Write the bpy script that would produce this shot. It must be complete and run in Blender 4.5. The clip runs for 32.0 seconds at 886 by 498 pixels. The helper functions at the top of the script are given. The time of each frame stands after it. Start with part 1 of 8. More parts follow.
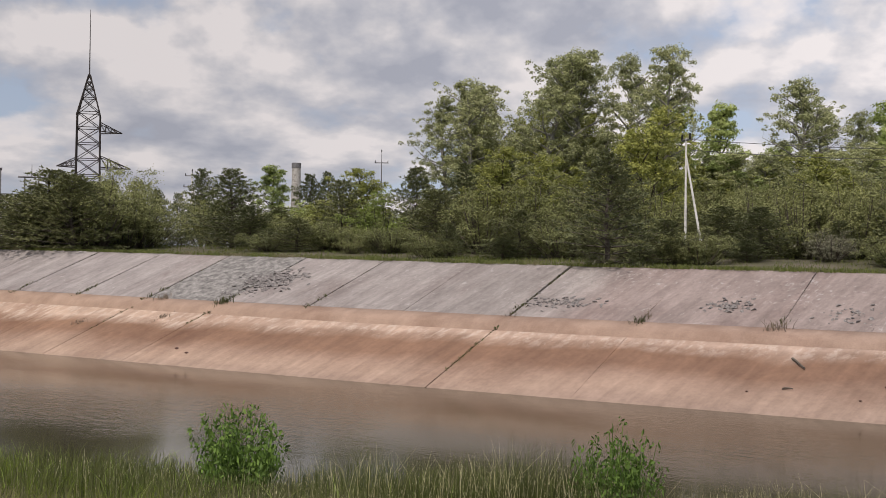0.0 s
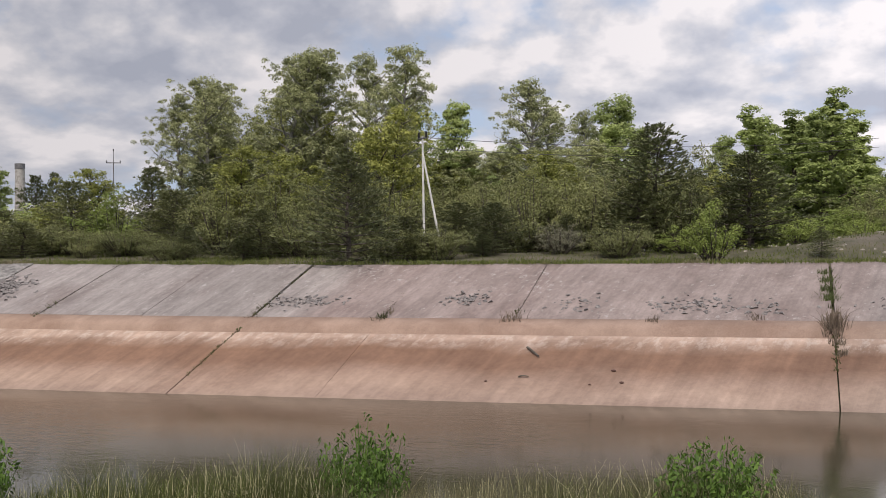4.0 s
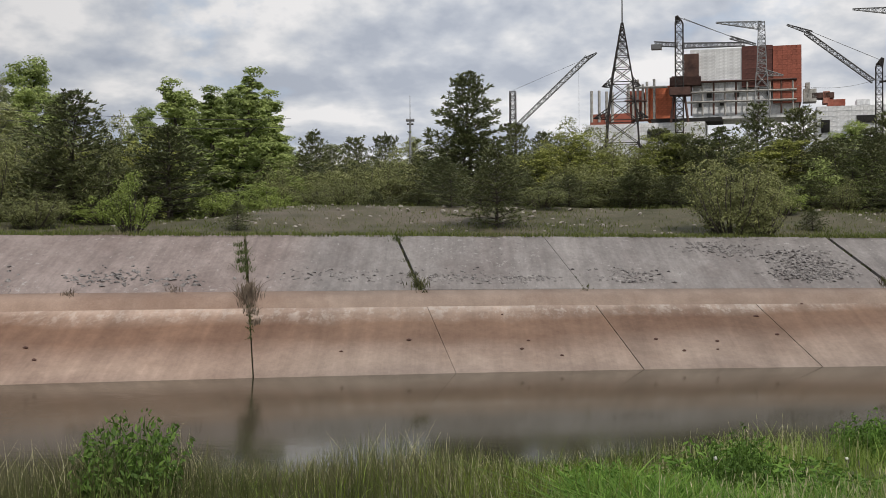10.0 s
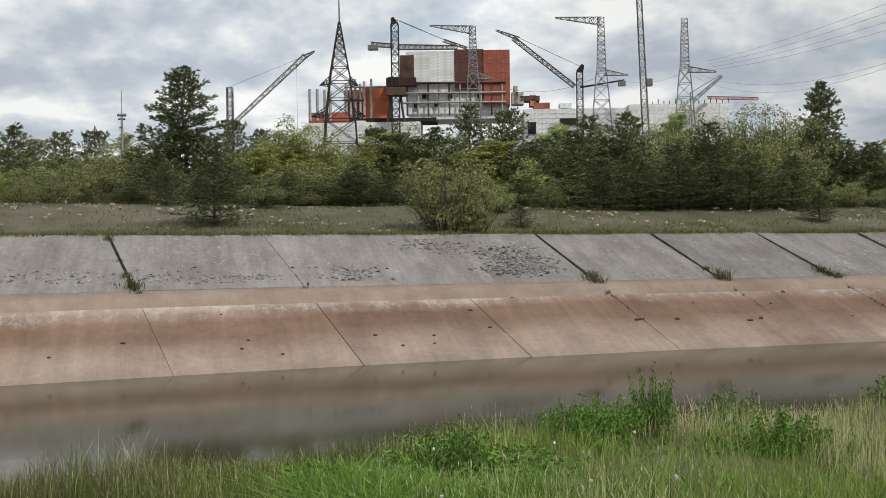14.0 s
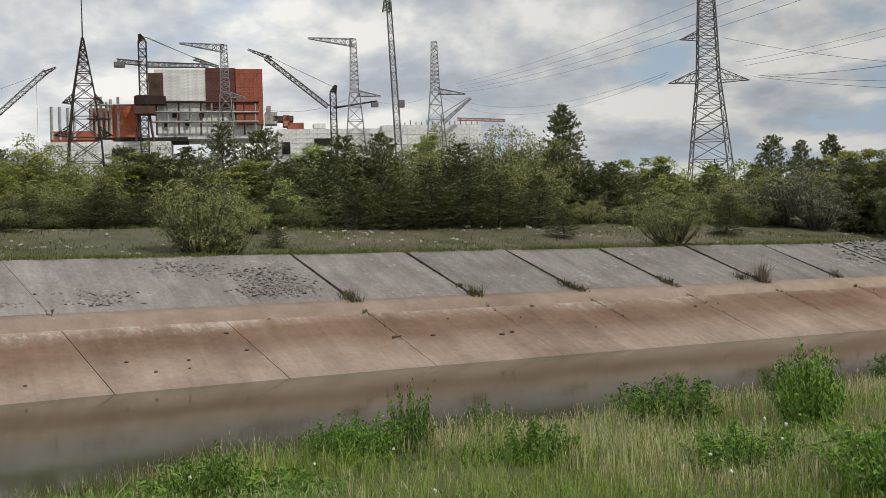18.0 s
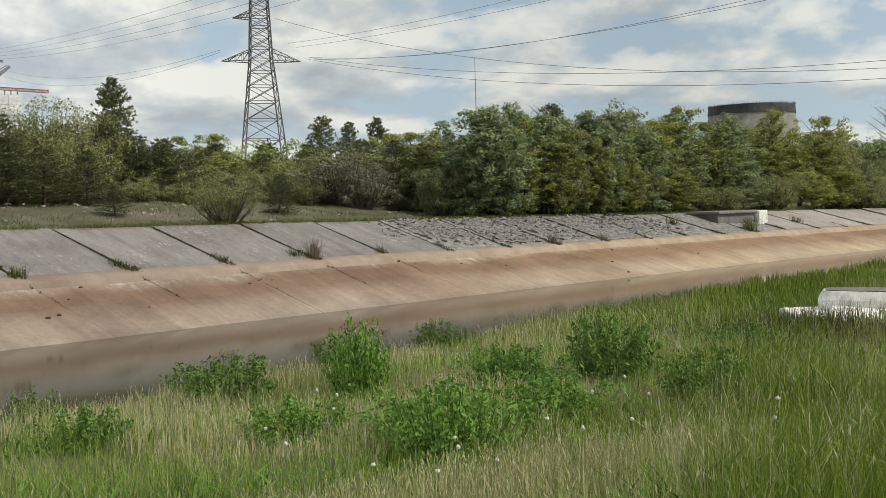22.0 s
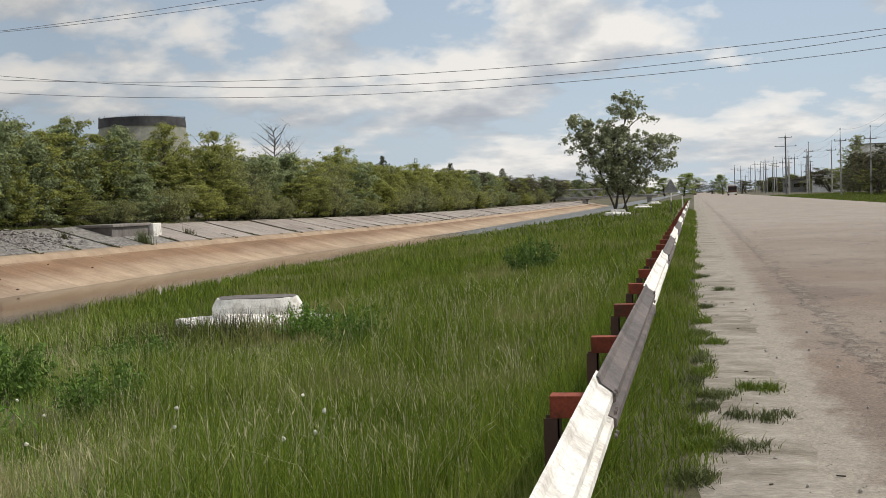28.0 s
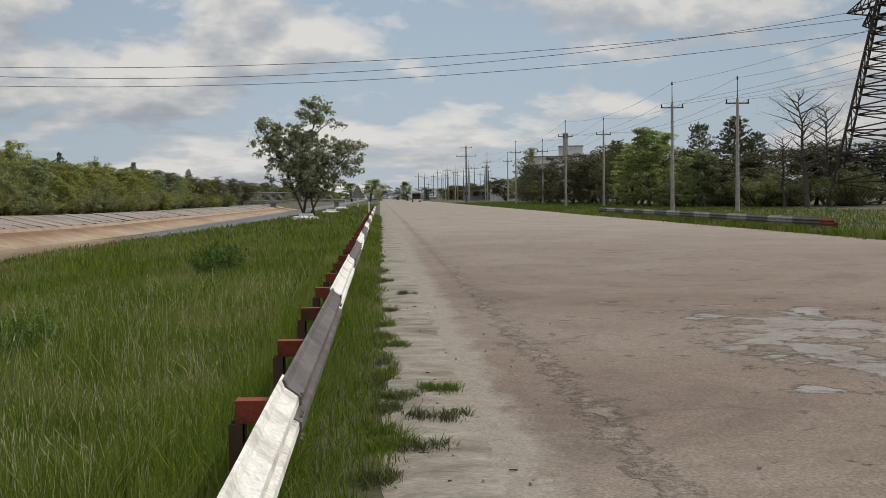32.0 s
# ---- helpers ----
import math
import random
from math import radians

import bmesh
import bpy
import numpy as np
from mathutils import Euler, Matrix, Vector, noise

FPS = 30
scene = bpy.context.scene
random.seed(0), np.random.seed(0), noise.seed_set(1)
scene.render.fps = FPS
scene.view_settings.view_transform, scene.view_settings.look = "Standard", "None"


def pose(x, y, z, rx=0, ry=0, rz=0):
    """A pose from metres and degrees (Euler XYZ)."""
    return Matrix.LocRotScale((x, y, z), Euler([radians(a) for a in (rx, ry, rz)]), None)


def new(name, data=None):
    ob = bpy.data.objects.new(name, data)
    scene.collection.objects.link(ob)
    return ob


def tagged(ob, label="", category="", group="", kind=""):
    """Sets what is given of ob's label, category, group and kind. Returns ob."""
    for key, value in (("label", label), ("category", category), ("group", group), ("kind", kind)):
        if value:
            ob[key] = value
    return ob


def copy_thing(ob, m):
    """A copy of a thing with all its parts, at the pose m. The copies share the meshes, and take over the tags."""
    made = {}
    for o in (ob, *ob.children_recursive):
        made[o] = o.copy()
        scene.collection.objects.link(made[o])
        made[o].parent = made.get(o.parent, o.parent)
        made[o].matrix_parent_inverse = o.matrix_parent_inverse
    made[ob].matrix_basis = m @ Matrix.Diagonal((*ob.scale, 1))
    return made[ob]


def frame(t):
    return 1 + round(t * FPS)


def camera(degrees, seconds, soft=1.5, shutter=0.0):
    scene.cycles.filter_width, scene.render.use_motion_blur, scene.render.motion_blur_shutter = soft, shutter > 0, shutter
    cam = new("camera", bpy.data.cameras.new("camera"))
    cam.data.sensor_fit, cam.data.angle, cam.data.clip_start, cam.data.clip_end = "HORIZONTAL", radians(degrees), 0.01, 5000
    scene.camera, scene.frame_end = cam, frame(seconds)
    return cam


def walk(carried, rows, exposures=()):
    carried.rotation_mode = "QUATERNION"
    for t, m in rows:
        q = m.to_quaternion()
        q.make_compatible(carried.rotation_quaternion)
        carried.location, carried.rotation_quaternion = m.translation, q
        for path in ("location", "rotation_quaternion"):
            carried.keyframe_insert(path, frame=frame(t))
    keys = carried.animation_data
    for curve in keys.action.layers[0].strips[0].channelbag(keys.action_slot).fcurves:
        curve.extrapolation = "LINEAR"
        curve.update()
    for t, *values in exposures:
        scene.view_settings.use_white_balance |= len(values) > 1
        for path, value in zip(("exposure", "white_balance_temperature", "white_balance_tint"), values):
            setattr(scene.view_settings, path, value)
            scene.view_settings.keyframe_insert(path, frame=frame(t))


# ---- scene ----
# ---- camera ----
cam = camera(42.59, 32.0, soft=0.8)
EYE = (0.0, 0.0, 1.6)
# seconds, yaw, pitch, roll
PATH = [
    (0, 42.436, 0.964, -0.747),
    (0.5, 40.649, 1.218, -0.516),
    (1, 38.963, 1.366, -0.245),
    (1.5, 37.368, 1.248, 0.033),
    (2, 36.152, 0.803, 0.187),
    (2.5, 35.045, 0.674, 0.263),
    (4.5, 26.876, 1.052, 1.267),
    (5, 23.894, 1.196, 1.585),
    (5.5, 20.851, 1.124, 1.383),
    (6, 18.807, 1.125, 1.275),
    (6.5, 16.275, 0.867, 0.961),
    (7, 14.334, 0.732, 1.076),
    (7.5, 11.911, 0.498, 0.738),
    (8, 9.277, 0.332, 0.215),
    (8.5, 6.190, 0.322, 0.218),
    (9, 4.275, -0.655, 0.316),
    (9.5, 2.535, -1.049, 0.489),
    (10, 0.807, -0.855, 0.428),
    (10.5, -0.657, -1.229, 0.713),
    (11, -1.840, -1.682, 0.711),
    (11.5, -3.855, -2.002, 0.570),
    (12, -5.499, -1.868, 0.551),
    (12.5, -7.712, -1.822, 0.299),
    (13, -9.585, -1.601, 0.607),
    (13.5, -11.491, -1.276, 0.723),
    (14, -13.262, -1.099, 0.767),
    (14.5, -14.352, -0.806, 1.131),
    (16.5, -20.332, -0.541, 1.756),
    (17, -22.030, -0.479, 1.711),
    (17.5, -23.858, -0.363, 1.756),
    (18, -25.509, -0.350, 1.645),
    (18.5, -27.783, -0.047, 1.394),
    (19, -30.440, -0.077, 1.139),
    (19.5, -34.866, 0.014, 0.760),
    (20, -38.391, -0.672, 0.715),
    (20.5, -39.902, -1.106, 1.148),
    (21, -42.053, -1.894, 1.340),
    (21.5, -44.779, -2.002, 1.539),
    (22, -47.699, -2.100, 1.644),
    (22.5, -50.699, -2.209, 1.550),
    (23, -52.392, -1.976, 1.863),
    (23.5, -53.549, -1.794, 2.163),
    (24, -54.763, -1.420, 1.882),
    (24.5, -56.151, -1.973, 2.073),
    (25, -58.938, -2.202, 2.687),
    (25.5, -62.878, -1.670, 2.728),
    (26, -66.558, -1.436, 2.191),
    (26.5, -69.305, -1.540, 2.018),
    (28.5, -80.158, -2.525, 2.104),
    (29, -82.381, -2.374, 2.055),
    (29.5, -84.120, -2.156, 1.799),
    (30, -85.953, -1.576, 1.254),
    (30.5, -87.483, -1.670, 1.241),
    (31, -89.142, -2.388, 1.141),
    (31.5, -91.043, -2.567, 0.950),
    (32, -93.184, -2.656, 0.781),
]
walk(cam, [(t, pose(*EYE, 90 + p, r, y)) for t, y, p, r in PATH],
     exposures=[(0, 0.1, 6800, 17), (3, 0.12, 6700, 17), (5, 0.05, 6550, 16), (7, -0.12, 6450, 15), (9, -0.24, 6600, 13), (11, -0.05, 6550, 9), (14, 0.0, 6550, 7), (18, -0.08, 6800, 8), (20.5, 0.13, 6850, 6), (23, 0.24, 6850, 3), (26, 0.22, 6900, 4), (28.5, 0.12, 6850, 10), (30, -0.04, 6850, 10), (32, -0.15, 6800, 9)])

# ---- sky and sun ----
SUN_ELEV, SUN_AZ = 50.0, 160.0   # azimuth clockwise from +Y


def make_world():
    w = bpy.data.worlds.new("sky")
    scene.world = w
    w.use_nodes = True
    nt = w.node_tree
    nt.nodes.clear()
    N, L = nt.nodes.new, nt.links.new
    out, bg = N("ShaderNodeOutputWorld"), N("ShaderNodeBackground")
    sky = N("ShaderNodeTexSky")
    sky.sky_type, sky.sun_disc = 'NISHITA', False
    sky.sun_elevation, sky.sun_rotation = radians(SUN_ELEV), radians(SUN_AZ)
    sky.air_density, sky.dust_density, sky.ozone_density = 1.0, 0.4, 3.0
    sky_lin = N("ShaderNodeVectorMath")
    sky_lin.operation = 'SCALE'
    sky_lin.inputs[3].default_value = 0.105
    L(sky.outputs[0], sky_lin.inputs[0])
    # cloud deck: the direction projected on a flat layer
    tc, sep = N("ShaderNodeTexCoord"), N("ShaderNodeSeparateXYZ")
    L(tc.outputs["Generated"], sep.inputs[0])

    def m(op, a, b=None, c=None):
        n = N("ShaderNodeMath")
        n.operation = op
        for i, v in enumerate((a, b, c)):
            if v is None:
                continue
            if isinstance(v, (int, float)):
                n.inputs[i].default_value = v
            else:
                L(v, n.inputs[i])
        return n.outputs[0]
    # direction turned into a layer coordinate: bearing as a circle, height stretched
    flat = m('SQRT', m('ADD', m('MULTIPLY', sep.outputs[0], sep.outputs[0]), m('MULTIPLY', sep.outputs[1], sep.outputs[1])))
    flat = m('MAXIMUM', flat, 0.02)
    nx, ny = m('DIVIDE', sep.outputs[0], flat), m('DIVIDE', sep.outputs[1], flat)
    up = m('MAXIMUM', sep.outputs[2], 0.0)

    def layer(lift, offs):
        """Place in the cloud layer, a little higher by lift, moved by offs."""
        c = N("ShaderNodeCombineXYZ")
        L(m('ADD', nx, offs[0]), c.inputs[0])
        L(m('ADD', ny, offs[1]), c.inputs[1])
        L(m('MULTIPLY_ADD', m('DIVIDE', up, m('ADD', up, 0.25)), 1.3, offs[2] + lift), c.inputs[2])
        return c.outputs[0]

    def ramp(f, stops):
        r = N("ShaderNodeValToRGB")
        e = r.color_ramp.elements
        while len(e) < len(stops):
            e.new(0.5)
        for k, (p, c) in zip(e, stops):
            k.position, k.color = p, (*c, 1) if len(c) == 3 else (c[0],) * 3 + (1,)
        L(f, r.inputs[0])
        return r.outputs[0]
    def cloud(vec, scale, detail, rough):
        n = N("ShaderNodeTexNoise")
        n.inputs["Scale"].default_value, n.inputs["Detail"].default_value = scale, detail
        n.inputs["Roughness"].default_value, n.inputs["Distortion"].default_value = rough, 0.0
        L(vec, n.inputs["Vector"])
        return n.outputs["Fac"]

    def puffs(vec, scale):
        n = N("ShaderNodeTexVoronoi")
        n.feature, n.normalize = 'SMOOTH_F1', True
        n.inputs["Scale"].default_value, n.inputs["Detail"].default_value = scale, 3.0
        n.inputs["Roughness"].default_value, n.inputs["Smoothness"].default_value = 0.55, 0.35
        L(vec, n.inputs["Vector"])
        return n.outputs["Distance"]

    def heap(lift):
        """Thickness of the cumulus heaps: broad masses with billowed edges."""
        v = layer(lift, (4.3, 1.1, 0.0))
        return m('ADD', m('MULTIPLY', cloud(v, 6.2, 6, 0.54), 0.85), m('MULTIPLY_ADD', puffs(v, 11.0), -0.38, 0.28))
    # the same clouds sampled a little higher give lit tops and grey bases
    d1, d2 = heap(0.0), heap(0.055)
    bulk = cloud(layer(0.0, (9.0, 2.0, 3.0)), 1.5, 3, 0.5)
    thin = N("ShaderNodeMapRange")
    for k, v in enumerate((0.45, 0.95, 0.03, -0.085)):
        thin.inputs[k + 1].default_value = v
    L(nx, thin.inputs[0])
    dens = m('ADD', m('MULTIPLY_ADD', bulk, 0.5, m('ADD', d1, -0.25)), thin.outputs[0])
    cover = ramp(dens, [(0.47, (0,)), (0.51, (0.55,)), (0.58, (1,))])
    lit = m('MULTIPLY_ADD', m('SUBTRACT', d1, d2), 4.4, 0.64)
    deep = m('MULTIPLY_ADD', m('SUBTRACT', dens, 0.5), -1.0, lit)
    shade = ramp(deep, [(0.05, (0.44, 0.485, 0.565)), (0.36, (0.555, 0.595, 0.66)), (0.60, (0.69, 0.715, 0.75)), (0.88, (0.88, 0.88, 0.885))])
    # pale haze towards the horizon
    hf = N("ShaderNodeMapRange")
    for k, v in enumerate((0.0, 0.30, 0.85, 0.55)):
        hf.inputs[k + 1].default_value = v
    L(up, hf.inputs[0])
    hz = N("ShaderNodeMix")
    hz.data_type = 'RGBA'
    L(hf.outputs[0], hz.inputs[0])
    L(sky_lin.outputs[0], hz.inputs[6])
    hz.inputs[7].default_value = (0.52, 0.63, 0.78, 1)
    mix = N("ShaderNodeMix")
    mix.data_type = 'RGBA'
    L(cover, mix.inputs[0])
    L(hz.outputs[2], mix.inputs[6])
    L(shade, mix.inputs[7])
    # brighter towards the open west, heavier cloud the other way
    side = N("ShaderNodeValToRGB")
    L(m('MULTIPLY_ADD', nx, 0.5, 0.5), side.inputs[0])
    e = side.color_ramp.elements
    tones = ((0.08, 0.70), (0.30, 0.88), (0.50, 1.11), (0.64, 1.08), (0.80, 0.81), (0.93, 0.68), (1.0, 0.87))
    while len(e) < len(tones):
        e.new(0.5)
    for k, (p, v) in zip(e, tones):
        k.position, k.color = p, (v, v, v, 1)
    L(mix.outputs[2], bg.inputs[0])
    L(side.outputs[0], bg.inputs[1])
    L(bg.outputs[0], out.inputs[0])


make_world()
sun = new("sun", bpy.data.lights.new("sun", "SUN"))
sun.data.energy, sun.data.angle, sun.data.color = 2.6, radians(3), (1.0, 0.95, 0.87)
sun.matrix_world = pose(0, 0, 0, 0, 0, -SUN_AZ) @ pose(0, 0, 0, -(90 - SUN_ELEV), 0, 0)

# ---- materials ----
def mat(name, c1, c2, scale=2.0, rough=0.85, bump=0.25, fine=30.0, metal=0.0, c3=None, spec=0.4, stretch=(1, 1, 1), vary=0.0, bdist=0.02, mid=(0.35, 0.65), grain=0.26):
    """Two-scale noise colours c1..c2 with blotches of c3, fine relief, and a change of tone from object to object."""
    m = bpy.data.materials.new(name)
    m.use_nodes = True
    nt = m.node_tree
    N, L = nt.nodes.new, nt.links.new
    b = nt.nodes["Principled BSDF"]
    tc, mp = N("ShaderNodeTexCoord"), N("ShaderNodeMapping")
    mp.inputs["Scale"].default_value = stretch
    L(tc.outputs["Object"], mp.inputs[0])

    def nz(s, d=6, r=0.6):
        n = N("ShaderNodeTexNoise")
        n.inputs["Scale"].default_value, n.inputs["Detail"].default_value, n.inputs["Roughness"].default_value = s, d, r
        L(mp.outputs[0], n.inputs["Vector"])
        return n.outputs["Fac"]

    def mr(f, a, z, lo=0.0, hi=1.0):
        n = N("ShaderNodeMapRange")
        for i, v in enumerate((a, z, lo, hi)):
            n.inputs[i + 1].default_value = v
        L(f, n.inputs[0])
        return n.outputs[0]

    def mix(f, a, z, kind='MIX'):
        n = N("ShaderNodeMix")
        n.data_type, n.blend_type = 'RGBA', kind
        for i, v in ((0, f), (6, a), (7, z)):
            if isinstance(v, tuple):
                n.inputs[i].default_value = (*v, 1)
            elif isinstance(v, (int, float)):
                n.inputs[i].default_value = v
            else:
                L(v, n.inputs[i])
        return n.outputs[2]
    col = mix(mr(nz(scale), *mid), c1, c2)
    if c3:
        col = mix(mr(nz(scale * 0.37, 8, 0.65), 0.5, 0.66), col, c3)
    f2 = nz(fine, 5, 0.7)
    col = mix(1.0, col, mix(mr(f2, 0.3, 0.7), (1 - grain,) * 3, (1 + grain,) * 3), 'MULTIPLY')
    if vary:
        oi = N("ShaderNodeObjectInfo")
        col = mix(1.0, col, mix(oi.outputs["Random"], (1 - vary,) * 3, (1 + vary,) * 3), 'MULTIPLY')
    L(col, b.inputs["Base Color"])
    b.inputs["Roughness"].default_value, b.inputs["Metallic"].default_value = rough, metal
    b.inputs["Specular IOR Level"].default_value = spec
    if bump:
        bp = N("ShaderNodeBump")
        bp.inputs["Strength"].default_value, bp.inputs["Distance"].default_value = bump, bdist
        L(f2, bp.inputs["Height"])
        L(bp.outputs[0], b.inputs["Normal"])
    return m


def leaf_mat(name, dark, light, trans=0.3, rough=0.6, dry=None, dryness=0.0):
    """Foliage: each leaf its own tone, each plant its own, some light through the blade."""
    m = bpy.data.materials.new(name)
    m.use_nodes = True
    nt = m.node_tree
    N, L = nt.nodes.new, nt.links.new
    b, out = nt.nodes["Principled BSDF"], nt.nodes["Material Output"]
    g, oi = N("ShaderNodeNewGeometry"), N("ShaderNodeObjectInfo")

    def mix(f, a, z, kind='MIX'):
        n = N("ShaderNodeMix")
        n.data_type, n.blend_type = 'RGBA', kind
        for i, v in ((0, f), (6, a), (7, z)):
            if isinstance(v, tuple):
                n.inputs[i].default_value = (*v, 1)
            elif isinstance(v, (int, float)):
                n.inputs[i].default_value = v
            else:
                L(v, n.inputs[i])
        return n.outputs[2]
    col = mix(g.outputs["Random Per Island"], dark, light)
    tc = N("ShaderNodeTexCoord")
    n = N("ShaderNodeTexNoise")
    n.inputs["Scale"].default_value, n.inputs["Detail"].default_value = 0.6, 3
    L(tc.outputs["Object"], n.inputs["Vector"])
    col = mix(1.0, col, mix(n.outputs["Fac"], (0.75, 0.75, 0.78), (1.25, 1.25, 1.18)), 'MULTIPLY')
    if dry:
        n2 = N("ShaderNodeTexNoise")
        n2.inputs["Scale"].default_value, n2.inputs["Detail"].default_value = 0.35, 4
        L(tc.outputs["Object"], n2.inputs["Vector"])
        r = N("ShaderNodeMapRange")
        r.inputs[1].default_value, r.inputs[2].default_value = 0.62 - dryness, 0.74 - dryness
        L(n2.outputs["Fac"], r.inputs[0])
        col = mix(r.outputs[0], col, dry)
    col = mix(1.0, col, mix(oi.outputs["Random"], (0.8, 0.82, 0.8), (1.2, 1.18, 1.15)), 'MULTIPLY')
    L(col, b.inputs["Base Color"])
    b.inputs["Roughness"].default_value, b.inputs["Specular IOR Level"].default_value = rough, 0.25
    tr, mx = N("ShaderNodeBsdfTranslucent"), N("ShaderNodeMixShader")
    L(col, tr.inputs["Color"])
    mx.inputs[0].default_value = trans
    L(b.outputs[0], mx.inputs[1])
    L(tr.outputs[0], mx.inputs[2])
    L(mx.outputs[0], out.inputs["Surface"])
    return m


M_SOIL = mat("soil and short turf", (0.062, 0.062, 0.03), (0.112, 0.1, 0.062), 0.5, c3=(0.152, 0.128, 0.1), fine=14, bump=0.6, bdist=0.05)
M_SLAB = mat("grey weathered concrete", (0.205, 0.187, 0.180), (0.275, 0.254, 0.244), 0.9, c3=(0.178, 0.155, 0.148), fine=7, bump=0.6, grain=0.16, vary=0.08, rough=0.9, stretch=(1.0, 0.55, 0.55), bdist=0.04)
M_ROUGH = mat("crumbled pale concrete", (0.13, 0.125, 0.12), (0.33, 0.315, 0.30), 3.0, fine=9, bump=1.0, bdist=0.08, vary=0.1, rough=0.95)
M_LEDGE = mat("dusty concrete ledge", (0.255, 0.192, 0.154), (0.335, 0.258, 0.21), 0.8, c3=(0.225, 0.16, 0.125), fine=20, bump=0.4, grain=0.12)
M_SAND = mat("dusty sandy shoulder", (0.24, 0.215, 0.182), (0.37, 0.338, 0.295), 2.6, c3=(0.15, 0.13, 0.095), fine=18, bump=0.8, stretch=(1.6, 0.7, 1))
M_BARK = mat("grey-brown bark", (0.05, 0.04, 0.03), (0.14, 0.12, 0.10), 6, fine=30, bump=0.8)
M_BARKW = mat("pale poplar bark", (0.16, 0.15, 0.13), (0.36, 0.35, 0.32), 4, fine=30, bump=0.5)
M_POLE = mat("grey concrete pole", (0.30, 0.29, 0.28), (0.44, 0.43, 0.41), 3, fine=30, bump=0.2)
M_POLEW = mat("white-washed concrete pole", (0.55, 0.54, 0.52), (0.72, 0.71, 0.69), 3, fine=30, bump=0.2)
M_DARKST = mat("dark rusted lattice steel", (0.025, 0.022, 0.022), (0.06, 0.05, 0.045), 2, fine=20, bump=0.1, rough=0.7, metal=0.3)
M_GALV = mat("weathered galvanised steel", (0.22, 0.225, 0.23), (0.34, 0.345, 0.35), 2, fine=20, bump=0.1, rough=0.6, metal=0.3)
M_GALVD = mat("dull grey steel", (0.12, 0.12, 0.125), (0.20, 0.20, 0.205), 2, fine=20, bump=0.1, rough=0.65, metal=0.3)
M_WIRE = mat("dull aluminium wire", (0.16, 0.16, 0.17), (0.23, 0.23, 0.24), 1, fine=10, bump=0, rough=0.5, metal=0.5)
M_WHITE = mat("chipped white paint", (0.66, 0.65, 0.62), (0.84, 0.83, 0.80), 7, c3=(0.48, 0.45, 0.41), fine=50, bump=0.35, rough=0.7, mid=(0.3, 0.5))
M_BLACKP = mat("faded black paint", (0.075, 0.065, 0.065), (0.13, 0.115, 0.115), 6, c3=(0.18, 0.15, 0.14), fine=50, bump=0.3, rough=0.7)
M_RED = mat("rusty red-painted steel", (0.16, 0.035, 0.02), (0.30, 0.065, 0.035), 8, c3=(0.10, 0.045, 0.03), fine=60, bump=0.4, rough=0.75)
M_CONC = mat("grey concrete", (0.30, 0.29, 0.27), (0.45, 0.44, 0.41), 1.5, c3=(0.22, 0.20, 0.18), fine=25, bump=0.4)
# near-black: own colour of tyres and glass, painted shade in wall openings
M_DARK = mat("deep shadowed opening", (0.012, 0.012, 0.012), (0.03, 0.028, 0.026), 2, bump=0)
M_PANEL = mat("white wall panels", (0.62, 0.63, 0.64), (0.78, 0.79, 0.80), 0.09, c3=(0.50, 0.50, 0.50), fine=0.8, bump=0, vary=0.08)
M_RUST = mat("rust-red primed steel", (0.24, 0.066, 0.042), (0.37, 0.125, 0.085), 0.12, c3=(0.36, 0.2, 0.155), fine=0.9, bump=0, vary=0.12)
M_ORANGE = mat("bright orange-red primer", (0.48, 0.13, 0.065), (0.62, 0.20, 0.10), 0.15, c3=(0.30, 0.09, 0.06), fine=0.9, bump=0, vary=0.1)
M_BROWN = mat("dark brown rusted steel", (0.06, 0.035, 0.03), (0.13, 0.07, 0.055), 0.2, fine=1.0, bump=0)
L_POPLAR = leaf_mat("poplar leaves", (0.22, 0.24, 0.11), (0.53, 0.555, 0.32), 0.4)
L_MAPLE = leaf_mat("fresh green leaves", (0.235, 0.295, 0.1), (0.47, 0.545, 0.215), 0.42)
L_WILLOW = leaf_mat("willow leaves", (0.135, 0.148, 0.062), (0.35, 0.37, 0.165), 0.32)
L_BRIGHT = leaf_mat("bright spring leaves", (0.191, 0.248, 0.0605), (0.347, 0.42, 0.126), 0.38)
L_LOCUST = leaf_mat("yellow-green locust leaves", (0.165, 0.188, 0.05), (0.4, 0.42, 0.125), 0.34)
L_SILVER = leaf_mat("grey-green leaves", (0.145, 0.185, 0.09), (0.34, 0.4, 0.22), 0.3)
L_GREY = leaf_mat("grey twigs and sparse leaves", (0.13, 0.132, 0.092), (0.25, 0.25, 0.175), 0.15)
L_PINE = leaf_mat("pine needles", (0.088, 0.104, 0.05), (0.2, 0.22, 0.108), 0.14)
L_PINEL = leaf_mat("young pine needles", (0.095, 0.108, 0.048), (0.195, 0.21, 0.1), 0.15)
L_DARKW = leaf_mat("dark wood undergrowth", (0.0744, 0.0732, 0.0427), (0.143, 0.138, 0.077), 0.25)
G_GREEN = leaf_mat("meadow grass", (0.145, 0.215, 0.04), (0.385, 0.5, 0.135), 0.38, dry=(0.34, 0.32, 0.16), dryness=0.08)
G_DRY = leaf_mat("dry grass stems", (0.36, 0.34, 0.185), (0.62, 0.59, 0.39), 0.3)
G_WEED = leaf_mat("weed leaves", (0.07, 0.15, 0.024), (0.215, 0.37, 0.07), 0.36)
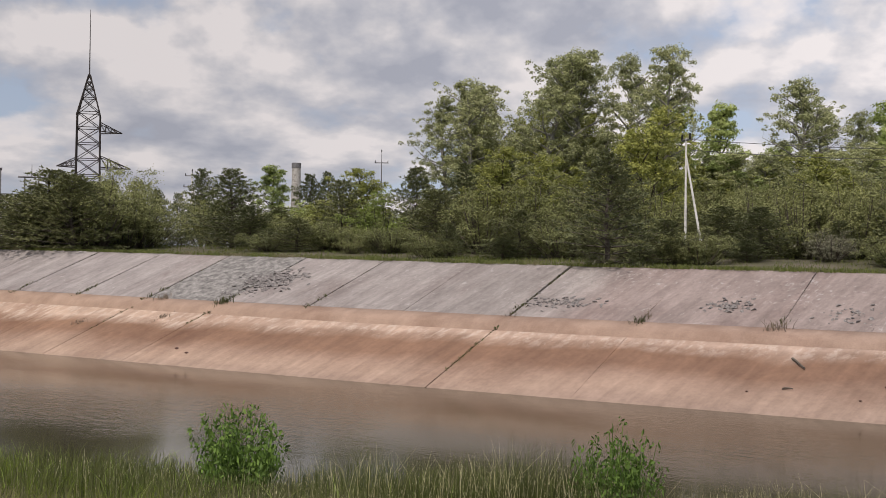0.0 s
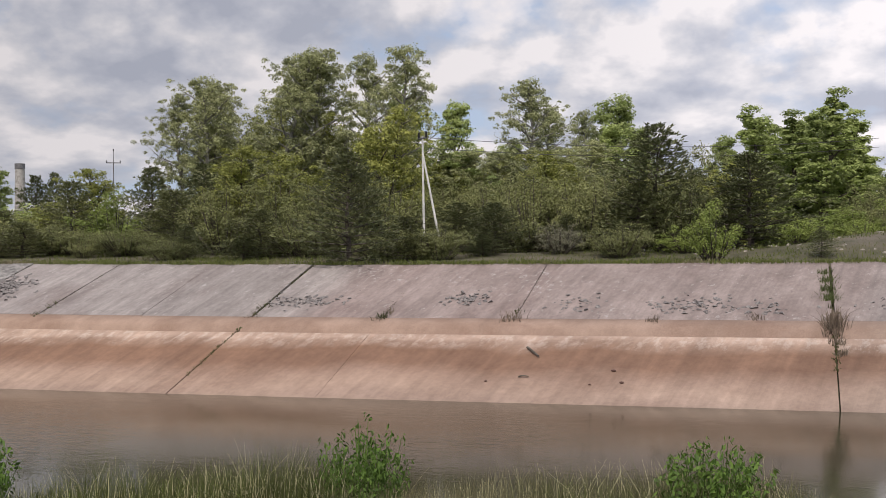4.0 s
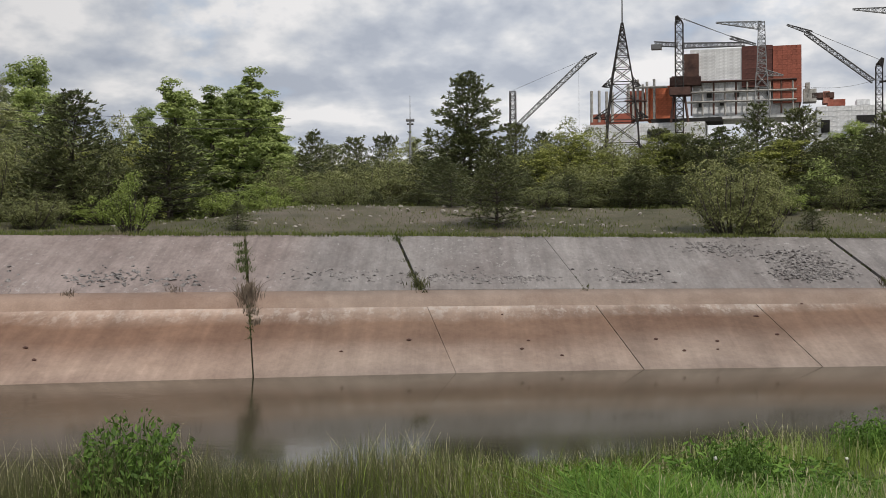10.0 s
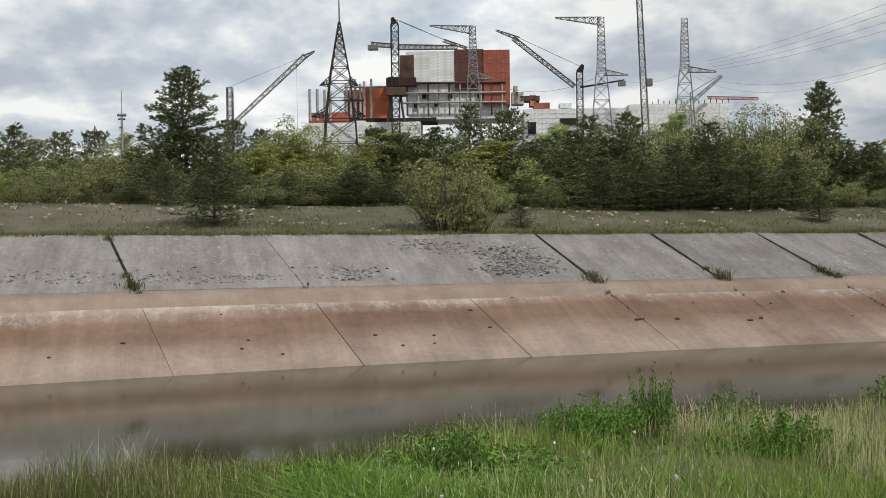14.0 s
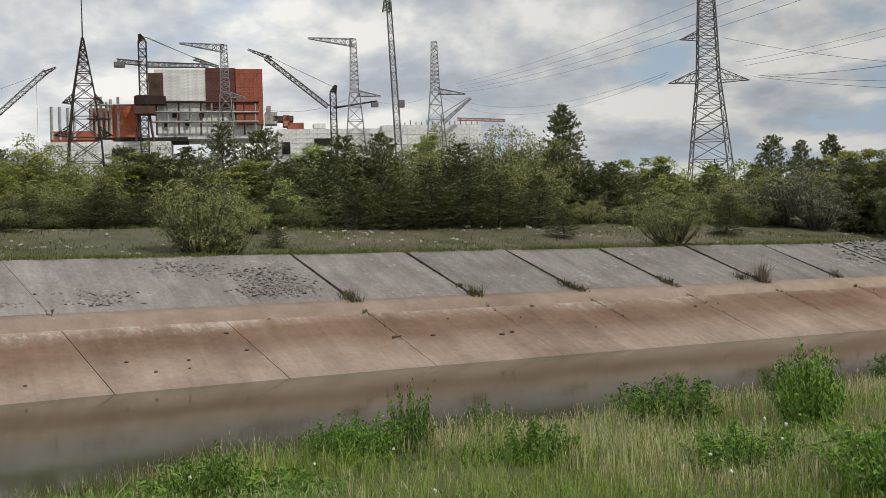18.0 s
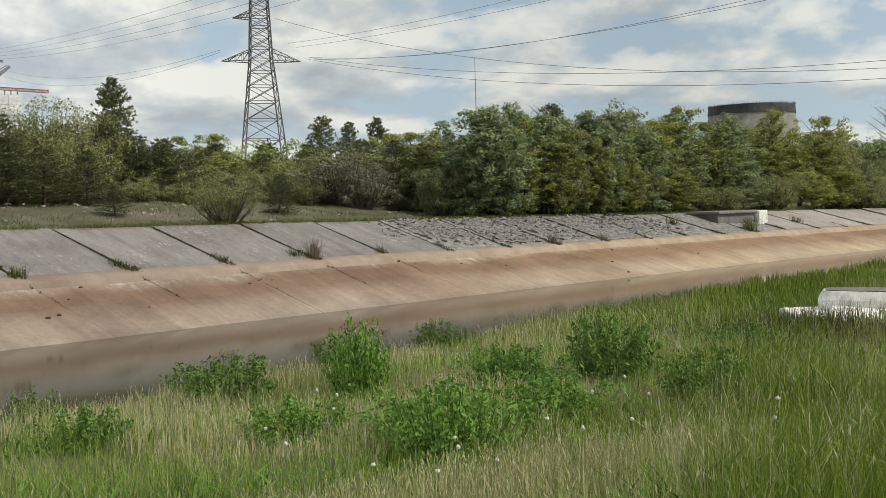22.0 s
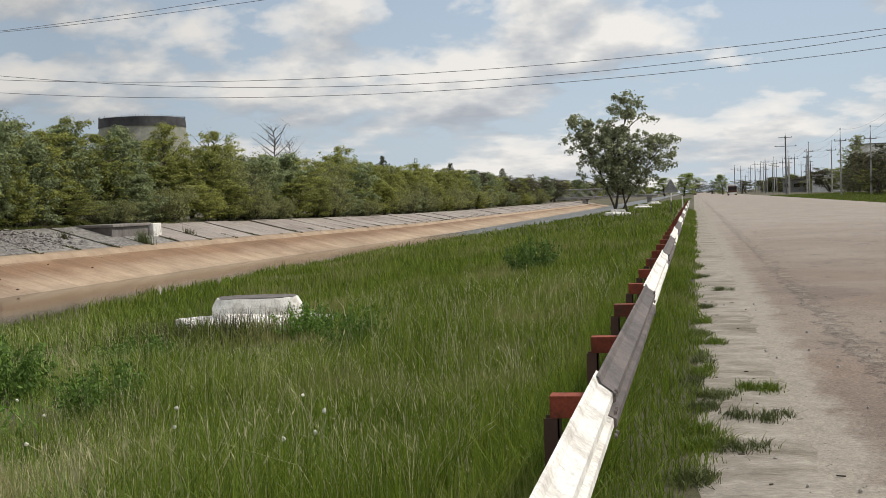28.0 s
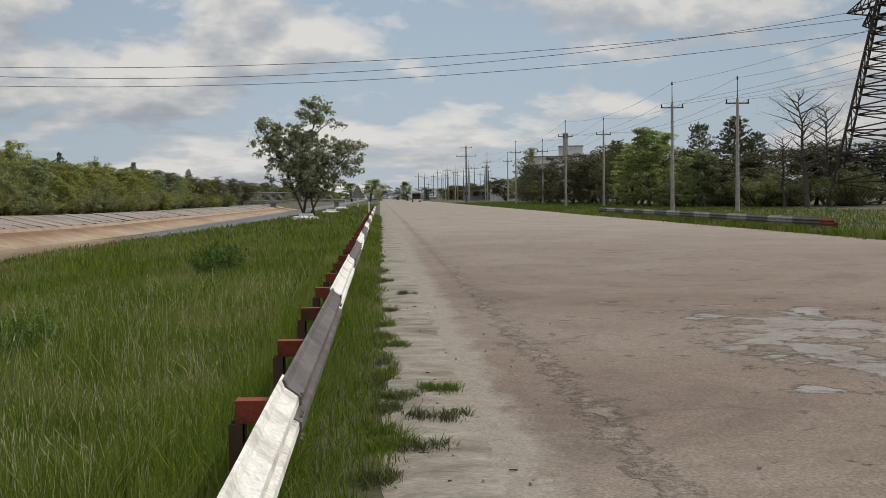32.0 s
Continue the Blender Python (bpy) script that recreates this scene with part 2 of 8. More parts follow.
G_WEEDD = leaf_mat("dark weed leaves", (0.05, 0.1, 0.02), (0.16, 0.265, 0.055), 0.33)
G_PUFF = leaf_mat("white seed heads", (0.55, 0.55, 0.52), (0.75, 0.75, 0.72), 0.3)


def lower_bank_mat(name, a, b, c):
    """Sediment-stained lining: tide bands by height above the water, streaks down the slope."""
    m = mat(name, a, b, 0.5, fine=6, bump=0.3, c3=c, stretch=(0.8, 0.7, 0.7), vary=0.05, rough=0.9, grain=0.12)
    nt = m.node_tree
    N, L = nt.nodes.new, nt.links.new
    b = nt.nodes["Principled BSDF"]
    old = b.inputs["Base Color"].links[0].from_socket
    tc, sep = N("ShaderNodeTexCoord"), N("ShaderNodeSeparateXYZ")
    L(tc.outputs["Object"], sep.inputs[0])
    nz = N("ShaderNodeTexNoise")
    nz.inputs["Scale"].default_value, nz.inputs["Detail"].default_value = 0.25, 6
    L(tc.outputs["Object"], nz.inputs["Vector"])
    ad = N("ShaderNodeMath")
    ad.operation = 'MULTIPLY_ADD'
    ad.inputs[1].default_value = 0.8
    L(nz.outputs["Fac"], ad.inputs[0])
    L(sep.outputs[2], ad.inputs[2])
    mr = N("ShaderNodeMapRange")
    mr.inputs[1].default_value, mr.inputs[2].default_value = -2.3, 0.0
    L(ad.outputs[0], mr.inputs[0])
    rp = N("ShaderNodeValToRGB")
    e = rp.color_ramp.elements
    stops = [(0.0, (1.0, 1.0, 1.02)), (0.12, (1.14, 1.13, 1.12)), (0.26, (1.0, 0.95, 0.92)), (0.42, (0.68, 0.55, 0.47)), (0.57, (0.68, 0.54, 0.45)), (0.68, (0.96, 0.90, 0.86)), (0.74, (1.38, 1.4, 1.42)), (0.80, (1.3, 1.3, 1.3))]
    while len(e) < len(stops):
        e.new(0.5)
    for k, (p, c) in zip(e, stops):
        k.position, k.color = p, (*c, 1)
    L(mr.outputs[0], rp.inputs[0])
    mx = N("ShaderNodeMix")
    mx.data_type, mx.blend_type = 'RGBA', 'MULTIPLY'
    mx.inputs[0].default_value = 1.0
    L(old, mx.inputs[6])
    L(rp.outputs[0], mx.inputs[7])
    # flaking pale crust just under the kerb
    mp, fl, th, bd, mk, cr = N("ShaderNodeMapping"), N("ShaderNodeTexNoise"), N("ShaderNodeMapRange"), N("ShaderNodeValToRGB"), N("ShaderNodeMath"), N("ShaderNodeMix")
    mp.inputs["Scale"].default_value = (1.0, 0.45, 0.45)
    L(tc.outputs["Object"], mp.inputs[0])
    fl.inputs["Scale"].default_value, fl.inputs["Detail"].default_value, fl.inputs["Roughness"].default_value = 2.2, 9, 0.78
    L(mp.outputs[0], fl.inputs["Vector"])
    for i, v in enumerate((0.50, 0.58, 0.0, 0.55)):
        th.inputs[i + 1].default_value = v
    L(fl.outputs["Fac"], th.inputs[0])
    L(mr.outputs[0], bd.inputs[0])
    e = bd.color_ramp.elements
    e[0].position, e[0].color = 0.58, (0, 0, 0, 1)
    e[1].position, e[1].color = 0.72, (1, 1, 1, 1)
    mk.operation = 'MULTIPLY'
    L(th.outputs[0], mk.inputs[0])
    L(bd.outputs[0], mk.inputs[1])
    cr.data_type = 'RGBA'
    L(mk.outputs[0], cr.inputs[0])
    L(mx.outputs[2], cr.inputs[6])
    cr.inputs[7].default_value = (0.50, 0.45, 0.405, 1)
    L(cr.outputs[2], b.inputs["Base Color"])
    return m


def weather(m, stops, streak=0.2, chips=0.0):
    """Weathering of the bank: run-off streaks down the slope, pale and dark chips; also scales the tone by the station
    along the canal.
    """
    nt = m.node_tree
    N, L = nt.nodes.new, nt.links.new
    b = nt.nodes["Principled BSDF"]
    col = b.inputs["Base Color"].links[0].from_socket
    tc, sep = N("ShaderNodeTexCoord"), N("ShaderNodeSeparateXYZ")
    L(tc.outputs["Object"], sep.inputs[0])

    def mul(a, c, kind='MULTIPLY', f=1.0):
        n = N("ShaderNodeMix")
        n.data_type, n.blend_type = 'RGBA', kind
        if isinstance(f, float):
            n.inputs[0].default_value = f
        else:
            L(f, n.inputs[0])
        L(a, n.inputs[6])
        if isinstance(c, tuple):
            n.inputs[7].default_value = (*c, 1)
        else:
            L(c, n.inputs[7])
        return n.outputs[2]

    def mr(f, a, z, lo, hi):
        n = N("ShaderNodeMapRange")
        for i, v in enumerate((a, z, lo, hi)):
            n.inputs[i + 1].default_value = v
        L(f, n.inputs[0])
        return n.outputs[0]

    def nz(scale, stretch, detail=5, rough=0.6):
        mp, n = N("ShaderNodeMapping"), N("ShaderNodeTexNoise")
        mp.inputs["Scale"].default_value = stretch
        L(tc.outputs["Object"], mp.inputs[0])
        n.inputs["Scale"].default_value, n.inputs["Detail"].default_value, n.inputs["Roughness"].default_value = scale, detail, rough
        L(mp.outputs[0], n.inputs["Vector"])
        return n.outputs["Fac"]
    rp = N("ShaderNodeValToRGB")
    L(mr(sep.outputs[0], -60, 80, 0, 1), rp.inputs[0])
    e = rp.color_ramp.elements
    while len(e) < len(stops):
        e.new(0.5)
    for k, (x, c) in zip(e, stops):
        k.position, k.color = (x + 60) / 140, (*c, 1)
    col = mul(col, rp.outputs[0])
    col = mul(col, mr(nz(1.0, (2.2, 0.12, 0.12), 7, 0.7), 0.3, 0.7, 1 - streak, 1 + streak))
    if chips:
        patch = nz(0.35, (1, 1, 1), 4, 0.6)
        fine = nz(5.0, (1, 0.6, 1), 4, 0.75)
        both = N("ShaderNodeMath")
        both.operation = 'MULTIPLY_ADD'
        both.inputs[1].default_value = 0.35
        L(patch, both.inputs[0])
        L(fine, both.inputs[2])
        col = mul(col, (0.46, 0.44, 0.42), 'MIX', mr(both.outputs[0], 0.80, 0.84, 0.0, chips))
        low = N("ShaderNodeMath")
        low.operation = 'MULTIPLY_ADD'
        low.inputs[1].default_value = -0.25
        L(patch, low.inputs[0])
        L(fine, low.inputs[2])
        col = mul(col, (0.06, 0.055, 0.052), 'MIX', mr(low.outputs[0], 0.21, 0.175, 0.0, chips))
    L(col, b.inputs["Base Color"])
    return m


L_LONE = leaf_mat("lone tree leaves", (0.16, 0.185, 0.105), (0.4, 0.43, 0.28), 0.3)
M_LOWER = lower_bank_mat("sediment-stained concrete lining", (0.235, 0.18, 0.147), (0.315, 0.248, 0.204), (0.20, 0.144, 0.114))
# tone multipliers by station: darkest slabs from 20 to 45, palest at 80
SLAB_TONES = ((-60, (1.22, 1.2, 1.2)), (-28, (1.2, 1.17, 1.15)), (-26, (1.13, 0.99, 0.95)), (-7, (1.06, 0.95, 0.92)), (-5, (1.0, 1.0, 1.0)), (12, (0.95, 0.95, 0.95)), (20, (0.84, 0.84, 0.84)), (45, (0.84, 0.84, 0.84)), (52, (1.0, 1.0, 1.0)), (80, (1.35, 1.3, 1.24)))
LOWER_TONES = ((-60, (1.2, 1.1, 1.0)), (-20, (1.12, 1.03, 0.98)), (-7, (1.08, 1.02, 0.99)), (-4, (1.0, 1.0, 1.0)), (14, (0.97, 0.97, 0.97)), (22, (0.9, 0.9, 0.9)), (34, (0.97, 0.97, 0.95)), (50, (1.15, 1.14, 1.05)), (65, (1.28, 1.26, 1.1)))
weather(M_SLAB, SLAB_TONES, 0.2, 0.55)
weather(M_LOWER, LOWER_TONES, 0.16, 0.0)
weather(M_LEDGE, LOWER_TONES, 0.08, 0.0)
M_SLABD = mat("smooth dark weathered concrete", (0.14, 0.126, 0.122), (0.215, 0.198, 0.192), 0.9, c3=(0.118, 0.1, 0.096), fine=7, bump=0.5, vary=0.12, rough=0.9, stretch=(1.0, 0.55, 0.55), bdist=0.03)


def road_mat():
    """Worn asphalt: dusty towards the shoulder, bare grey worn-through areas in two wheel lines."""
    m = mat("worn asphalt", (0.162, 0.118, 0.093), (0.215, 0.160, 0.127), 0.6, c3=(0.235, 0.19, 0.157), fine=34, bump=0.45, rough=0.8, mid=(0.3, 0.7), bdist=0.012)
    nt = m.node_tree
    N, L = nt.nodes.new, nt.links.new
    b = nt.nodes["Principled BSDF"]
    col = b.inputs["Base Color"].links[0].from_socket
    tc, sep = N("ShaderNodeTexCoord"), N("ShaderNodeSeparateXYZ")
    L(tc.outputs["Object"], sep.inputs[0])

    def nz(scale, detail=7, rough=0.62, dist=0.3):
        n = N("ShaderNodeTexNoise")
        n.inputs["Scale"].default_value, n.inputs["Detail"].default_value = scale, detail
        n.inputs["Roughness"].default_value, n.inputs["Distortion"].default_value = rough, dist
        L(tc.outputs["Object"], n.inputs["Vector"])
        return n.outputs["Fac"]

    def op(kind, a, c, d=None):
        n = N("ShaderNodeMath")
        n.operation = kind
        for i, v in enumerate((a, c, d)):
            if isinstance(v, (int, float)):
                n.inputs[i].default_value = v
            elif v is not None:
                L(v, n.inputs[i])
        return n.outputs[0]

    def mr(f, a, z, lo=0.0, hi=1.0):
        n = N("ShaderNodeMapRange")
        for i, v in enumerate((a, z, lo, hi)):
            n.inputs[i + 1].default_value = v
        L(f, n.inputs[0])
        return n.outputs[0]

    def mix(f, a, z):
        n = N("ShaderNodeMix")
        n.data_type = 'RGBA'
        L(f, n.inputs[0])
        L(a, n.inputs[6])
        if isinstance(z, tuple):
            n.inputs[7].default_value = (*z, 1)
        else:
            L(z, n.inputs[7])
        return n.outputs[2]
    y = sep.outputs[1]
    # areas where the top coat has gone: one large one ahead of the stand, thin scattered ones further on
    x = sep.outputs[0]
    here = op('MULTIPLY', mr(op('ABSOLUTE', op('ADD', x, -11.5), 0), 1.5, 6.0, 1.0, 0.0), mr(op('ABSOLUTE', op('ADD', y, 5.0), 0), 0.7, 2.2, 1.0, 0.0))
    ahead = op('MULTIPLY', mr(x, 12, 24, 0.0, 1.0), mr(op('ABSOLUTE', op('ADD', y, 6.5), 0), 2.0, 5.0, 1.0, 0.0))
    band = op('ADD', op('MULTIPLY_ADD', here, 0.23, op('MULTIPLY', ahead, 0.07)), -0.11)
    worn = op('ADD', nz(1.3, 9, 0.66), band)
    col = mix(op('MULTIPLY', mr(worn, 0.565, 0.60), mr(nz(2.2, 9, 0.75), 0.36, 0.56, 0.25, 1.0)), col, (0.30, 0.292, 0.285))
    # shadow along the top coat's broken edge, painted as a dark rim
    rim = op('MULTIPLY', mr(worn, 0.545, 0.570), mr(worn, 0.572, 0.584, 1.0, 0.0))
    col = mix(op('MULTIPLY', rim, mr(nz(3.0), 0.40, 0.5, 0.0, 0.9)), col, (0.07, 0.06, 0.052))
    # long pale and dark sweeps of dust, pits and short cracks all over
    col = mix(mr(nz(0.22, 5, 0.6, 0.6), 0.42, 0.66, 0.0, 0.55), col, (0.245, 0.205, 0.172))
    col = mix(mr(nz(0.35, 6, 0.65, 0.8), 0.52, 0.68, 0.0, 0.6), col, (0.118, 0.09, 0.074))
    col = mix(mr(nz(2.4, 4, 0.55, 1.6), 0.655, 0.675, 0.0, 0.75), col, (0.085, 0.07, 0.06))
    # far asphalt's grazing sheen and haze painted in: paler from x 16 to 60
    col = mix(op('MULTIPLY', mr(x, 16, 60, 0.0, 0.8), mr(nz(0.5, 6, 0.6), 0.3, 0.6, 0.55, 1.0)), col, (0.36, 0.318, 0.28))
    crack = N("ShaderNodeTexVoronoi")
    crack.feature = 'DISTANCE_TO_EDGE'
    crack.inputs["Scale"].default_value = 0.55
    bend, warp = N("ShaderNodeTexNoise"), N("ShaderNodeVectorMath")
    bend.inputs["Scale"].default_value, bend.inputs["Detail"].default_value = 1.4, 5
    warp.operation = 'MULTIPLY_ADD'
    warp.inputs[1].default_value = (0.9, 0.9, 0)
    L(tc.outputs["Object"], bend.inputs["Vector"])
    L(bend.outputs["Color"], warp.inputs[0])
    L(tc.outputs["Object"], warp.inputs[2])
    L(warp.outputs[0], crack.inputs["Vector"])
    col = mix(op('MULTIPLY', mr(crack.outputs["Distance"], 0.008, 0.02, 1.0, 0.0), mr(nz(0.7, 4, 0.6), 0.56, 0.62, 0.0, 0.65)), col, (0.09, 0.075, 0.064))
    # broken line beside the shoulder, then sand over the edge
    edge = op('ADD', op('ADD', nz(2.6, 8, 0.7), mr(op('ABSOLUTE', op('ADD', y, 1.55), 0), 0.05, 0.45, 0.08, -0.3)), 0.0)
    col = mix(mr(edge, 0.56, 0.62, 0.0, 0.5), col, (0.29, 0.252, 0.212))
    col = mix(op('MULTIPLY', mr(edge, 0.50, 0.535), mr(edge, 0.54, 0.565, 0.5, 0.0)), col, (0.09, 0.075, 0.064))
    sand = op('ADD', op('MULTIPLY', nz(1.7, 8, 0.7), 0.9), y)
    col = mix(mr(sand, -0.62, -0.42), col, (0.30, 0.268, 0.228))
    grain = op('MULTIPLY', mr(nz(34, 4, 0.75, 0), 0.3, 0.7, 0.68, 1.34), mr(nz(7, 6, 0.7, 0), 0.3, 0.7, 0.82, 1.18))
    n = N("ShaderNodeMix")
    n.data_type, n.blend_type = 'RGBA', 'MULTIPLY'
    n.inputs[0].default_value = 1.0
    L(col, n.inputs[6])
    L(grain, n.inputs[7])
    L(n.outputs[2], b.inputs["Base Color"])
    old = b.inputs["Normal"].links[0].from_node
    bp = N("ShaderNodeBump")
    bp.inputs["Strength"].default_value, bp.inputs["Distance"].default_value = 0.8, 0.03
    L(op('ADD', mr(worn, 0.555, 0.60, 0.0, -1.0), mr(edge, 0.52, 0.64, 0.0, 0.8)), bp.inputs["Height"])
    L(old.outputs[0], bp.inputs["Normal"])
    L(bp.outputs[0], b.inputs["Normal"])
    return m


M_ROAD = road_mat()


def water_mat():
    m = bpy.data.materials.new("murky canal water")
    m.use_nodes = True
    nt = m.node_tree
    N, L = nt.nodes.new, nt.links.new
    b = nt.nodes["Principled BSDF"]
    b.inputs["Base Color"].default_value = (0.052, 0.048, 0.029, 1)
    b.inputs["IOR"].default_value = 1.33
    tc, mp = N("ShaderNodeTexCoord"), N("ShaderNodeMapping")
    mp.inputs["Scale"].default_value = (0.7, 2.0, 1)
    mp.inputs["Rotation"].default_value = (0, 0, 0.25)
    L(tc.outputs["Object"], mp.inputs[0])
    hs = []
    for s, d in ((1.6, 3), (5.0, 3)):
        n = N("ShaderNodeTexNoise")
        n.inputs["Scale"].default_value, n.inputs["Detail"].default_value = s, d
        L(mp.outputs[0], n.inputs["Vector"])
        hs.append(n.outputs["Fac"])
    ad = N("ShaderNodeMath")
    ad.operation = 'ADD'
    L(hs[0], ad.inputs[0])
    L(hs[1], ad.inputs[1])
    bp = N("ShaderNodeBump")
    bp.inputs["Strength"].default_value, bp.inputs["Distance"].default_value = 0.15, 0.05
    wind, wr = N("ShaderNodeTexNoise"), N("ShaderNodeMapRange")
    wind.inputs["Scale"].default_value, wind.inputs["Detail"].default_value = 0.09, 3
    L(tc.outputs["Object"], wind.inputs["Vector"])
    for i, v in enumerate((0.45, 0.62, 0.04, 0.22)):
        wr.inputs[i + 1].default_value = v
    L(wind.outputs["Fac"], wr.inputs[0])
    # open to the wind further down the canal
    sep, far, mx = N("ShaderNodeSeparateXYZ"), N("ShaderNodeMapRange"), N("ShaderNodeMath")
    L(tc.outputs["Object"], sep.inputs[0])
    L(sep.outputs[0], far.inputs[0])
    for i, v in enumerate((125, 170, 0.0, 0.9)):
        far.inputs[i + 1].default_value = v
    mx.operation = 'MAXIMUM'
    gate, calm = N("ShaderNodeMapRange"), N("ShaderNodeMath")
    for i, v in enumerate((-14, -2, 1.0, 0.12)):
        gate.inputs[i + 1].default_value = v
    L(sep.outputs[0], gate.inputs[0])
    calm.operation = 'MULTIPLY'
    L(wr.outputs[0], calm.inputs[0])
    L(gate.outputs[0], calm.inputs[1])
    L(calm.outputs[0], mx.inputs[0])
    L(far.outputs[0], mx.inputs[1])
    L(mx.outputs[0], bp.inputs["Strength"])
    rf = N("ShaderNodeMapRange")
    for i, v in enumerate((125, 170, 0.08, 0.3)):
        rf.inputs[i + 1].default_value = v
    L(sep.outputs[0], rf.inputs[0])
    L(rf.outputs[0], b.inputs["Roughness"])
    L(ad.outputs[0], bp.inputs["Height"])
    L(bp.outputs[0], b.inputs["Normal"])
    return m


M_WATER = water_mat()

# ---- plan ----
RNG = np.random.default_rng(7)


def A(az, d):
    """Plan place at an azimuth (degrees clockwise from +Y) and distance from the roadside stand."""
    return d * math.sin(radians(az)), d * math.cos(radians(az))


def Z(d, el):
    return EYE[2] + d * math.tan(radians(el))


WX, WY = (-400, -150, -53, -33, -22.4, -12.9, -4.3, 1, 11, 21, 45, 80, 105, 150, 300, 900, 3000), (-10, 14, 26.6, 29, 30.8, 32.5, 34, 34.8, 35.7, 36, 36, 35.2, 33.6, 30.6, 30, 31, 31)
CX, CZ = (-400, -150, -66, -46, -30, 0, 21, 43, 51, 95, 140, 200, 330, 900), (3.2, 3.0, 2.37, 2.02, 1.75, 1.4, 1.17, 0.95, 0.84, 0.4, -0.15, -0.4, -0.5, -0.9)
SX, SY = (-400, -150, -30, -14, -9, -6.4, -0.3, 4, 10, 16, 23, 40, 60, 80, 120, 150, 900, 3000), (-30, 0, 3.4, 6.6, 8.8, 9.8, 11.8, 12.3, 12.8, 13.6, 15.2, 15.3, 15.6, 14.6, 12.8, 11.8, 11.4, 11.4)
WATER_Z = -2.7


def wy(x):
    """The far waterline, eased over a few metres."""
    return float(np.mean(np.interp(x + np.linspace(-7, 7, 15), WX, WY)))


def cz(x):
    return float(np.mean(np.interp(x + np.linspace(-7, 7, 15), CX, CZ)))


def sy(x):
    return float(np.mean(np.interp(x + np.linspace(-4, 4, 9), SX, SY)))


def bank_pt(x, s, lift=0.0):
    """A place on the far bank that starts at waterline station x: s 0 at the water, 5.6 at the ledge, 11.2 at the crest."""
    lean = float(np.interp(x, (-60, -45, -33, -20, 0, 11, 17, 27, 37, 52), (0.02, 0.05, 0.13, 0.19, 0.215, 0.19, 0.14, 0.11, 0.06, 0.0)))
    top = cz(x)
    led = WATER_Z + 0.51 * (top - WATER_Z)
    z = WATER_Z + (led - WATER_Z) * s / 5.6 if s <= 5.6 else led + (top - led) * (s - 5.6) / 5.6
    return Vector((x - lean * s, wy(x) + s, z + lift))


def rough_z(x, y):
    return 0.18 * noise.noise((x * 0.21, y * 0.21, 3)) + 0.07 * noise.noise((x * 0.9, y * 0.9, 9))


def near_z(x, y):
    """Height of the verge between the road and the canal."""
    s = sy(x)
    if y <= 0.8:
        return 0.0
    if y <= s:
        k = (y - 0.8) / (s - 0.8)
        return -0.9 * k ** 0.9 + rough_z(x, y) * 0.5 * min(1, (y - 0.8) / 2)
    return max(-3.4, -0.9 - (y - s) * 0.5)


def far_z(x, y, u):
    """Height of the ground behind the crest, u metres beyond it."""
    r = np.interp(x, (-60, -14, -8, 48, 75, 120), (0.5, 0.6, 1.5, 1.3, 0.6, 0.4))
    k = min(1, max(0, (u - 1.0) / 11))
    return cz(x) + 0.04 + r * k * k * (3 - 2 * k) + rough_z(x, y) * min(1, u / 3) * 1.2


def ground_at(x, y):
    if y < 20:
        return near_z(x, y)
    return far_z(x, y, max(0, y - wy(x) - 11.2))


def mesh_np(name, v, f, material=None, smooth=False):
    """A mesh from arrays: v (n, 3), f (m, k) with one k for all faces."""
    v, f = np.asarray(v, np.float32), np.asarray(f, np.int32)
    me = bpy.data.meshes.new(name)
    me.vertices.add(len(v))
    me.vertices.foreach_set("co", v.ravel())
    me.loops.add(f.size)
    me.loops.foreach_set("vertex_index", f.ravel())
    me.polygons.add(len(f))
    me.polygons.foreach_set("loop_start", np.arange(0, f.size, f.shape[1], dtype=np.int32))
    me.polygons.foreach_set("use_smooth", np.full(len(f), smooth))
    me.update(calc_edges=True)
    if material:
        me.materials.append(material)
    return me


def grid_faces(nx, ny):
    i = np.arange((nx - 1) * (ny - 1))
    a = (i // (ny - 1)) * ny + i % (ny - 1)
    return np.stack([a, a + ny, a + ny + 1, a + 1], 1)


def part(name, data, material, parent, label=""):
    """Links a bmesh or a mesh as one object under a thing."""
    if isinstance(data, bmesh.types.BMesh):
        me = bpy.data.meshes.new(name)
        data.normal_update()
        data.to_mesh(me)
        data.free()
    else:
        me = data
    if material and not me.materials:
        me.materials.append(material)
    ob = new(name, me)
    ob.parent = parent
    if label:
        tagged(ob, label)
    return ob


def thing(name, label, category, m=None, group="", kind=""):
    ob = new(name)
    ob.empty_display_size = 0.2
    if m is not None:
        ob.matrix_basis = m
    return tagged(ob, label, category, group, kind)


def single(name, data, material, label, category="", group="", kind="", m=None):
    ob = part(name, data, material, None)
    if m is not None:
        ob.matrix_basis = m
    return tagged(ob, label, category, group, kind)


def box(bm, x0, y0, z0, x1, y1, z1, bevel=0.0):
    vs = [bm.verts.new(p) for p in ((x0, y0, z0), (x1, y0, z0), (x1, y1, z0), (x0, y1, z0), (x0, y0, z1), (x1, y0, z1), (x1, y1, z1), (x0, y1, z1))]
    fs = [bm.faces.new([vs[i] for i in q]) for q in ((0, 3, 2, 1), (4, 5, 6, 7), (0, 1, 5, 4), (1, 2, 6, 5), (2, 3, 7, 6), (3, 0, 4, 7))]
    if bevel:
        bmesh.ops.bevel(bm, geom=list({e for f in fs for e in f.edges}), offset=bevel, segments=2, affect='EDGES', profile=0.5)
    return bm


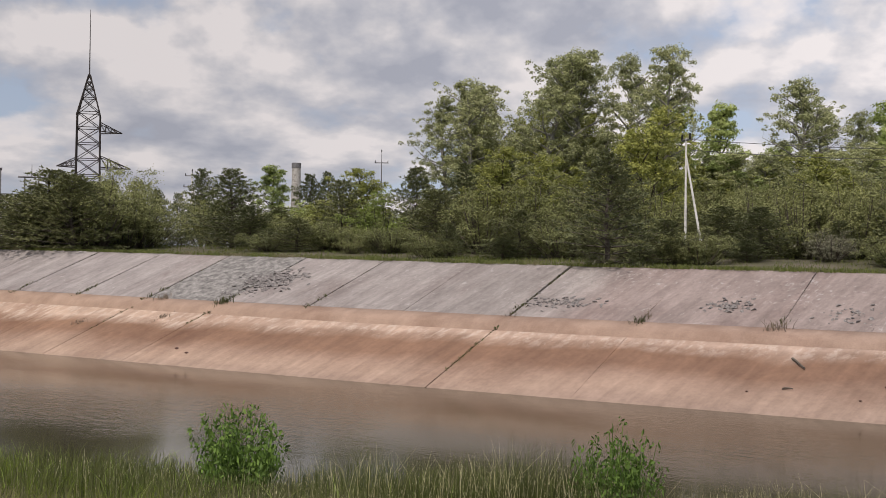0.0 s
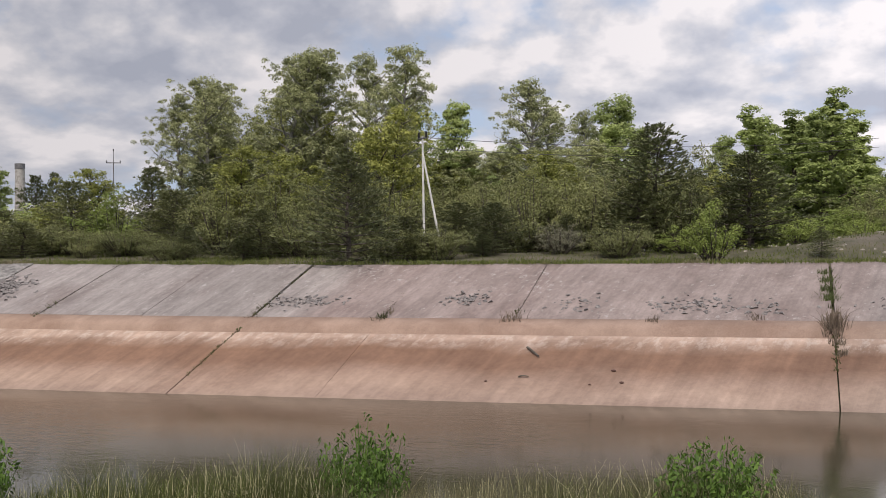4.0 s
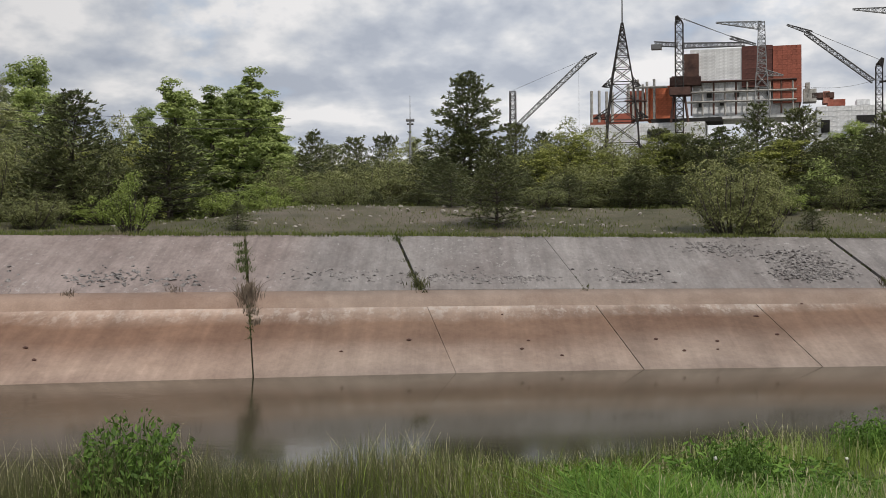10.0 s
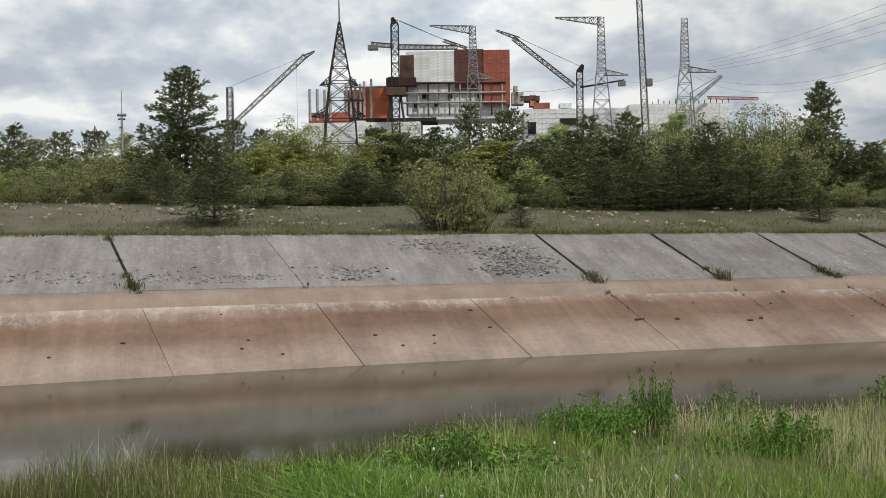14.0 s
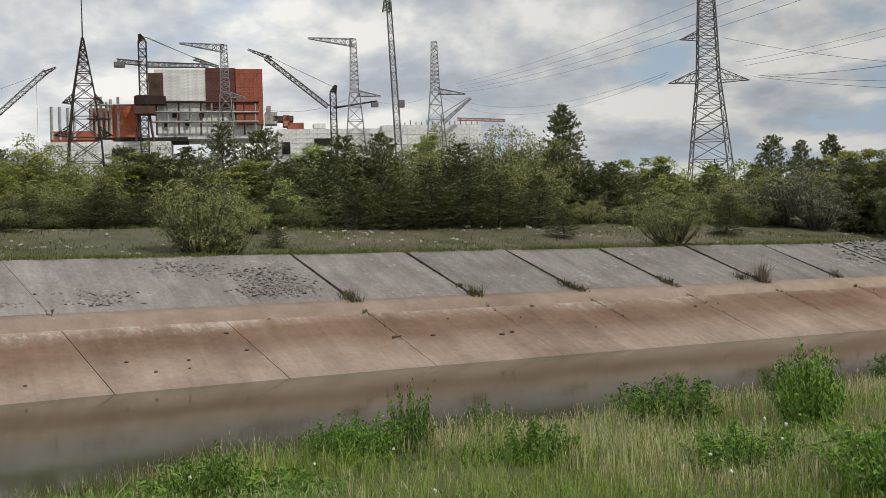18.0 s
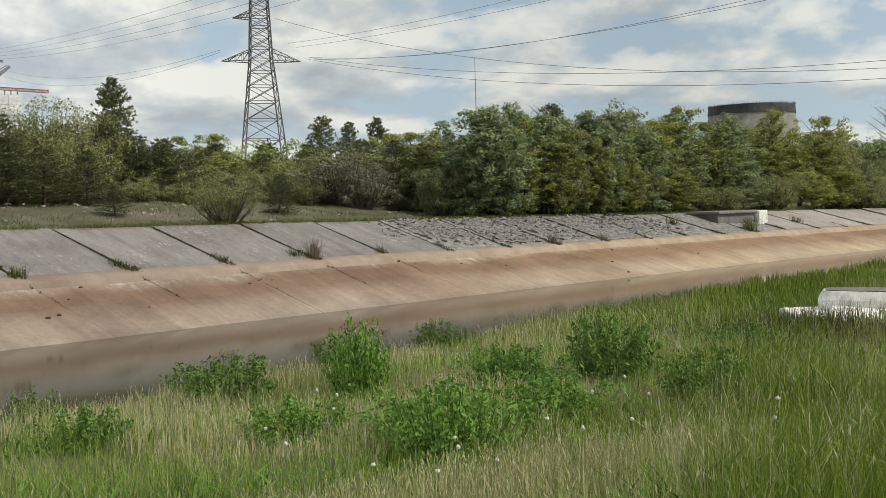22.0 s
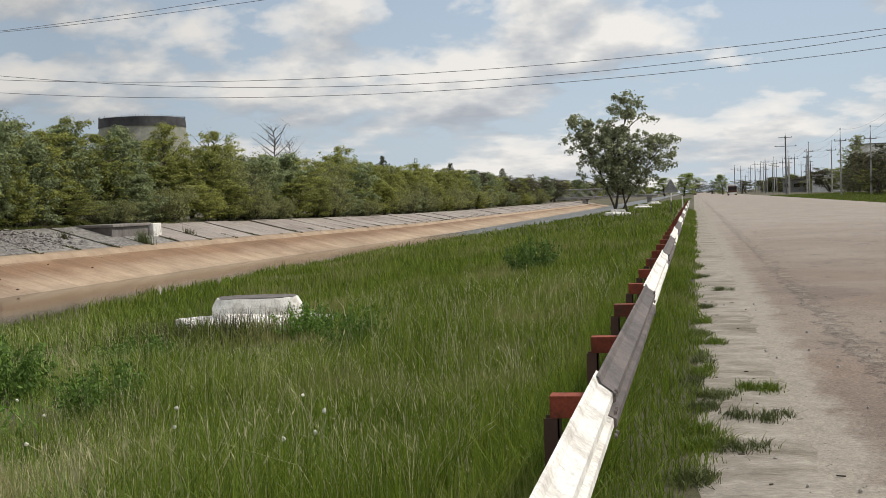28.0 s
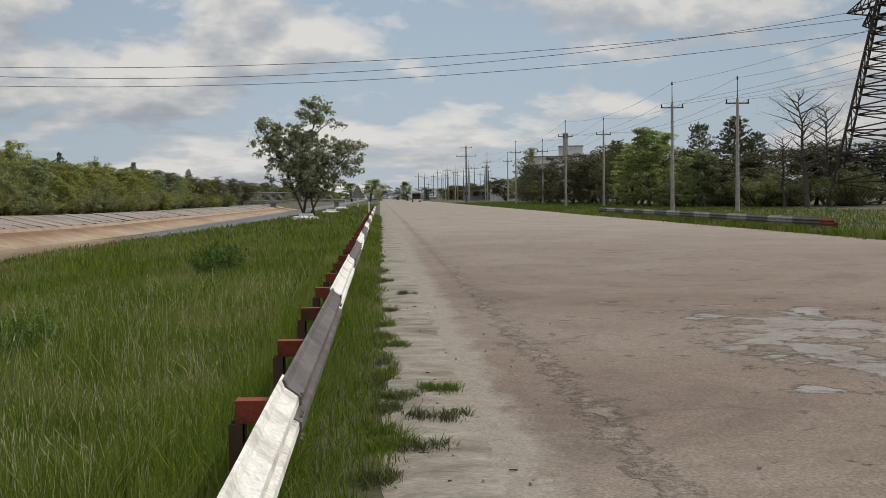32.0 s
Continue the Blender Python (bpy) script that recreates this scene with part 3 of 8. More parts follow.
def bars(segs, r, sides=4):
    """Prisms along segments (a, b) or (a, b, ra, rb) as arrays v, f (quads)."""
    v, f = [], []
    for s in segs:
        a, b = Vector(s[0]), Vector(s[1])
        ra, rb = (s[2], s[3]) if len(s) > 2 else (r, r)
        d = b - a
        if d.length < 1e-5:
            continue
        u = d.orthogonal().normalized()
        w = d.normalized().cross(u)
        o = len(v)
        for k in range(sides):
            t = 2 * math.pi * (k + 0.5) / sides
            q = u * math.cos(t) + w * math.sin(t)
            v.append(a + q * ra)
            v.append(b + q * rb)
        for k in range(sides):
            j = (k + 1) % sides
            f.append((o + 2 * k, o + 2 * j, o + 2 * j + 1, o + 2 * k + 1))
        if sides == 4:
            f.append((o, o + 6, o + 4, o + 2))
            f.append((o + 1, o + 3, o + 5, o + 7))
    return np.array([tuple(q) for q in v]), np.array(f)


def bar_part(name, segs, r, material, parent, sides=4, label="", smooth=False):
    v, f = bars(segs, r, sides)
    return part(name, mesh_np(name, v, f, material, smooth), None, parent, label)


# ---- ground, canal bed and water ----
def build_ground():
    xs = np.concatenate([[-3000, -900, -400, -250], np.arange(-160, -20, 5), np.arange(-20, 60, 1.0), np.arange(60, 160, 4), [170, 190, 220, 260, 330, 420, 560, 760, 1000, 1500, 3000]])
    v = []
    for x in xs:
        s, w = sy(x), wy(x)
        row = [(x, -3000, 0.5), (x, -200, 0.3), (x, -60, 0.2), (x, -30, 0.02), (x, -20, -0.05), (x, -17.2, -0.06), (x, -1.6, -0.06), (x, -0.55, -0.03), (x, 0.8, 0.0)]
        row += [(x, y, near_z(x, y)) for y in 0.8 + (s - 0.8) * np.linspace(0.08, 1, 12)]
        row += [(x, s + 2.5, -2.15), (x, s + 5, -3.4), (x, (s + w) / 2 + 2, -4.0)]
        row += [tuple(bank_pt(x, q, -0.22)) for q in (-1.0, 0.0, 5.6, 10.9)]
        row += [tuple(bank_pt(x, 11.2, -0.02))]
        for u in (0.6, 1.5, 3, 5, 8, 12, 18, 30, 60, 150, 600, 3000):
            p = bank_pt(x, 11.2)
            row.append((p.x, p.y + u, far_z(p.x, p.y + u, u)))
        v += row
    ny = len(v) // len(xs)
    me = mesh_np("ground", v, grid_faces(len(xs), ny), M_SOIL, True)
    single("ground", me, None, "grassy earth verge and banks along the canal", kind="structure")


build_ground()


def build_water():
    xs = np.concatenate([[-900, -300], np.arange(-160, 160, 8), [200, 300, 450, 700, 1000, 3000]])
    v = []
    for x in xs:
        v += [(x, sy(x) + 2.4, WATER_Z), (x, (sy(x) + wy(x)) / 2, WATER_Z), (x, wy(x) + 0.4, WATER_Z)]
    single("water", mesh_np("water", v, grid_faces(len(xs), 3), M_WATER, True), None, "murky brown-green still water in the canal", kind="structure")


build_water()


# ---- lined far bank ----
# station of each joint, width of its gap in the upper and in the lower row
OPEN_JOINTS = ((-50.2, 0.10, 0.05), (-44.5, 0.11, 0.03), (-38.9, 0.09, 0.0), (-33.4, 0.02, 0.0), (-28.08, 0.12, 0.05), (-22.4, 0.012, 0.012), (-17.15, 0.03, 0.0), (-12.1, 0.0, 0.0), (-6.15, 0.10, 0.045), (-0.12, 0.12, 0.015), (5.7, 0.03, 0.028), (11.33, 0.012, 0.03),
               (16.75, 0.17, 0.025), (21.98, 0.16, 0.012), (27.0, 0.2, 0.012), (31.9, 0.2, 0.02), (36.9, 0.2, 0.014), (41.7, 0.22, 0.014), (46.4, 0.14, 0.02), (51.25, 0.3, 0.02), (55.8, 0.34, 0.02), (60.9, 0.34, 0.02))
JOINTS = [(-50.2 - 5.6 * k, 0.09, 0.03) for k in range(18, 0, -1)] + list(OPEN_JOINTS) + [(60.9 + 4.85 * k, 0.34, 0.02) for k in range(1, 76)]


def slab(parent, x0, x1, s0, s1, th, material, name, g0=0.0, g1=0.0, n=3, tilt=0.0, lift=0.0):
    """One bank slab between two joints, its top proud of the earth, with a chamfered edge."""
    top, bot = [], []
    for i in range(n + 1):
        x = x0 + g0 / 2 + (x1 - x0 - (g0 + g1) / 2) * i / n
        for s in (s0, s1):
            top.append(bank_pt(x, s, lift + tilt * (1 if s == s1 else -1)))
            bot.append(bank_pt(x, s, lift - th))
    v = top + bot
    m = 2 * (n + 1)
    f = []
    for i in range(n):
        a = 2 * i
        f.append((a, a + 2, a + 3, a + 1))
    f += [(2 * i, m + 2 * i, m + 2 * i + 2, 2 * i + 2) for i in range(n)]
    f += [(2 * i + 1, 2 * i + 3, m + 2 * i + 3, m + 2 * i + 1) for i in range(n)]
    f += [(0, 1, m + 1, m), (2 * n, m + 2 * n, m + 2 * n + 1, 2 * n + 1)]
    me = mesh_np(name, [tuple(q) for q in v], f, material)
    return part(name, me, None, parent)


def build_bank():
    up = thing("canal_bank_upper", "row of tilted grey concrete slabs lining the upper far bank", "", kind="structure")
    lo = thing("canal_bank_lower", "sediment-stained concrete lining of the lower far bank", "", kind="structure")
    rnd = random.Random(4)
    for (a, ua, la), (b, ub, lb) in zip(JOINTS, JOINTS[1:]):
        rough = (46 < a < 84) or (-46 < b < -43)
        loose = 0.05 if a > 47 else 0.02 if ua > 0.05 else 0.006
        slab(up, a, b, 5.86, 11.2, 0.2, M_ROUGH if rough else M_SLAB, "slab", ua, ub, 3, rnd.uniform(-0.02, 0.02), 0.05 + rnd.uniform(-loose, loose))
        slab(lo, a, b, -0.8, 4.64, 0.2, M_LOWER, "slab", la, lb, 3, rnd.uniform(-0.004, 0.004), 0.0)
    # kerb between the two rows: a sloping top, a rounded nose and a groove below it
    v, prof = [], ((5.9, -0.02), (5.84, 0.06), (5.32, 0.10), (5.16, 0.085), (5.05, 0.04), (4.90, -0.13), (4.86, -0.16), (4.84, -0.3))
    xs = np.concatenate([np.arange(-160, 160, 2.0), [180, 220, 280, 340, 420]])
    for x in xs:
        v += [tuple(bank_pt(x, s, l)) for s, l in prof]
    single("bank_ledge", mesh_np("bank_ledge", v, grid_faces(len(xs), len(prof)), M_LEDGE, True), None, "dusty concrete ledge running along the canal bank", kind="structure")


build_bank()

# ---- trees and shrubs ----
def leaf_quads(c, size, rng, aspect=0.55, out=None, droop=0.0):
    """Diamond leaves at the places c, facing roughly outwards and up, as leaves do."""
    n = len(c)
    nrm = rng.normal(size=(n, 3)) * 0.42
    if out is not None:
        nrm = nrm + out / (np.linalg.norm(out, axis=1)[:, None] + 1e-6) * 1.2
    nrm[:, 2] += 0.5
    nrm /= np.linalg.norm(nrm, axis=1)[:, None] + 1e-9
    a = np.cross(nrm, rng.normal(size=(n, 3)))
    a[:, 2] -= droop
    a /= np.linalg.norm(a, axis=1)[:, None] + 1e-9
    b = np.cross(nrm, a)
    s = size * rng.uniform(0.6, 1.35, (n, 1))
    a, b = a * s, b * s * aspect
    v = np.stack([c - a * 0.5, c + b * 0.5 - a * 0.05, c + a * 0.5, c - b * 0.5 + a * 0.08], 1).reshape(-1, 3)
    return v, np.arange(4 * n).reshape(n, 4)


def clump_leaves(ends, n_leaf, size, rng, aspect=0.6, flat=0.75, droop=0.0, low=0.05):
    """Leaves on the outer shell of every clump (place, radius): lit tops, thin undersides, gaps between the clumps."""
    wts = np.array([r ** 2 for _, r in ends])
    idx = rng.choice(len(ends), n_leaf, p=wts / wts.sum())
    cen = np.array([tuple(e) for e, _ in ends])[idx]
    rad = np.array([r for _, r in ends])[idx][:, None]
    d = rng.normal(size=(n_leaf, 3))
    d /= np.linalg.norm(d, axis=1)[:, None]
    d[:, 2] = np.where((d[:, 2] < -0.15) & (rng.uniform(size=n_leaf) < 0.6), -d[:, 2], d[:, 2])
    # every clump has its own uneven outline
    lump = 1 + 0.35 * np.sin(d[:, :1] * 4.1 + idx[:, None] * 1.7) * np.cos(d[:, 1:2] * 3.7 + idx[:, None])
    c = cen + d * rad * lump * rng.uniform(0.35, 1.0, (n_leaf, 1)) ** 0.5 * np.array([1.0, 1.0, flat])
    c[:, 2] = np.maximum(c[:, 2], low)
    return leaf_quads(c, size, rng, aspect, d, droop)


def path_tube(pts, r0, r1, sides=5):
    """Tapered tube along points, as segments for bars()."""
    n = len(pts) - 1
    return [(pts[i], pts[i + 1], r0 + (r1 - r0) * i / n, r0 + (r1 - r0) * (i + 1) / n) for i in range(n)]


def make_broadleaf(name, h, w, seed, leaf, bark, n_leaf=5000, size=0.2, low=0.22, limbs=13, tufts=7, spread=0.55, droop=0.0, label="", fork=1, cone=0.0, tops=()):
    """A leafy tree: tapered trunk, limbs, twigs, and clumps of leaves with gaps between."""
    rng = np.random.default_rng(seed)
    segs, ends = [], []
    for tr in range(fork):
        base = Vector((rng.normal() * 0.12 * fork, rng.normal() * 0.12 * fork, -0.15)) if fork > 1 else Vector((0, 0, -0.15))
        lean = Vector((rng.normal() * 0.06, rng.normal() * 0.06, 0)) * (2.2 if fork > 1 else 1)
        hh = h * (1 if tr == 0 else rng.uniform(0.75, 0.98))
        if tops:
            hh = tops[tr][2]
            lean = Vector((tops[tr][0] / hh, tops[tr][1] / hh, 0))
        pts = [base]
        for i in range(1, 8):
            k = i / 7
            pts.append(Vector((base.x + lean.x * hh * k + rng.normal() * 0.05 * hh * 0.15, base.y + lean.y * hh * k + rng.normal() * 0.05 * hh * 0.15, hh * 0.94 * k)))
        segs += path_tube(pts, 0.018 * hh / fork ** 0.4 + 0.02, 0.012)
        ends.append((pts[-1], 0.3 * w * 0.4))
        for i in range(limbs):
            k = low + (0.95 - low) * (i + rng.uniform(0, 1)) / limbs
            j = min(6, int(k * 7))
            p = pts[j].lerp(pts[j + 1], k * 7 - j)
            kk = (k - low) / (1 - low)
            prof = max(0.12, (1 - cone) * math.sin(math.pi * min(1, 0.22 + 0.72 * kk)) ** 0.7 + cone * (1.02 - kk))
            ln = w * 0.5 * prof * rng.uniform(0.65, 1.15)
            az = i * 2.4 + rng.uniform(-0.5, 0.5)
            rise = rng.uniform(0.15, 0.75) + 0.3 * kk
            d = Vector((math.cos(az), math.sin(az), rise)).normalized()
            q1 = p + d * ln * 0.5 + Vector((0, 0, 0.04 * ln))
            q2 = q1 + (d + Vector((rng.normal() * 0.25, rng.normal() * 0.25, 0.15 - droop))).normalized() * ln * 0.55
            segs += path_tube([p, q1, q2], 0.005 * hh + 0.012, 0.006)
            for t in range(tufts):
                f = rng.uniform(0.3, 1.0)
                o = p.lerp(q1, f * 2) if f < 0.5 else q1.lerp(q2, f * 2 - 1)
                j3 = np.clip(rng.normal(size=3), -1.6, 1.6)
                e = o + Vector((j3[0], j3[1], j3[2] * 0.7 - droop)) * min(ln, 3.5) * 0.22
                if t % 2 == 0:
                    segs.append((o, e, 0.008, 0.004))
                ends.append((e, spread * rng.uniform(0.5, 1.25) * (0.4 + 0.08 * w)))
    v, f = bars(segs, 0.02, 5)
    th = thing(name, label, "tree" if h > 3 else "shrub")
    part("trunk", mesh_np("trunk", v, f, bark, True), None, th)
    v, f = clump_leaves(ends, n_leaf, size, rng, 0.62, 0.8, droop)
    part("crown", mesh_np("crown", v, f, leaf), None, th)
    return th


def make_pine(name, h, r, seed, leaf, n_sub=7, blade=0.26, label="", bare=0.0, gap=0.38, full=1.0):
    """A young pine: straight trunk, whorls of rising branches, tufts of long needles."""
    rng = np.random.default_rng(seed)
    segs = path_tube([Vector((rng.normal() * 0.02 * h * k, rng.normal() * 0.02 * h * k, h * k - 0.15 * (k == 0))) for k in np.linspace(0, 1, 6)], 0.014 * h + 0.02, 0.012)
    cs, ds = [], []
    z = h * (0.04 + bare)
    while z < h * 0.985:
        k = z / h
        ln = r * ((1 - k) ** 0.72) * (0.5 + 0.5 * min(1, (k - bare + 0.04) / 0.24)) * (1 + 0.16 * math.sin(z * 2.3 + seed)) + 0.1
        nb = int(rng.integers(5, 8))
        a0 = rng.uniform(0, 6.3)
        for b in range(nb):
            if rng.uniform() > full:
                continue
            az = a0 + 6.283 * b / nb + rng.normal() * 0.2
            l2 = ln * rng.uniform(0.6, 1.2)
            d = Vector((math.cos(az), math.sin(az), rng.uniform(0.0, 0.35) + 0.45 * k))
            p0, p1 = Vector((0, 0, z)), Vector((0, 0, z)) + d * l2
            segs.append((p0, p1, 0.006 * h * (1 - k) + 0.01, 0.006))
            m = max(3, int(n_sub * l2 / r + 2))
            for t in range(m):
                f = 0.22 + 0.78 * (t + rng.uniform(0, 1)) / m
                side = Vector((-d.y, d.x, 0)) * rng.normal() * 0.34 * l2 * (1.1 - 0.6 * f)
                cs.append(p0.lerp(p1, f) + side + Vector((0, 0, rng.normal() * 0.06)))
                ds.append((d + side * 0.6 + Vector((0, 0, 0.5))).normalized())
        z += gap * rng.uniform(0.8, 1.25) * (0.6 + 0.5 * (1 - k))
    cs, ds = np.array([tuple(q) for q in cs]), np.array([tuple(q) for q in ds])
    # brushes of needles round every shoot, swept towards its tip
    per = 9
    c = np.repeat(cs, per, 0) + rng.normal(size=(len(cs) * per, 3)) * 0.035
    d = np.repeat(ds, per, 0) * 1.1 + rng.normal(size=(len(c), 3)) * 0.55
    d /= np.linalg.norm(d, axis=1)[:, None]
    b = np.cross(d, rng.normal(size=d.shape) + np.array([0, 0, 1.4]))
    b /= np.linalg.norm(b, axis=1)[:, None]
    s = blade * rng.uniform(0.7, 1.35, (len(c), 1))
    q = np.stack([c, c + d * s * 0.45 + b * s * 0.15, c + d * s, c + d * s * 0.5 - b * s * 0.15], 1).reshape(-1, 3)
    th = thing(name, label, "tree")
    v, f = bars(segs, 0.02, 5)
    part("trunk", mesh_np("trunk", v, f, M_BARK, True), None, th)
    part("crown", mesh_np("crown", q, np.arange(len(q)).reshape(-1, 4), leaf), None, th)
    return th


def make_shrub(name, h, w, seed, leaf, n_leaf=3500, size=0.16, stems=16, label="", bark=None, fine=0.16):
    """A many-stemmed bush with leaves along all its twigs."""
    rng = np.random.default_rng(seed)
    segs, cs = [], []
    for i in range(stems):
        az = rng.uniform(0, 6.283)
        rad = w * 0.5 * math.sqrt(rng.uniform(0.02, 1))
        hh = h * rng.uniform(0.6, 1.05) * (1 - 0.45 * (rad / (w * 0.5)) ** 2)
        b = Vector((math.cos(az) * rad * 0.25, math.sin(az) * rad * 0.25, -0.1))
        m = Vector((math.cos(az) * rad * 0.75, math.sin(az) * rad * 0.75, hh * 0.55))
        e = Vector((math.cos(az) * rad, math.sin(az) * rad, hh))
        segs += path_tube([b, m, e], 0.012 * h + 0.008, 0.005)
        for t in range(6):
            f = rng.uniform(0.1, 1)
            o = b.lerp(m, f * 2) if f < 0.5 else m.lerp(e, f * 2 - 1)
            tip = o + Vector((rng.normal(), rng.normal(), rng.uniform(-0.2, 1.0))) * 0.13 * (w + h) * 0.5
            segs.append((o, tip, 0.006, 0.003))
            cs.append((o, tip))
    th = thing(name, label, "shrub")
    v, f = bars(segs, 0.01, 4)
    part("trunk", mesh_np("trunk", v, f, bark or M_BARK), None, th)
    ends = [(o.lerp(e, 0.8), fine * (0.55 + 0.2 * h) * rng.uniform(0.6, 1.3)) for o, e in cs]
    v, f = clump_leaves(ends, n_leaf, size, rng, 0.5, 0.95, 0.0, 0.03)
    part("foliage", mesh_np("foliage", v, f, leaf), None, th)
    return th


PARK = {}


def stock():
    """One or more models of every kind, 10 m high (shrubs 4 m); copies are scaled to their place."""
    def add(kind, th, h, w):
        th.location = (0, 0, -500)
        PARK.setdefault(kind, []).append((th, h, w))
    for i in range(4):
        add("poplar", make_broadleaf("poplar_tree", 13, 5.6, 11 + i, L_POPLAR, M_BARKW, 26000, 0.125, 0.16, 34, 14, 0.34, label="tall grey-green poplar with pale bark and airy crown", cone=0.0), 13, 5.6)
    for i in range(3):
        add("green", make_broadleaf("leafy_tree", 10, 5.2, 21 + i, L_MAPLE, M_BARK, 19000, 0.155, 0.06, 28, 11, 0.42, label="fresh green leafy tree behind the canal bank", cone=0.35), 10, 5.2)
    for i in range(2):
        add("greent", make_broadleaf("leafy_tree", 11, 4.2, 141 + i, L_MAPLE, M_BARK, 18000, 0.15, 0.05, 32, 11, 0.37, label="pointed fresh green tree behind the canal bank", cone=0.75), 11, 4.2)
    for i in range(3):
        add("bright", make_broadleaf("leafy_tree", 9, 5.5, 31 + i, L_LOCUST, M_BARK, 17000, 0.15, 0.03, 20, 11, 0.42, label="yellow-green leafy tree on the canal bank", fork=2), 9, 5.5)
    for i in range(2):
        add("silver", make_broadleaf("leafy_tree", 8, 6.0, 41 + i, L_SILVER, M_BARK, 17000, 0.165, 0.03, 26, 10, 0.46, label="dense grey-green leafy tree on the canal crest", cone=0.3), 8, 6.0)
    for i in range(4):
        add("pine", make_pine("pine_tree", 8, 2.9, 51 + i, L_PINE, 15, 0.21, label="dark green young pine with branches to the ground", gap=0.46), 8, 5.2)
    for i in range(3):
        add("pinel", make_pine("pine_tree", 7, 2.9, 61 + i, L_PINEL, 15, 0.2, label="bushy olive-green young pine", gap=0.42), 7, 4.8)
    add("pinet", make_pine("pine_tree", 12, 4.0, 71, L_PINE, 26, 0.27, label="tall dark pine with an open uneven crown", bare=0.1, gap=0.5, full=0.85), 12, 7.0)
    add("pinet", make_pine("pine_tree", 12, 3.6, 72, L_PINE, 26, 0.27, label="tall dark pine with an open uneven crown", bare=0.16, gap=0.55, full=0.8), 12, 6.2)
    for i in range(4):
        add("willow", make_shrub("willow_bush", 5, 5.5, 81 + i, L_WILLOW, 14000, 0.135, 34, "rounded olive-green willow bush", fine=0.3), 5, 5.5)
    for i in range(2):
        add("brushy", make_shrub("leafy_bush", 4, 4, 91 + i, L_BRIGHT, 6000, 0.15, 20, "bright yellow-green leafy bush", fine=0.28), 4, 4)
    for i in range(2):
        add("greybush", make_shrub("grey_bush", 4, 4.5, 101 + i, L_GREY, 9000, 0.11, 40, "grey twiggy bush with few leaves", fine=0.24), 4, 4.5)
    for i in range(2):
        add("mapleb", make_shrub("leafy_bush", 4, 4, 111 + i, L_MAPLE, 8000, 0.13, 24, "fresh green leafy bush", fine=0.28), 4, 4)
    for i in range(2):
        add("dark", make_broadleaf("leafy_tree", 9, 5, 121 + i, L_DARKW, M_BARK, 5500, 0.2, 0.08, 16, 5, 0.66, label="dark brownish-green tree at the wood's edge", fork=2), 9, 5)
    add("bare", make_broadleaf("bare_tree", 12, 7, 131, L_GREY, M_BARK, 500, 0.12, 0.25, 30, 16, 0.5, label="bare dead tree with many fine dark twigs"), 12, 7)


stock()
KRNG = random.Random(12)


def plant(kind, az, d, el, width=None, sink=0.0, base=None):
    """A tree at an azimuth and distance whose top stands at the elevation el; width in metres."""
    models = PARK[kind]
    th, h0, w0 = models[KRNG.randrange(len(models))]
    x, y = A(az, d)
    if 20 < y < wy(x) + 12:
        d = d * (wy(x) + 12) / y
        x, y = A(az, d)
    z = ground_at(x, y) if base is None else base
    h = Z(d, el) - z + sink
    k = h / h0
    kw = k if width is None else width / w0 * (1.18 if kind in ('pine', 'pinel') else 1.0)
    m = Matrix.LocRotScale((x, y, z - sink - 0.05), Euler((0, 0, KRNG.uniform(0, 6.28))), (kw, kw, k))
    ob = copy_thing(th, m)
    return ob


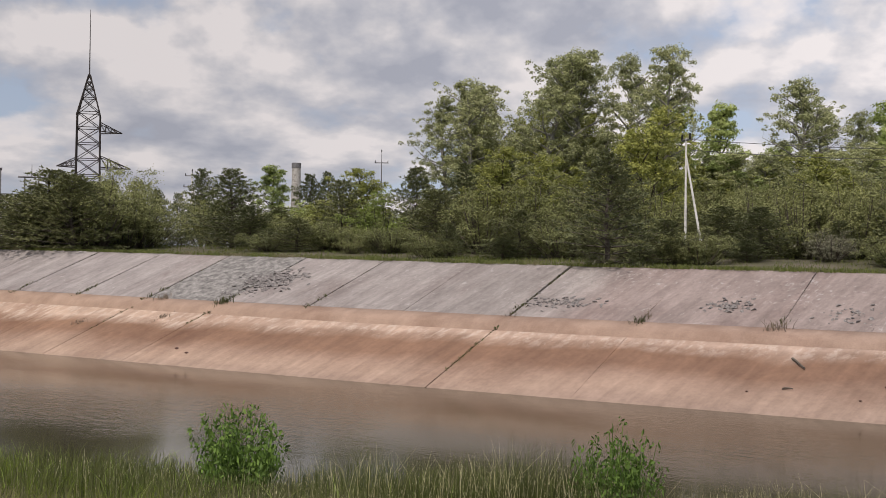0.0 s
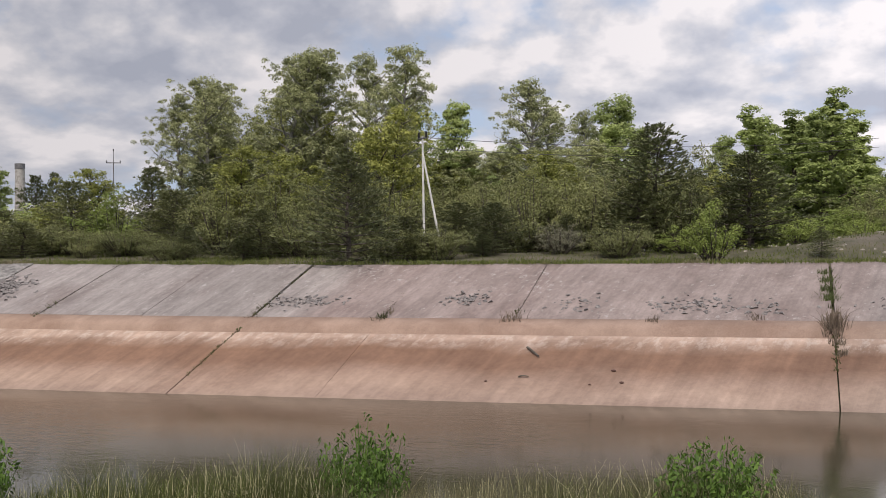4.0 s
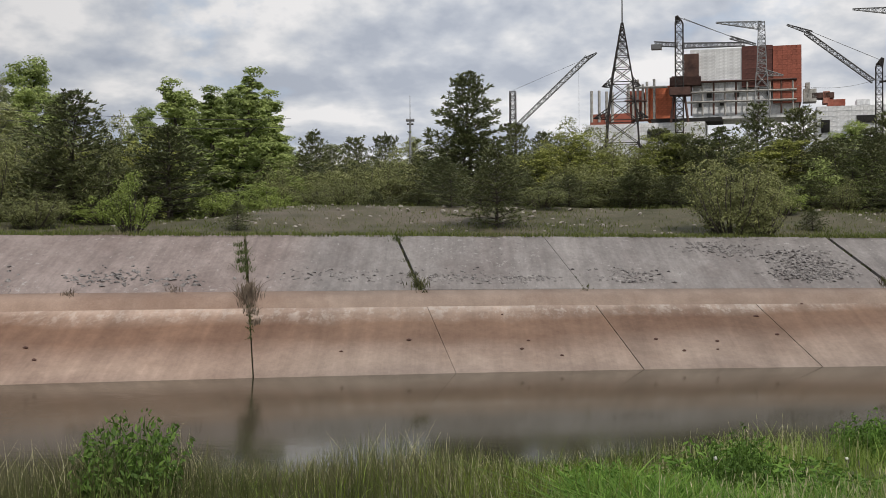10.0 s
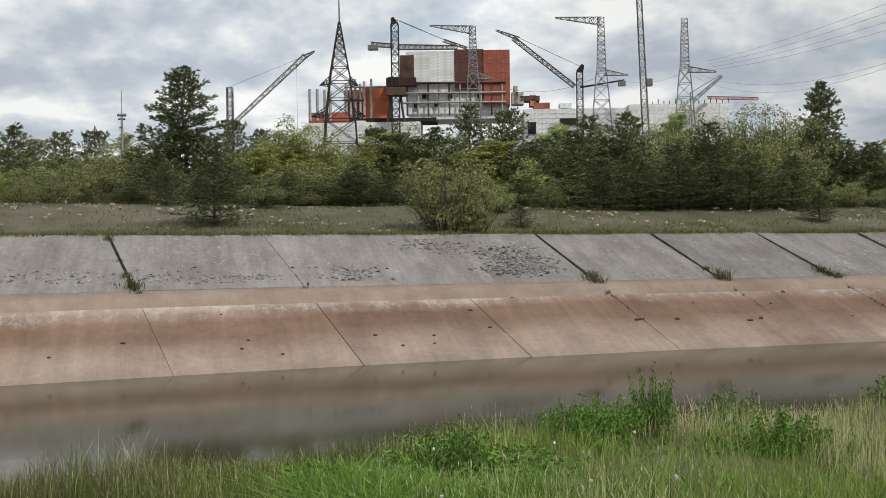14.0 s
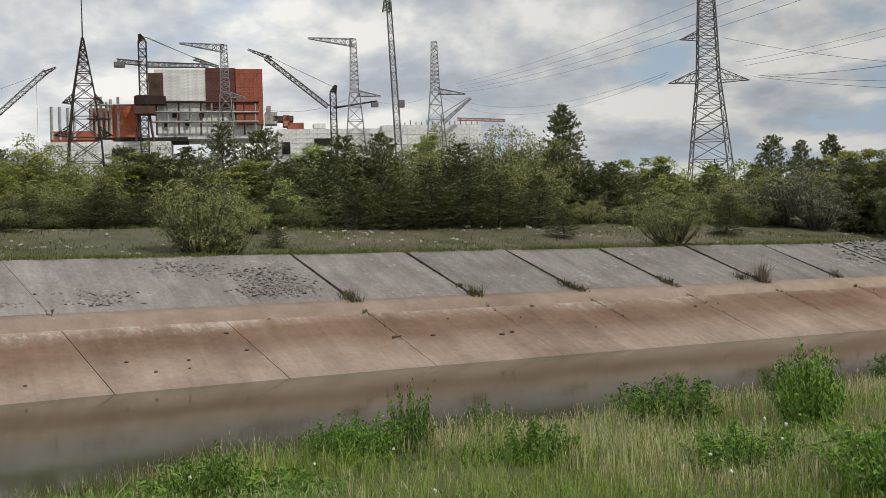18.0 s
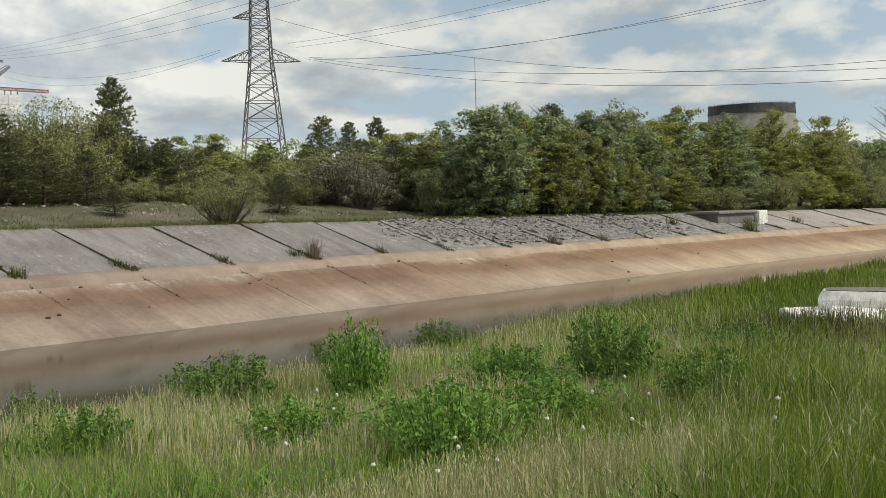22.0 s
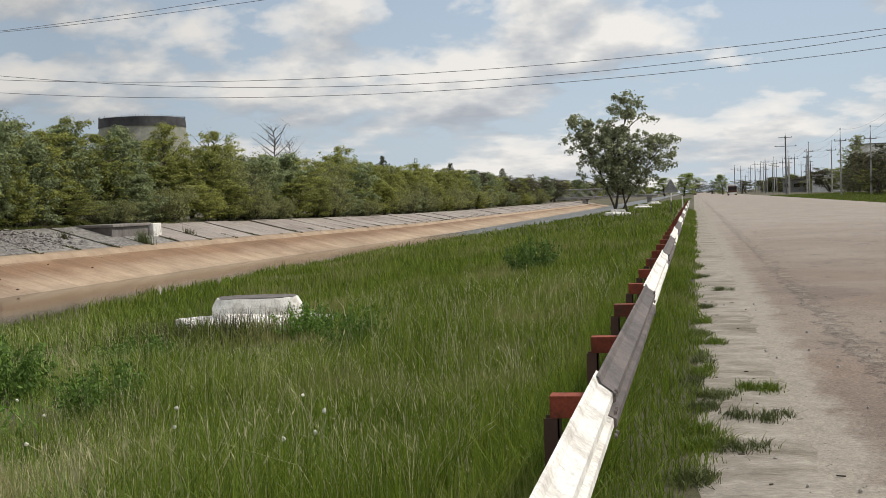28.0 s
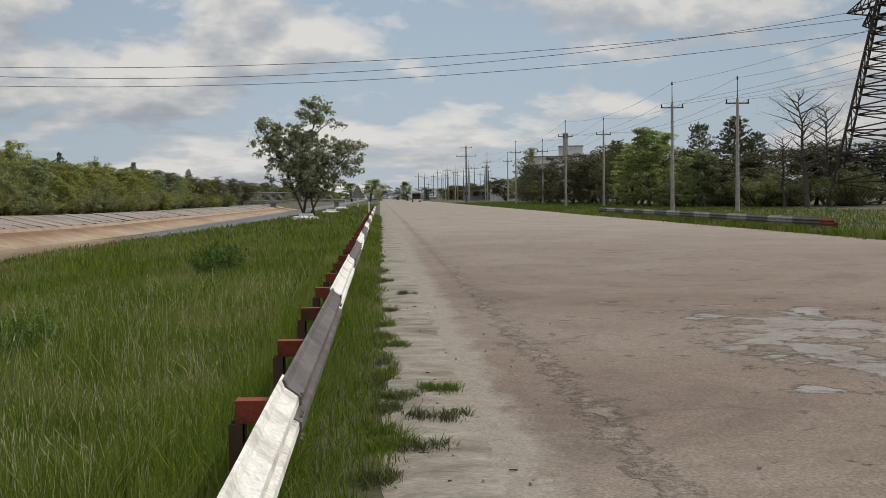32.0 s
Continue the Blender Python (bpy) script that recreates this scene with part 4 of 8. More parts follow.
# left stretch: az, distance, top elevation, kind, width
TREES = [
    ("pinel", -61.4, 78, 4.5, 6.5), ("willow", -59.6, 78, 4.75, 6.5), ("pinel", -60.5, 76, 4.3, 6), ("willow", -58.0, 80, 4.2, 5), ("pinel", -62.6, 76, 3.3, 5),
    ("pinel", -63.6, 88, 3.2, 5), ("pinel", -62.2, 84, 3.65, 6), ("pine", -60.8, 82, 4.2, 5.5), ("pinel", -59.6, 80, 3.9, 6), ("willow", -58.0, 84, 4.75, 6.5),
    ("willow", -59.0, 90, 4.6, 7), ("pine", -61.5, 80, 2.8, 5), ("pine", -56.6, 190, 3.6, 6), ("pine", -55.6, 200, 3.5, 6), ("pinet", -54.5, 115, 4.75, 5),
    ("pine", -53.0, 78, 4.8, 5.4), ("pinel", -52.1, 75, 3.0, 4), ("willow", -50.6, 78, 2.9, 6), ("green", -50.9, 125, 5.15, 6.5), ("pine", -49.2, 150, 4.6, 6), ("pine", -48.3, 150, 4.7, 6), ("mapleb", -48.9, 100, 3.3, 7),
    ("willow", -51.2, 70, 1.9, 4), ("pinel", -49.8, 68, 2.4, 4), ("bright", -46.7, 84, 5.1, 5.4), ("pinel", -47.5, 80, 4.4, 4.6), ("brushy", -45.6, 72, 3.9, 4.2), ("willow", -47.5, 68, 2.3, 4.5), ("pine", -43.8, 74, 5.0, 4.4), ("pinel", -42.9, 68, 4.0, 4.5), ("pine", -41.3, 70, 5.3, 4.4), ("willow", -45.0, 66, 2.4, 4),
    ("poplar", -42.2, 80, 8.90, 5), ("poplar", -41.2, 78, 9.90, 6.2), ("poplar", -40.2, 84, 9.50, 6), ("poplar", -38.5, 78, 11.05, 7.0), ("poplar", -36.7, 83, 11.10, 6.6), ("poplar", -35.0, 80, 11.25, 7.0), ("poplar", -33.4, 84, 10.90, 6.2), ("poplar", -32.3, 80, 11.00, 6.2),
    ("willow", -40.4, 66, 4.6, 5), ("bright", -39.2, 68, 6.2, 5), ("willow", -37.8, 65, 4.8, 5), ("bright", -36.6, 66, 5.9, 5), ("willow", -35.6, 63, 4.9, 4.5), ("pinel", -38.6, 60, 3.0, 3.5), ("willow", -36.5, 59, 2.9, 4),
    ("pine", -34.2, 51, 5.7, 4.6), ("pine", -33.7, 59, 4.9, 3.6), ("willow", -32.2, 62, 4.9, 4.6), ("bright", -31.4, 72, 6.0, 4.6), ("greent", -30.0, 96, 9.5, 8), ("green", -28.7, 98, 8.4, 7), ("willow", -29.9, 62, 3.6, 4.4), ("pinel", -28.6, 60, 3.2, 4), ("bright", -28.2, 75, 5.4, 5),
    ("poplar", -25.5, 82, 9.50, 6.6), ("poplar", -24.4, 86, 8.10, 5), ("willow", -26.8, 63, 5.0, 5), ("willow", -25.0, 60, 4.6, 5), ("bright", -23.6, 66, 5.9, 5), ("willow", -22.4, 60, 5.2, 5), ("green", -21.3, 90, 8.6, 7.5), ("poplar", -22.6, 88, 7.90, 4), ("pine", -26.9, 57, 3.2, 3.6), ("greybush", -23.6, 54.5, 2.2, 3), ("willow", -20.6, 60, 5.0, 5),
    ("pine", -18.8, 58, 6.75, 6.2), ("pinel", -19.7, 57, 4.0, 4), ("green", -19.6, 88, 6.9, 4.6), ("pine", -17.2, 60, 3.8, 4), ("brushy", -16.1, 49, 3.1, 2.6), ("willow", -17.6, 58, 5.2, 4),
    ("pine", -14.3, 59, 5.3, 6.0), ("pinel", -15.0, 61, 4.0, 3.6), ("green", -15.6, 90, 6.3, 5), ("green", -13.8, 100, 7.2, 8), ("green", -12.2, 104, 6.9, 8), ("green", -10.8, 100, 7.3, 8), ("green", -9.5, 106, 5.4, 7), ("green", -12.9, 98, 5.5, 8), ("green", -10.4, 97, 5.0, 8), ("pine", -11.05, 49, 1.7, 1.3),
    ("greent", -13.6, 88, 8.0, 7.4), ("greent", -12.4, 90, 7.3, 7.4), ("greent", -11.3, 88, 8.3, 7.4), ("greent", -10.3, 90, 7.5, 7.4), ("greent", -9.5, 90, 6.2, 7.4), ("green", -8.9, 96, 4.7, 6), ("pinel", -31.3, 53, 2.6, 2.6), ("willow", -29.7, 53, 2.4, 3), ("willow", -30.7, 53, 2.3, 2.8), ("brushy", -12.6, 76, 2.7, 5), ("brushy", -11.0, 74, 2.5, 5), ("brushy", -9.4, 76, 2.6, 5), ("brushy", -8.0, 78, 2.9, 5), ("willow", -6.6, 78, 3.5, 6), ("willow", -4.9, 76, 3.7, 6), ("willow", -3.4, 78, 3.9, 6), ("pine", -1.8, 80, 4.0, 5),
    ("pinel", -7.3, 150, 5.0, 9), ("poplar", -6.2, 160, 4.6, 9), ("pinel", -5.2, 150, 4.7, 9), ("willow", -4.4, 140, 4.6, 9), ("pinel", -3.7, 150, 4.9, 8), ("willow", -1.6, 130, 4.5, 9), ("poplar", -2.2, 140, 4.9, 6), ("green", -8.6, 150, 4.5, 7),
    ("pinet", 0.55, 72, 8.0, 7.4), ("pine", 0.3, 71, 5.2, 6.4), ("pinel", 1.9, 50, 4.3, 3.3), ("pine", 2.9, 60, 3.2, 3.4), ("pine", -0.8, 66, 3.8, 4),
    ("pinel", 2.9, 118, 5.4, 6), ("pinel", 4.2, 120, 4.9, 6),
]
# middle and right stretches
TREES += [
    ("willow", 5.0, 74, 5.2, 6.5), ("willow", 6.6, 76, 5.45, 6.5), ("willow", 8.0, 72, 4.8, 5.5), ("willow", 3.9, 70, 3.6, 4.5), ("pine", 4.7, 62, 2.4, 3), ("willow", 6.0, 66, 3.4, 5),
    ("pinel", 10.0, 74, 5.0, 4.6), ("pinel", 11.1, 70, 4.8, 4.6), ("willow", 12.2, 76, 5.7, 6), ("pine", 12.9, 72, 5.0, 5), ("pinel", 9.0, 64, 3.2, 4),
    ("willow", 13.4, 50, 4.5, 4.2), ("willow", 14.8, 50, 3.0, 2.8), ("brushy", 15.9, 58, 2.2, 2.4), ("pine", 17.2, 53, 1.0, 1.4), ("pine", 14.7, 78, 6.15, 5), ("willow", 15.6, 76, 5.6, 6), ("pinel", 16.6, 74, 5.9, 5), ("green", 18.6, 90, 5.2, 5), ("pinel", 17.8, 70, 4.2, 4.6), ("mapleb", 18.8, 68, 4.1, 5), ("pine", 19.8, 68, 4.7, 4.8),
    ("pinel", 20.6, 72, 5.4, 4.6), ("willow", 21.6, 74, 5.3, 6), ("pinel", 22.5, 70, 5.5, 4.8), ("willow", 23.6, 76, 5.3, 5.5), ("green", 24.6, 82, 5.6, 5), ("willow", 25.7, 76, 5.4, 6), ("pinel", 26.5, 72, 4.9, 4.6), ("willow", 27.6, 76, 5.3, 5.5), ("pinel", 21.2, 62, 3.4, 4), ("pine", 23.0, 63, 3.3, 4), ("pinel", 25.0, 64, 3.4, 4.4), ("pine", 26.8, 65, 3.2, 4),
    ("willow", 28.6, 78, 6.0, 6.5), ("willow", 29.9, 78, 5.95, 6.5), ("pinet", 31.7, 80, 6.65, 5.2), ("pine", 31.4, 78, 5.0, 4.4), ("pinel", 28.4, 66, 3.4, 4.2), ("pine", 30.4, 68, 3.2, 4), ("pine", 32.7, 78, 3.9, 4.6), ("pine", 31.6, 62, 1.5, 1.8),
    ("pinel", 33.9, 88, 3.7, 5), ("bright", 35.0, 100, 3.9, 6), ("bright", 36.4, 100, 4.0, 6), ("mapleb", 37.6, 92, 3.5, 6), ("brushy", 38.9, 94, 3.6, 6), ("brushy", 40.2, 94, 3.6, 6), ("willow", 36.9, 59, 2.3, 3.6), ("pine", 38.7, 90, 2.9, 4), ("pinel", 33.3, 80, 3.0, 4.5), ("pinel", 35.4, 82, 3.0, 5), ("willow", 34.5, 84, 2.9, 5),
    ("pinet", 41.7, 108, 4.7, 6), ("pinet", 43.1, 112, 4.4, 5), ("pinet", 44.5, 108, 4.55, 5), ("greybush", 42.6, 78, 3.3, 6.5), ("greybush", 43.7, 76, 2.9, 5), ("bright", 45.4, 100, 3.9, 6.5), ("bright", 46.6, 98, 3.9, 6), ("willow", 44.8, 82, 2.9, 5), ("willow", 41.2, 84, 2.9, 5), ("willow", 45.9, 80, 3.2, 5), ("pinel", 46.9, 80, 3.2, 5),
    ("silver", 49.4, 75, 5.0, 7.2), ("silver", 50.6, 74, 4.6, 6), ("bright", 51.8, 84, 4.5, 5.5), ("pinet", 53.3, 92, 5.0, 6), ("silver", 53.0, 80, 4.5, 5.6), ("silver", 55.4, 84, 4.6, 6), ("silver", 56.6, 88, 4.5, 6), ("bright", 54.3, 82, 4.4, 5), ("bright", 57.7, 92, 4.1, 6.4), ("bright", 48.0, 90, 4.0, 6), ("willow", 47.7, 76, 2.6, 4),
]
# second rank that closes the wall of foliage
for az0, az1, n, kinds, e0, e1, d0, d1 in ((-41, -32, 12, ("poplar", "poplar", "bright"), 6.6, 8.8, 78, 88), (-29, -15, 14, ("willow", "bright", "poplar", "willow"), 4.4, 6.2, 72, 84), (-31, -20, 8, ("poplar", "green"), 5.6, 7.2, 76, 88), (-42, -27, 22, ("willow", "bright", "willow", "pine", "willow"), 3.0, 5.6, 68, 80), (-27, -16, 16, ("willow", "bright", "pine", "willow"), 3.0, 5.0, 68, 80), (-9, 3, 16, ("willow", "pinel", "pine"), 2.9, 3.9, 78, 95),
                                           (3, 10, 14, ("willow", "bright", "willow"), 3.6, 5.0, 66, 76), (10, 31, 34, ("willow", "pinel", "willow", "pine", "bright"), 3.0, 4.6, 70, 82), (32, 47, 26, ("pinel", "willow", "bright", "pine"), 2.4, 3.5, 78, 96), (47, 58, 20, ("bright", "silver", "bright"), 2.6, 4.0, 78, 90), (-64, -43, 24, ("pinel", "willow", "bright"), 2.2, 3.6, 80, 96)):
    for i in range(n):
        az = az0 + (az1 - az0) * (i + KRNG.random()) / n
        TREES.append((kinds[i % len(kinds)], az, KRNG.uniform(d0, d1) if abs(az + 30.4) > 2.5 else KRNG.uniform(66, 80), KRNG.uniform(e0, e1), KRNG.uniform(4.2, 5.8)))
for k, az, d, el, w in TREES:
    if -56.7 < az < -54.6 and d < 100:
        continue
    plant(k, az, d, el, w)
# row along the crest into the distance
for i, x in enumerate(np.concatenate([np.arange(80, 200, 5.6), np.arange(203, 330, 7), np.arange(335, 640, 11)])):
    for r in range(2 if x < 330 else 1):
        y = wy(x) + 17 + 9 * r + KRNG.uniform(-1.5, 1.5)
        xx = x + KRNG.uniform(-1.5, 1.5) + 3 * r
        d, az = math.hypot(xx, y), math.degrees(math.atan2(xx, y))
        h = KRNG.uniform(7.0, 8.6) + 0.8 * r
        kind = KRNG.choice(("bright", "bright", "bright", "silver", "willow") if x < 240 else ("bright", "dark", "silver", "dark"))
        plant(kind, az, d, math.degrees(math.atan2(ground_at(xx, y) + h - 1.6, d)), KRNG.uniform(7.0, 9.0))
    if x < 330:
        y = wy(x) + 12.3 + KRNG.uniform(-0.4, 1.5)
        d = math.hypot(x, y)
        plant(KRNG.choice(("willow", "bright", "willow", "silver")), math.degrees(math.atan2(x, y)), d, math.degrees(math.atan2(ground_at(x, y) + KRNG.uniform(2.6, 5.2) - 1.6, d)), KRNG.uniform(4.5, 6.5))
for x in np.arange(650, 1500, 17):
    y = wy(x) + 20 + KRNG.uniform(0, 12)
    d = math.hypot(x, y)
    plant(KRNG.choice(("dark", "bright", "green")), math.degrees(math.atan2(x, y)), d, math.degrees(math.atan2(KRNG.uniform(7, 10) - 1.6, d)), 14)
for az, d, el, w, kind in ((51.6, 86, 5.2, 5, "silver"), (59.0, 100, 4.7, 6, "bright"), (61.4, 108, 4.2, 6, "silver"), (64.0, 120, 4.3, 7, "bright"), (66.7, 135, 3.9, 7, "bright"), (72.0, 190, 3.0, 8, "bright"), (69.3, 168, 4.3, 8, "bare"), (70.2, 172, 3.5, 5, "bare"), (65.8, 150, 4.0, 6, "bare"), (53.0, 110, 5.2, 6, "bare"), (56.5, 110, 4.9, 6, "bare"),
                           (74.6, 230, 2.3, 5, "pine"), (78.0, 290, 1.85, 5, "pine"), (80.6, 340, 1.45, 5, "pine")):
    plant(kind, az, d, el, w)

# undergrowth along the edge of the trees
for i in range(84):
    x = -78 + i * 2.0 + KRNG.uniform(-0.8, 0.8)
    p = bank_pt(x, 11.2)
    if -69 < x < -61:
        continue
    open_berm = -14 < x < 42
    u = KRNG.uniform(10, 18) if open_berm else KRNG.uniform(5, 13)
    d, az = math.hypot(p.x, p.y + u), math.degrees(math.atan2(p.x, p.y + u))
    h = KRNG.uniform(0.9, 2.0)
    kind = "brushy" if -15 < x < -6 else KRNG.choice(("willow", "pine", "pinel", "pine", "willow"))
    plant(kind, az, d, math.degrees(math.atan2(ground_at(p.x, p.y + u) + h - 1.6, d)), KRNG.uniform(1.8, 3.4))

# ---- meadow, weeds and small plants ----
def verge_points(n, d0, d1, az0, az1, power, rng, margin=1.4):
    """Random places on the verge, thinning out with distance from the roadside."""
    k = rng.uniform(size=n)
    e = 2 - power
    d = (d0 ** e + k * (d1 ** e - d0 ** e)) ** (1 / e)
    a = np.radians(rng.uniform(az0, az1, n))
    x, y = d * np.sin(a), d * np.cos(a)
    s = np.interp(x, SX, SY)
    ok = (y > 0.62) & (y < s + margin)
    return x[ok], y[ok], d[ok]


def verge_z(x, y):
    """near_z for arrays, without its small bumps."""
    s = np.interp(x, SX, SY)
    k = np.clip((y - 0.8) / (s - 0.8), 0, 1)
    z = -0.9 * k ** 0.9
    return np.where(y > s, -0.9 - (y - s) * 0.5, z) - 0.03


def blades(x, y, z, h, w, rng, lean=0.35, material=None, name="grass", head=0.0):
    """Bent tapering blades: three triangles each, with a seed head of that width on top."""
    n = len(x)
    a = rng.uniform(0, 6.283, n)
    l = np.abs(rng.normal(0, lean, n)) * h
    dx, dy = np.cos(a) * l, np.sin(a) * l
    b = rng.uniform(0, 6.283, n)
    px, py = np.cos(b) * w / 2, np.sin(b) * w / 2
    base = np.stack([x, y, z], 1)
    side = np.stack([px, py, np.zeros(n)], 1)
    mid = base + np.stack([dx * 0.35, dy * 0.35, h * 0.55], 1)
    tip = base + np.stack([dx, dy, h * rng.uniform(0.8, 1.0, n)], 1)
    v = np.stack([base - side, base + side, mid - side * 0.8, mid + side * 0.8, tip], 1).reshape(-1, 3)
    o = np.arange(n)[:, None] * 5
    f = np.concatenate([o + np.array([[0, 1, 3]]), o + np.array([[0, 3, 2]]), o + np.array([[2, 3, 4]])])
    if head:
        k = head * rng.uniform(0.6, 1.4, n)
        b = rng.uniform(0, 6.283, n)
        sp = np.stack([np.cos(b) * k, np.sin(b) * k, np.zeros(n)], 1)
        up = (tip - mid) * 0.24
        q = np.stack([tip - up * 1.1, tip - up * 0.45 + sp, tip + up * 0.25, tip - up * 0.45 - sp], 1).reshape(-1, 3)
        o = len(v) + np.arange(n)[:, None] * 4
        v = np.concatenate([v, q])
        f = np.concatenate([f, o + np.array([[0, 1, 2]]), o + np.array([[0, 2, 3]])])
    return mesh_np(name, v, f, material)


def build_meadow():
    rng = np.random.default_rng(5)

    def add(name, label, n, d0, d1, az0, az1, power, hlo, hhi, w0, wk, material, lean=0.35, clump=0.0, thin=None, margin=1.4, fade=None):
        x, y, d = verge_points(n, d0, d1, az0, az1, power, rng, margin)
        if fade:
            a = np.degrees(np.arctan2(x, y))
            k = rng.uniform(size=len(x)) < np.interp(a, *fade)
            x, y, d = x[k], y[k], d[k]
        if thin is not None:
            f = np.array([noise.noise((a * thin[0], b * thin[0], thin[2])) for a, b in zip(x, y)])
            k = rng.uniform(size=len(x)) < np.clip((f - thin[1]) * 4 + 0.15, 0.02, 1)
            bear = np.degrees(np.arctan2(x, y))
            near = np.clip((64 - bear) / 22, 0, 1) * np.clip((bear - 9) / 14, 0, 1) if az1 > 60 else 1.0
            k &= rng.uniform(size=len(x)) < near
            x, y, d = x[k], y[k], d[k]
        tub = np.hypot(x - TUB[0], y - TUB[1]) > 1.75
        x, y, d = x[tub], y[tub], d[tub]
        big = 0.75 + 0.5 * np.array([noise.noise((a * 0.45, b * 0.45, 8)) for a, b in zip(x, y)])
        h = rng.uniform(hlo, hhi, len(x)) * np.clip(1.7 * big - 0.4, 0.35, 1.4)
        h = np.where(y < 1.3, h * 0.55, h)
        w = w0 + wk * d * rng.uniform(0.7, 1.3, len(x))
        single(name, blades(x, y, verge_z(x, y), h, w, rng, lean, material, name, 0.0035 if material is G_DRY else 0.0), None, label, "grass", kind="stuff")
    add("meadow_grass", "tall green meadow grass on the canal verge", 170000, 5.0, 26, -68, 93, 1.25, 0.14, 0.46, 0.002, 0.00045, G_GREEN, 0.5, fade=((-4, 12, 56, 76), (0.1, 1, 1, 0.12)))
    add("olive_grass", "dull olive grass on the canal verge", 120000, 5.0, 26, -68, 10, 1.25, 0.14, 0.44, 0.002, 0.00042, G_OLIVE, 0.45, fade=((-8, 8), (1, 0)))
    add("lush_grass", "dark green grass on the canal verge", 150000, 5.0, 26, -10, 93, 1.25, 0.16, 0.5, 0.002, 0.00045, G_LUSH, 0.5, fade=((-8, 6, 12, 54, 76), (0.1, 0.5, 0.08, 0.12, 1)))
    add("meadow_grass", "green meadow grass further along the verge", 80000, 20, 260, 50, 92, 1.7, 0.2, 0.42, 0.004, 0.0009, G_LUSH)
    add("lush_grass", "lush green grass beside the guardrail", 40000, 5.0, 60, 60, 92, 1.45, 0.2, 0.5, 0.003, 0.00085, G_LUSH)
    add("dry_grass_stems", "straw-coloured dry grass stems in the meadow", 95000, 5.5, 24, 5, 84, 1.25, 0.2, 0.48, 0.0025, 0.00055, G_DRY, 0.22, thin=(0.35, -0.08, 21))
    add("dry_grass_stems", "thin scattered dry stems in the verge grass", 9000, 6, 24, -68, 12, 1.25, 0.2, 0.42, 0.002, 0.0004, G_DRY, 0.25, thin=(0.35, -0.02, 21))
    add("dry_grass_stems", "straw-coloured dry grass stems on the canal edge", 9000, 9, 30, -40, 75, 1.2, 0.3, 0.55, 0.002, 0.0005, G_DRY, 0.25, thin=(0.2, 0.1, 33))
    add("weed_leaves", "broad-leaved green weeds low in the meadow", 26000, 6, 22, -20, 75, 1.2, 0.12, 0.34, 0.012, 0.0022, G_WEED, 0.9, thin=(0.4, 0.06, 55))
    add("weed_leaves", "patch of low bright green weeds in the meadow", 16000, 6.4, 10.2, 6, 19, 1.2, 0.14, 0.36, 0.014, 0.002, G_WEED, 0.9, thin=(0.5, -0.25, 61))
    add("dry_grass_stems", "single pale stems in the lush grass", 4500, 5.5, 22, 58, 90, 1.25, 0.3, 0.55, 0.002, 0.0005, G_DRY, 0.4)
    add("weed_leaves", "broad-leaved weeds among the grass by the guardrail", 16000, 5.8, 11.5, 54, 79, 1.2, 0.12, 0.34, 0.01, 0.002, G_WEEDD, 0.8, thin=(0.6, 0.0, 71))
    n = 16000
    x, y = 3.5 + rng.uniform(size=n) ** 1.8 * 45, rng.uniform(0.5, 1.15, n)
    single("lush_grass", blades(x, y, np.full(n, -0.03), rng.uniform(0.22, 0.52, n), 0.004 + 0.0006 * x, rng, 0.4, G_LUSH, "lush_grass"), None, "rank grass round the guardrail posts", "grass", kind="stuff")
    # tall stand along the brow of the canal bank
    for n, mat, name, label in ((11000, G_OLIVE, "olive_grass", "tall loose grass on the brow of the canal bank"), (2200, G_DRY, "dry_grass_stems", "pale seeding stems on the brow of the canal bank")):
        x = rng.uniform(-9.5, 2.5, n)
        y = np.interp(x, SX, SY) - rng.uniform(-0.25, 1.1, n)
        f = np.array([noise.noise((a * 0.8, b * 0.8, 17)) for a, b in zip(x, y)])
        h = rng.uniform(0.22, 0.52, n) * np.clip(1 + 0.7 * f, 0.5, 1.4) * np.interp(x, (-9.5, -7.5, -3, -1, 2.5), (0.7, 1.35, 1.3, 1, 0.6))
        single(name, blades(x, y, verge_z(x, y), h, rng.uniform(0.003, 0.007, n), rng, 0.3, mat, name), None, label, "grass", kind="stuff")
    # old dark stalks round the white blocks
    n = 2600
    a, d = np.radians(rng.normal(65.2, 2.3, n)), rng.normal(18.0, 0.55, n)
    x, y = d * np.sin(a), d * np.cos(a)
    single("dead_stalks", blades(x, y, verge_z(x, y), rng.uniform(0.15, 0.62, n), 0.008, rng, 0.3, G_STALK, "dead_stalks"), None, "dark dead stalks standing before the white blocks", "grass", kind="stuff")
    # short grass round the roadside stand
    n = 42000
    x, y = rng.uniform(-14, 9, n), 0.62 + 5.5 * rng.uniform(size=n)
    k = np.hypot(x, y) > 0.9
    x, y = x[k], y[k]
    single("meadow_grass", blades(x, y, verge_z(x, y), rng.uniform(0.1, 0.36, len(x)), 0.007, rng, 0.5, G_LUSH, "meadow_grass"), None, "short green grass behind the guardrail", "grass", kind="stuff")
    # strip between the rail and the shoulder
    n = 45000
    x, y = np.where(rng.uniform(size=n) < 0.22, rng.uniform(-14, 4, n), 4.0 + rng.uniform(size=n) ** 2.2 * 90), rng.uniform(-0.6, 0.62, n)
    k = np.hypot(x, y) > 0.5
    x, y = x[k], y[k]
    keep = y > -0.02 + 0.42 * np.array([noise.noise((a * 0.9, 0, 3)) + 0.6 * noise.noise((a * 3.1, b * 4, 6)) for a, b in zip(x, y)])
    x, y = x[keep], y[keep]
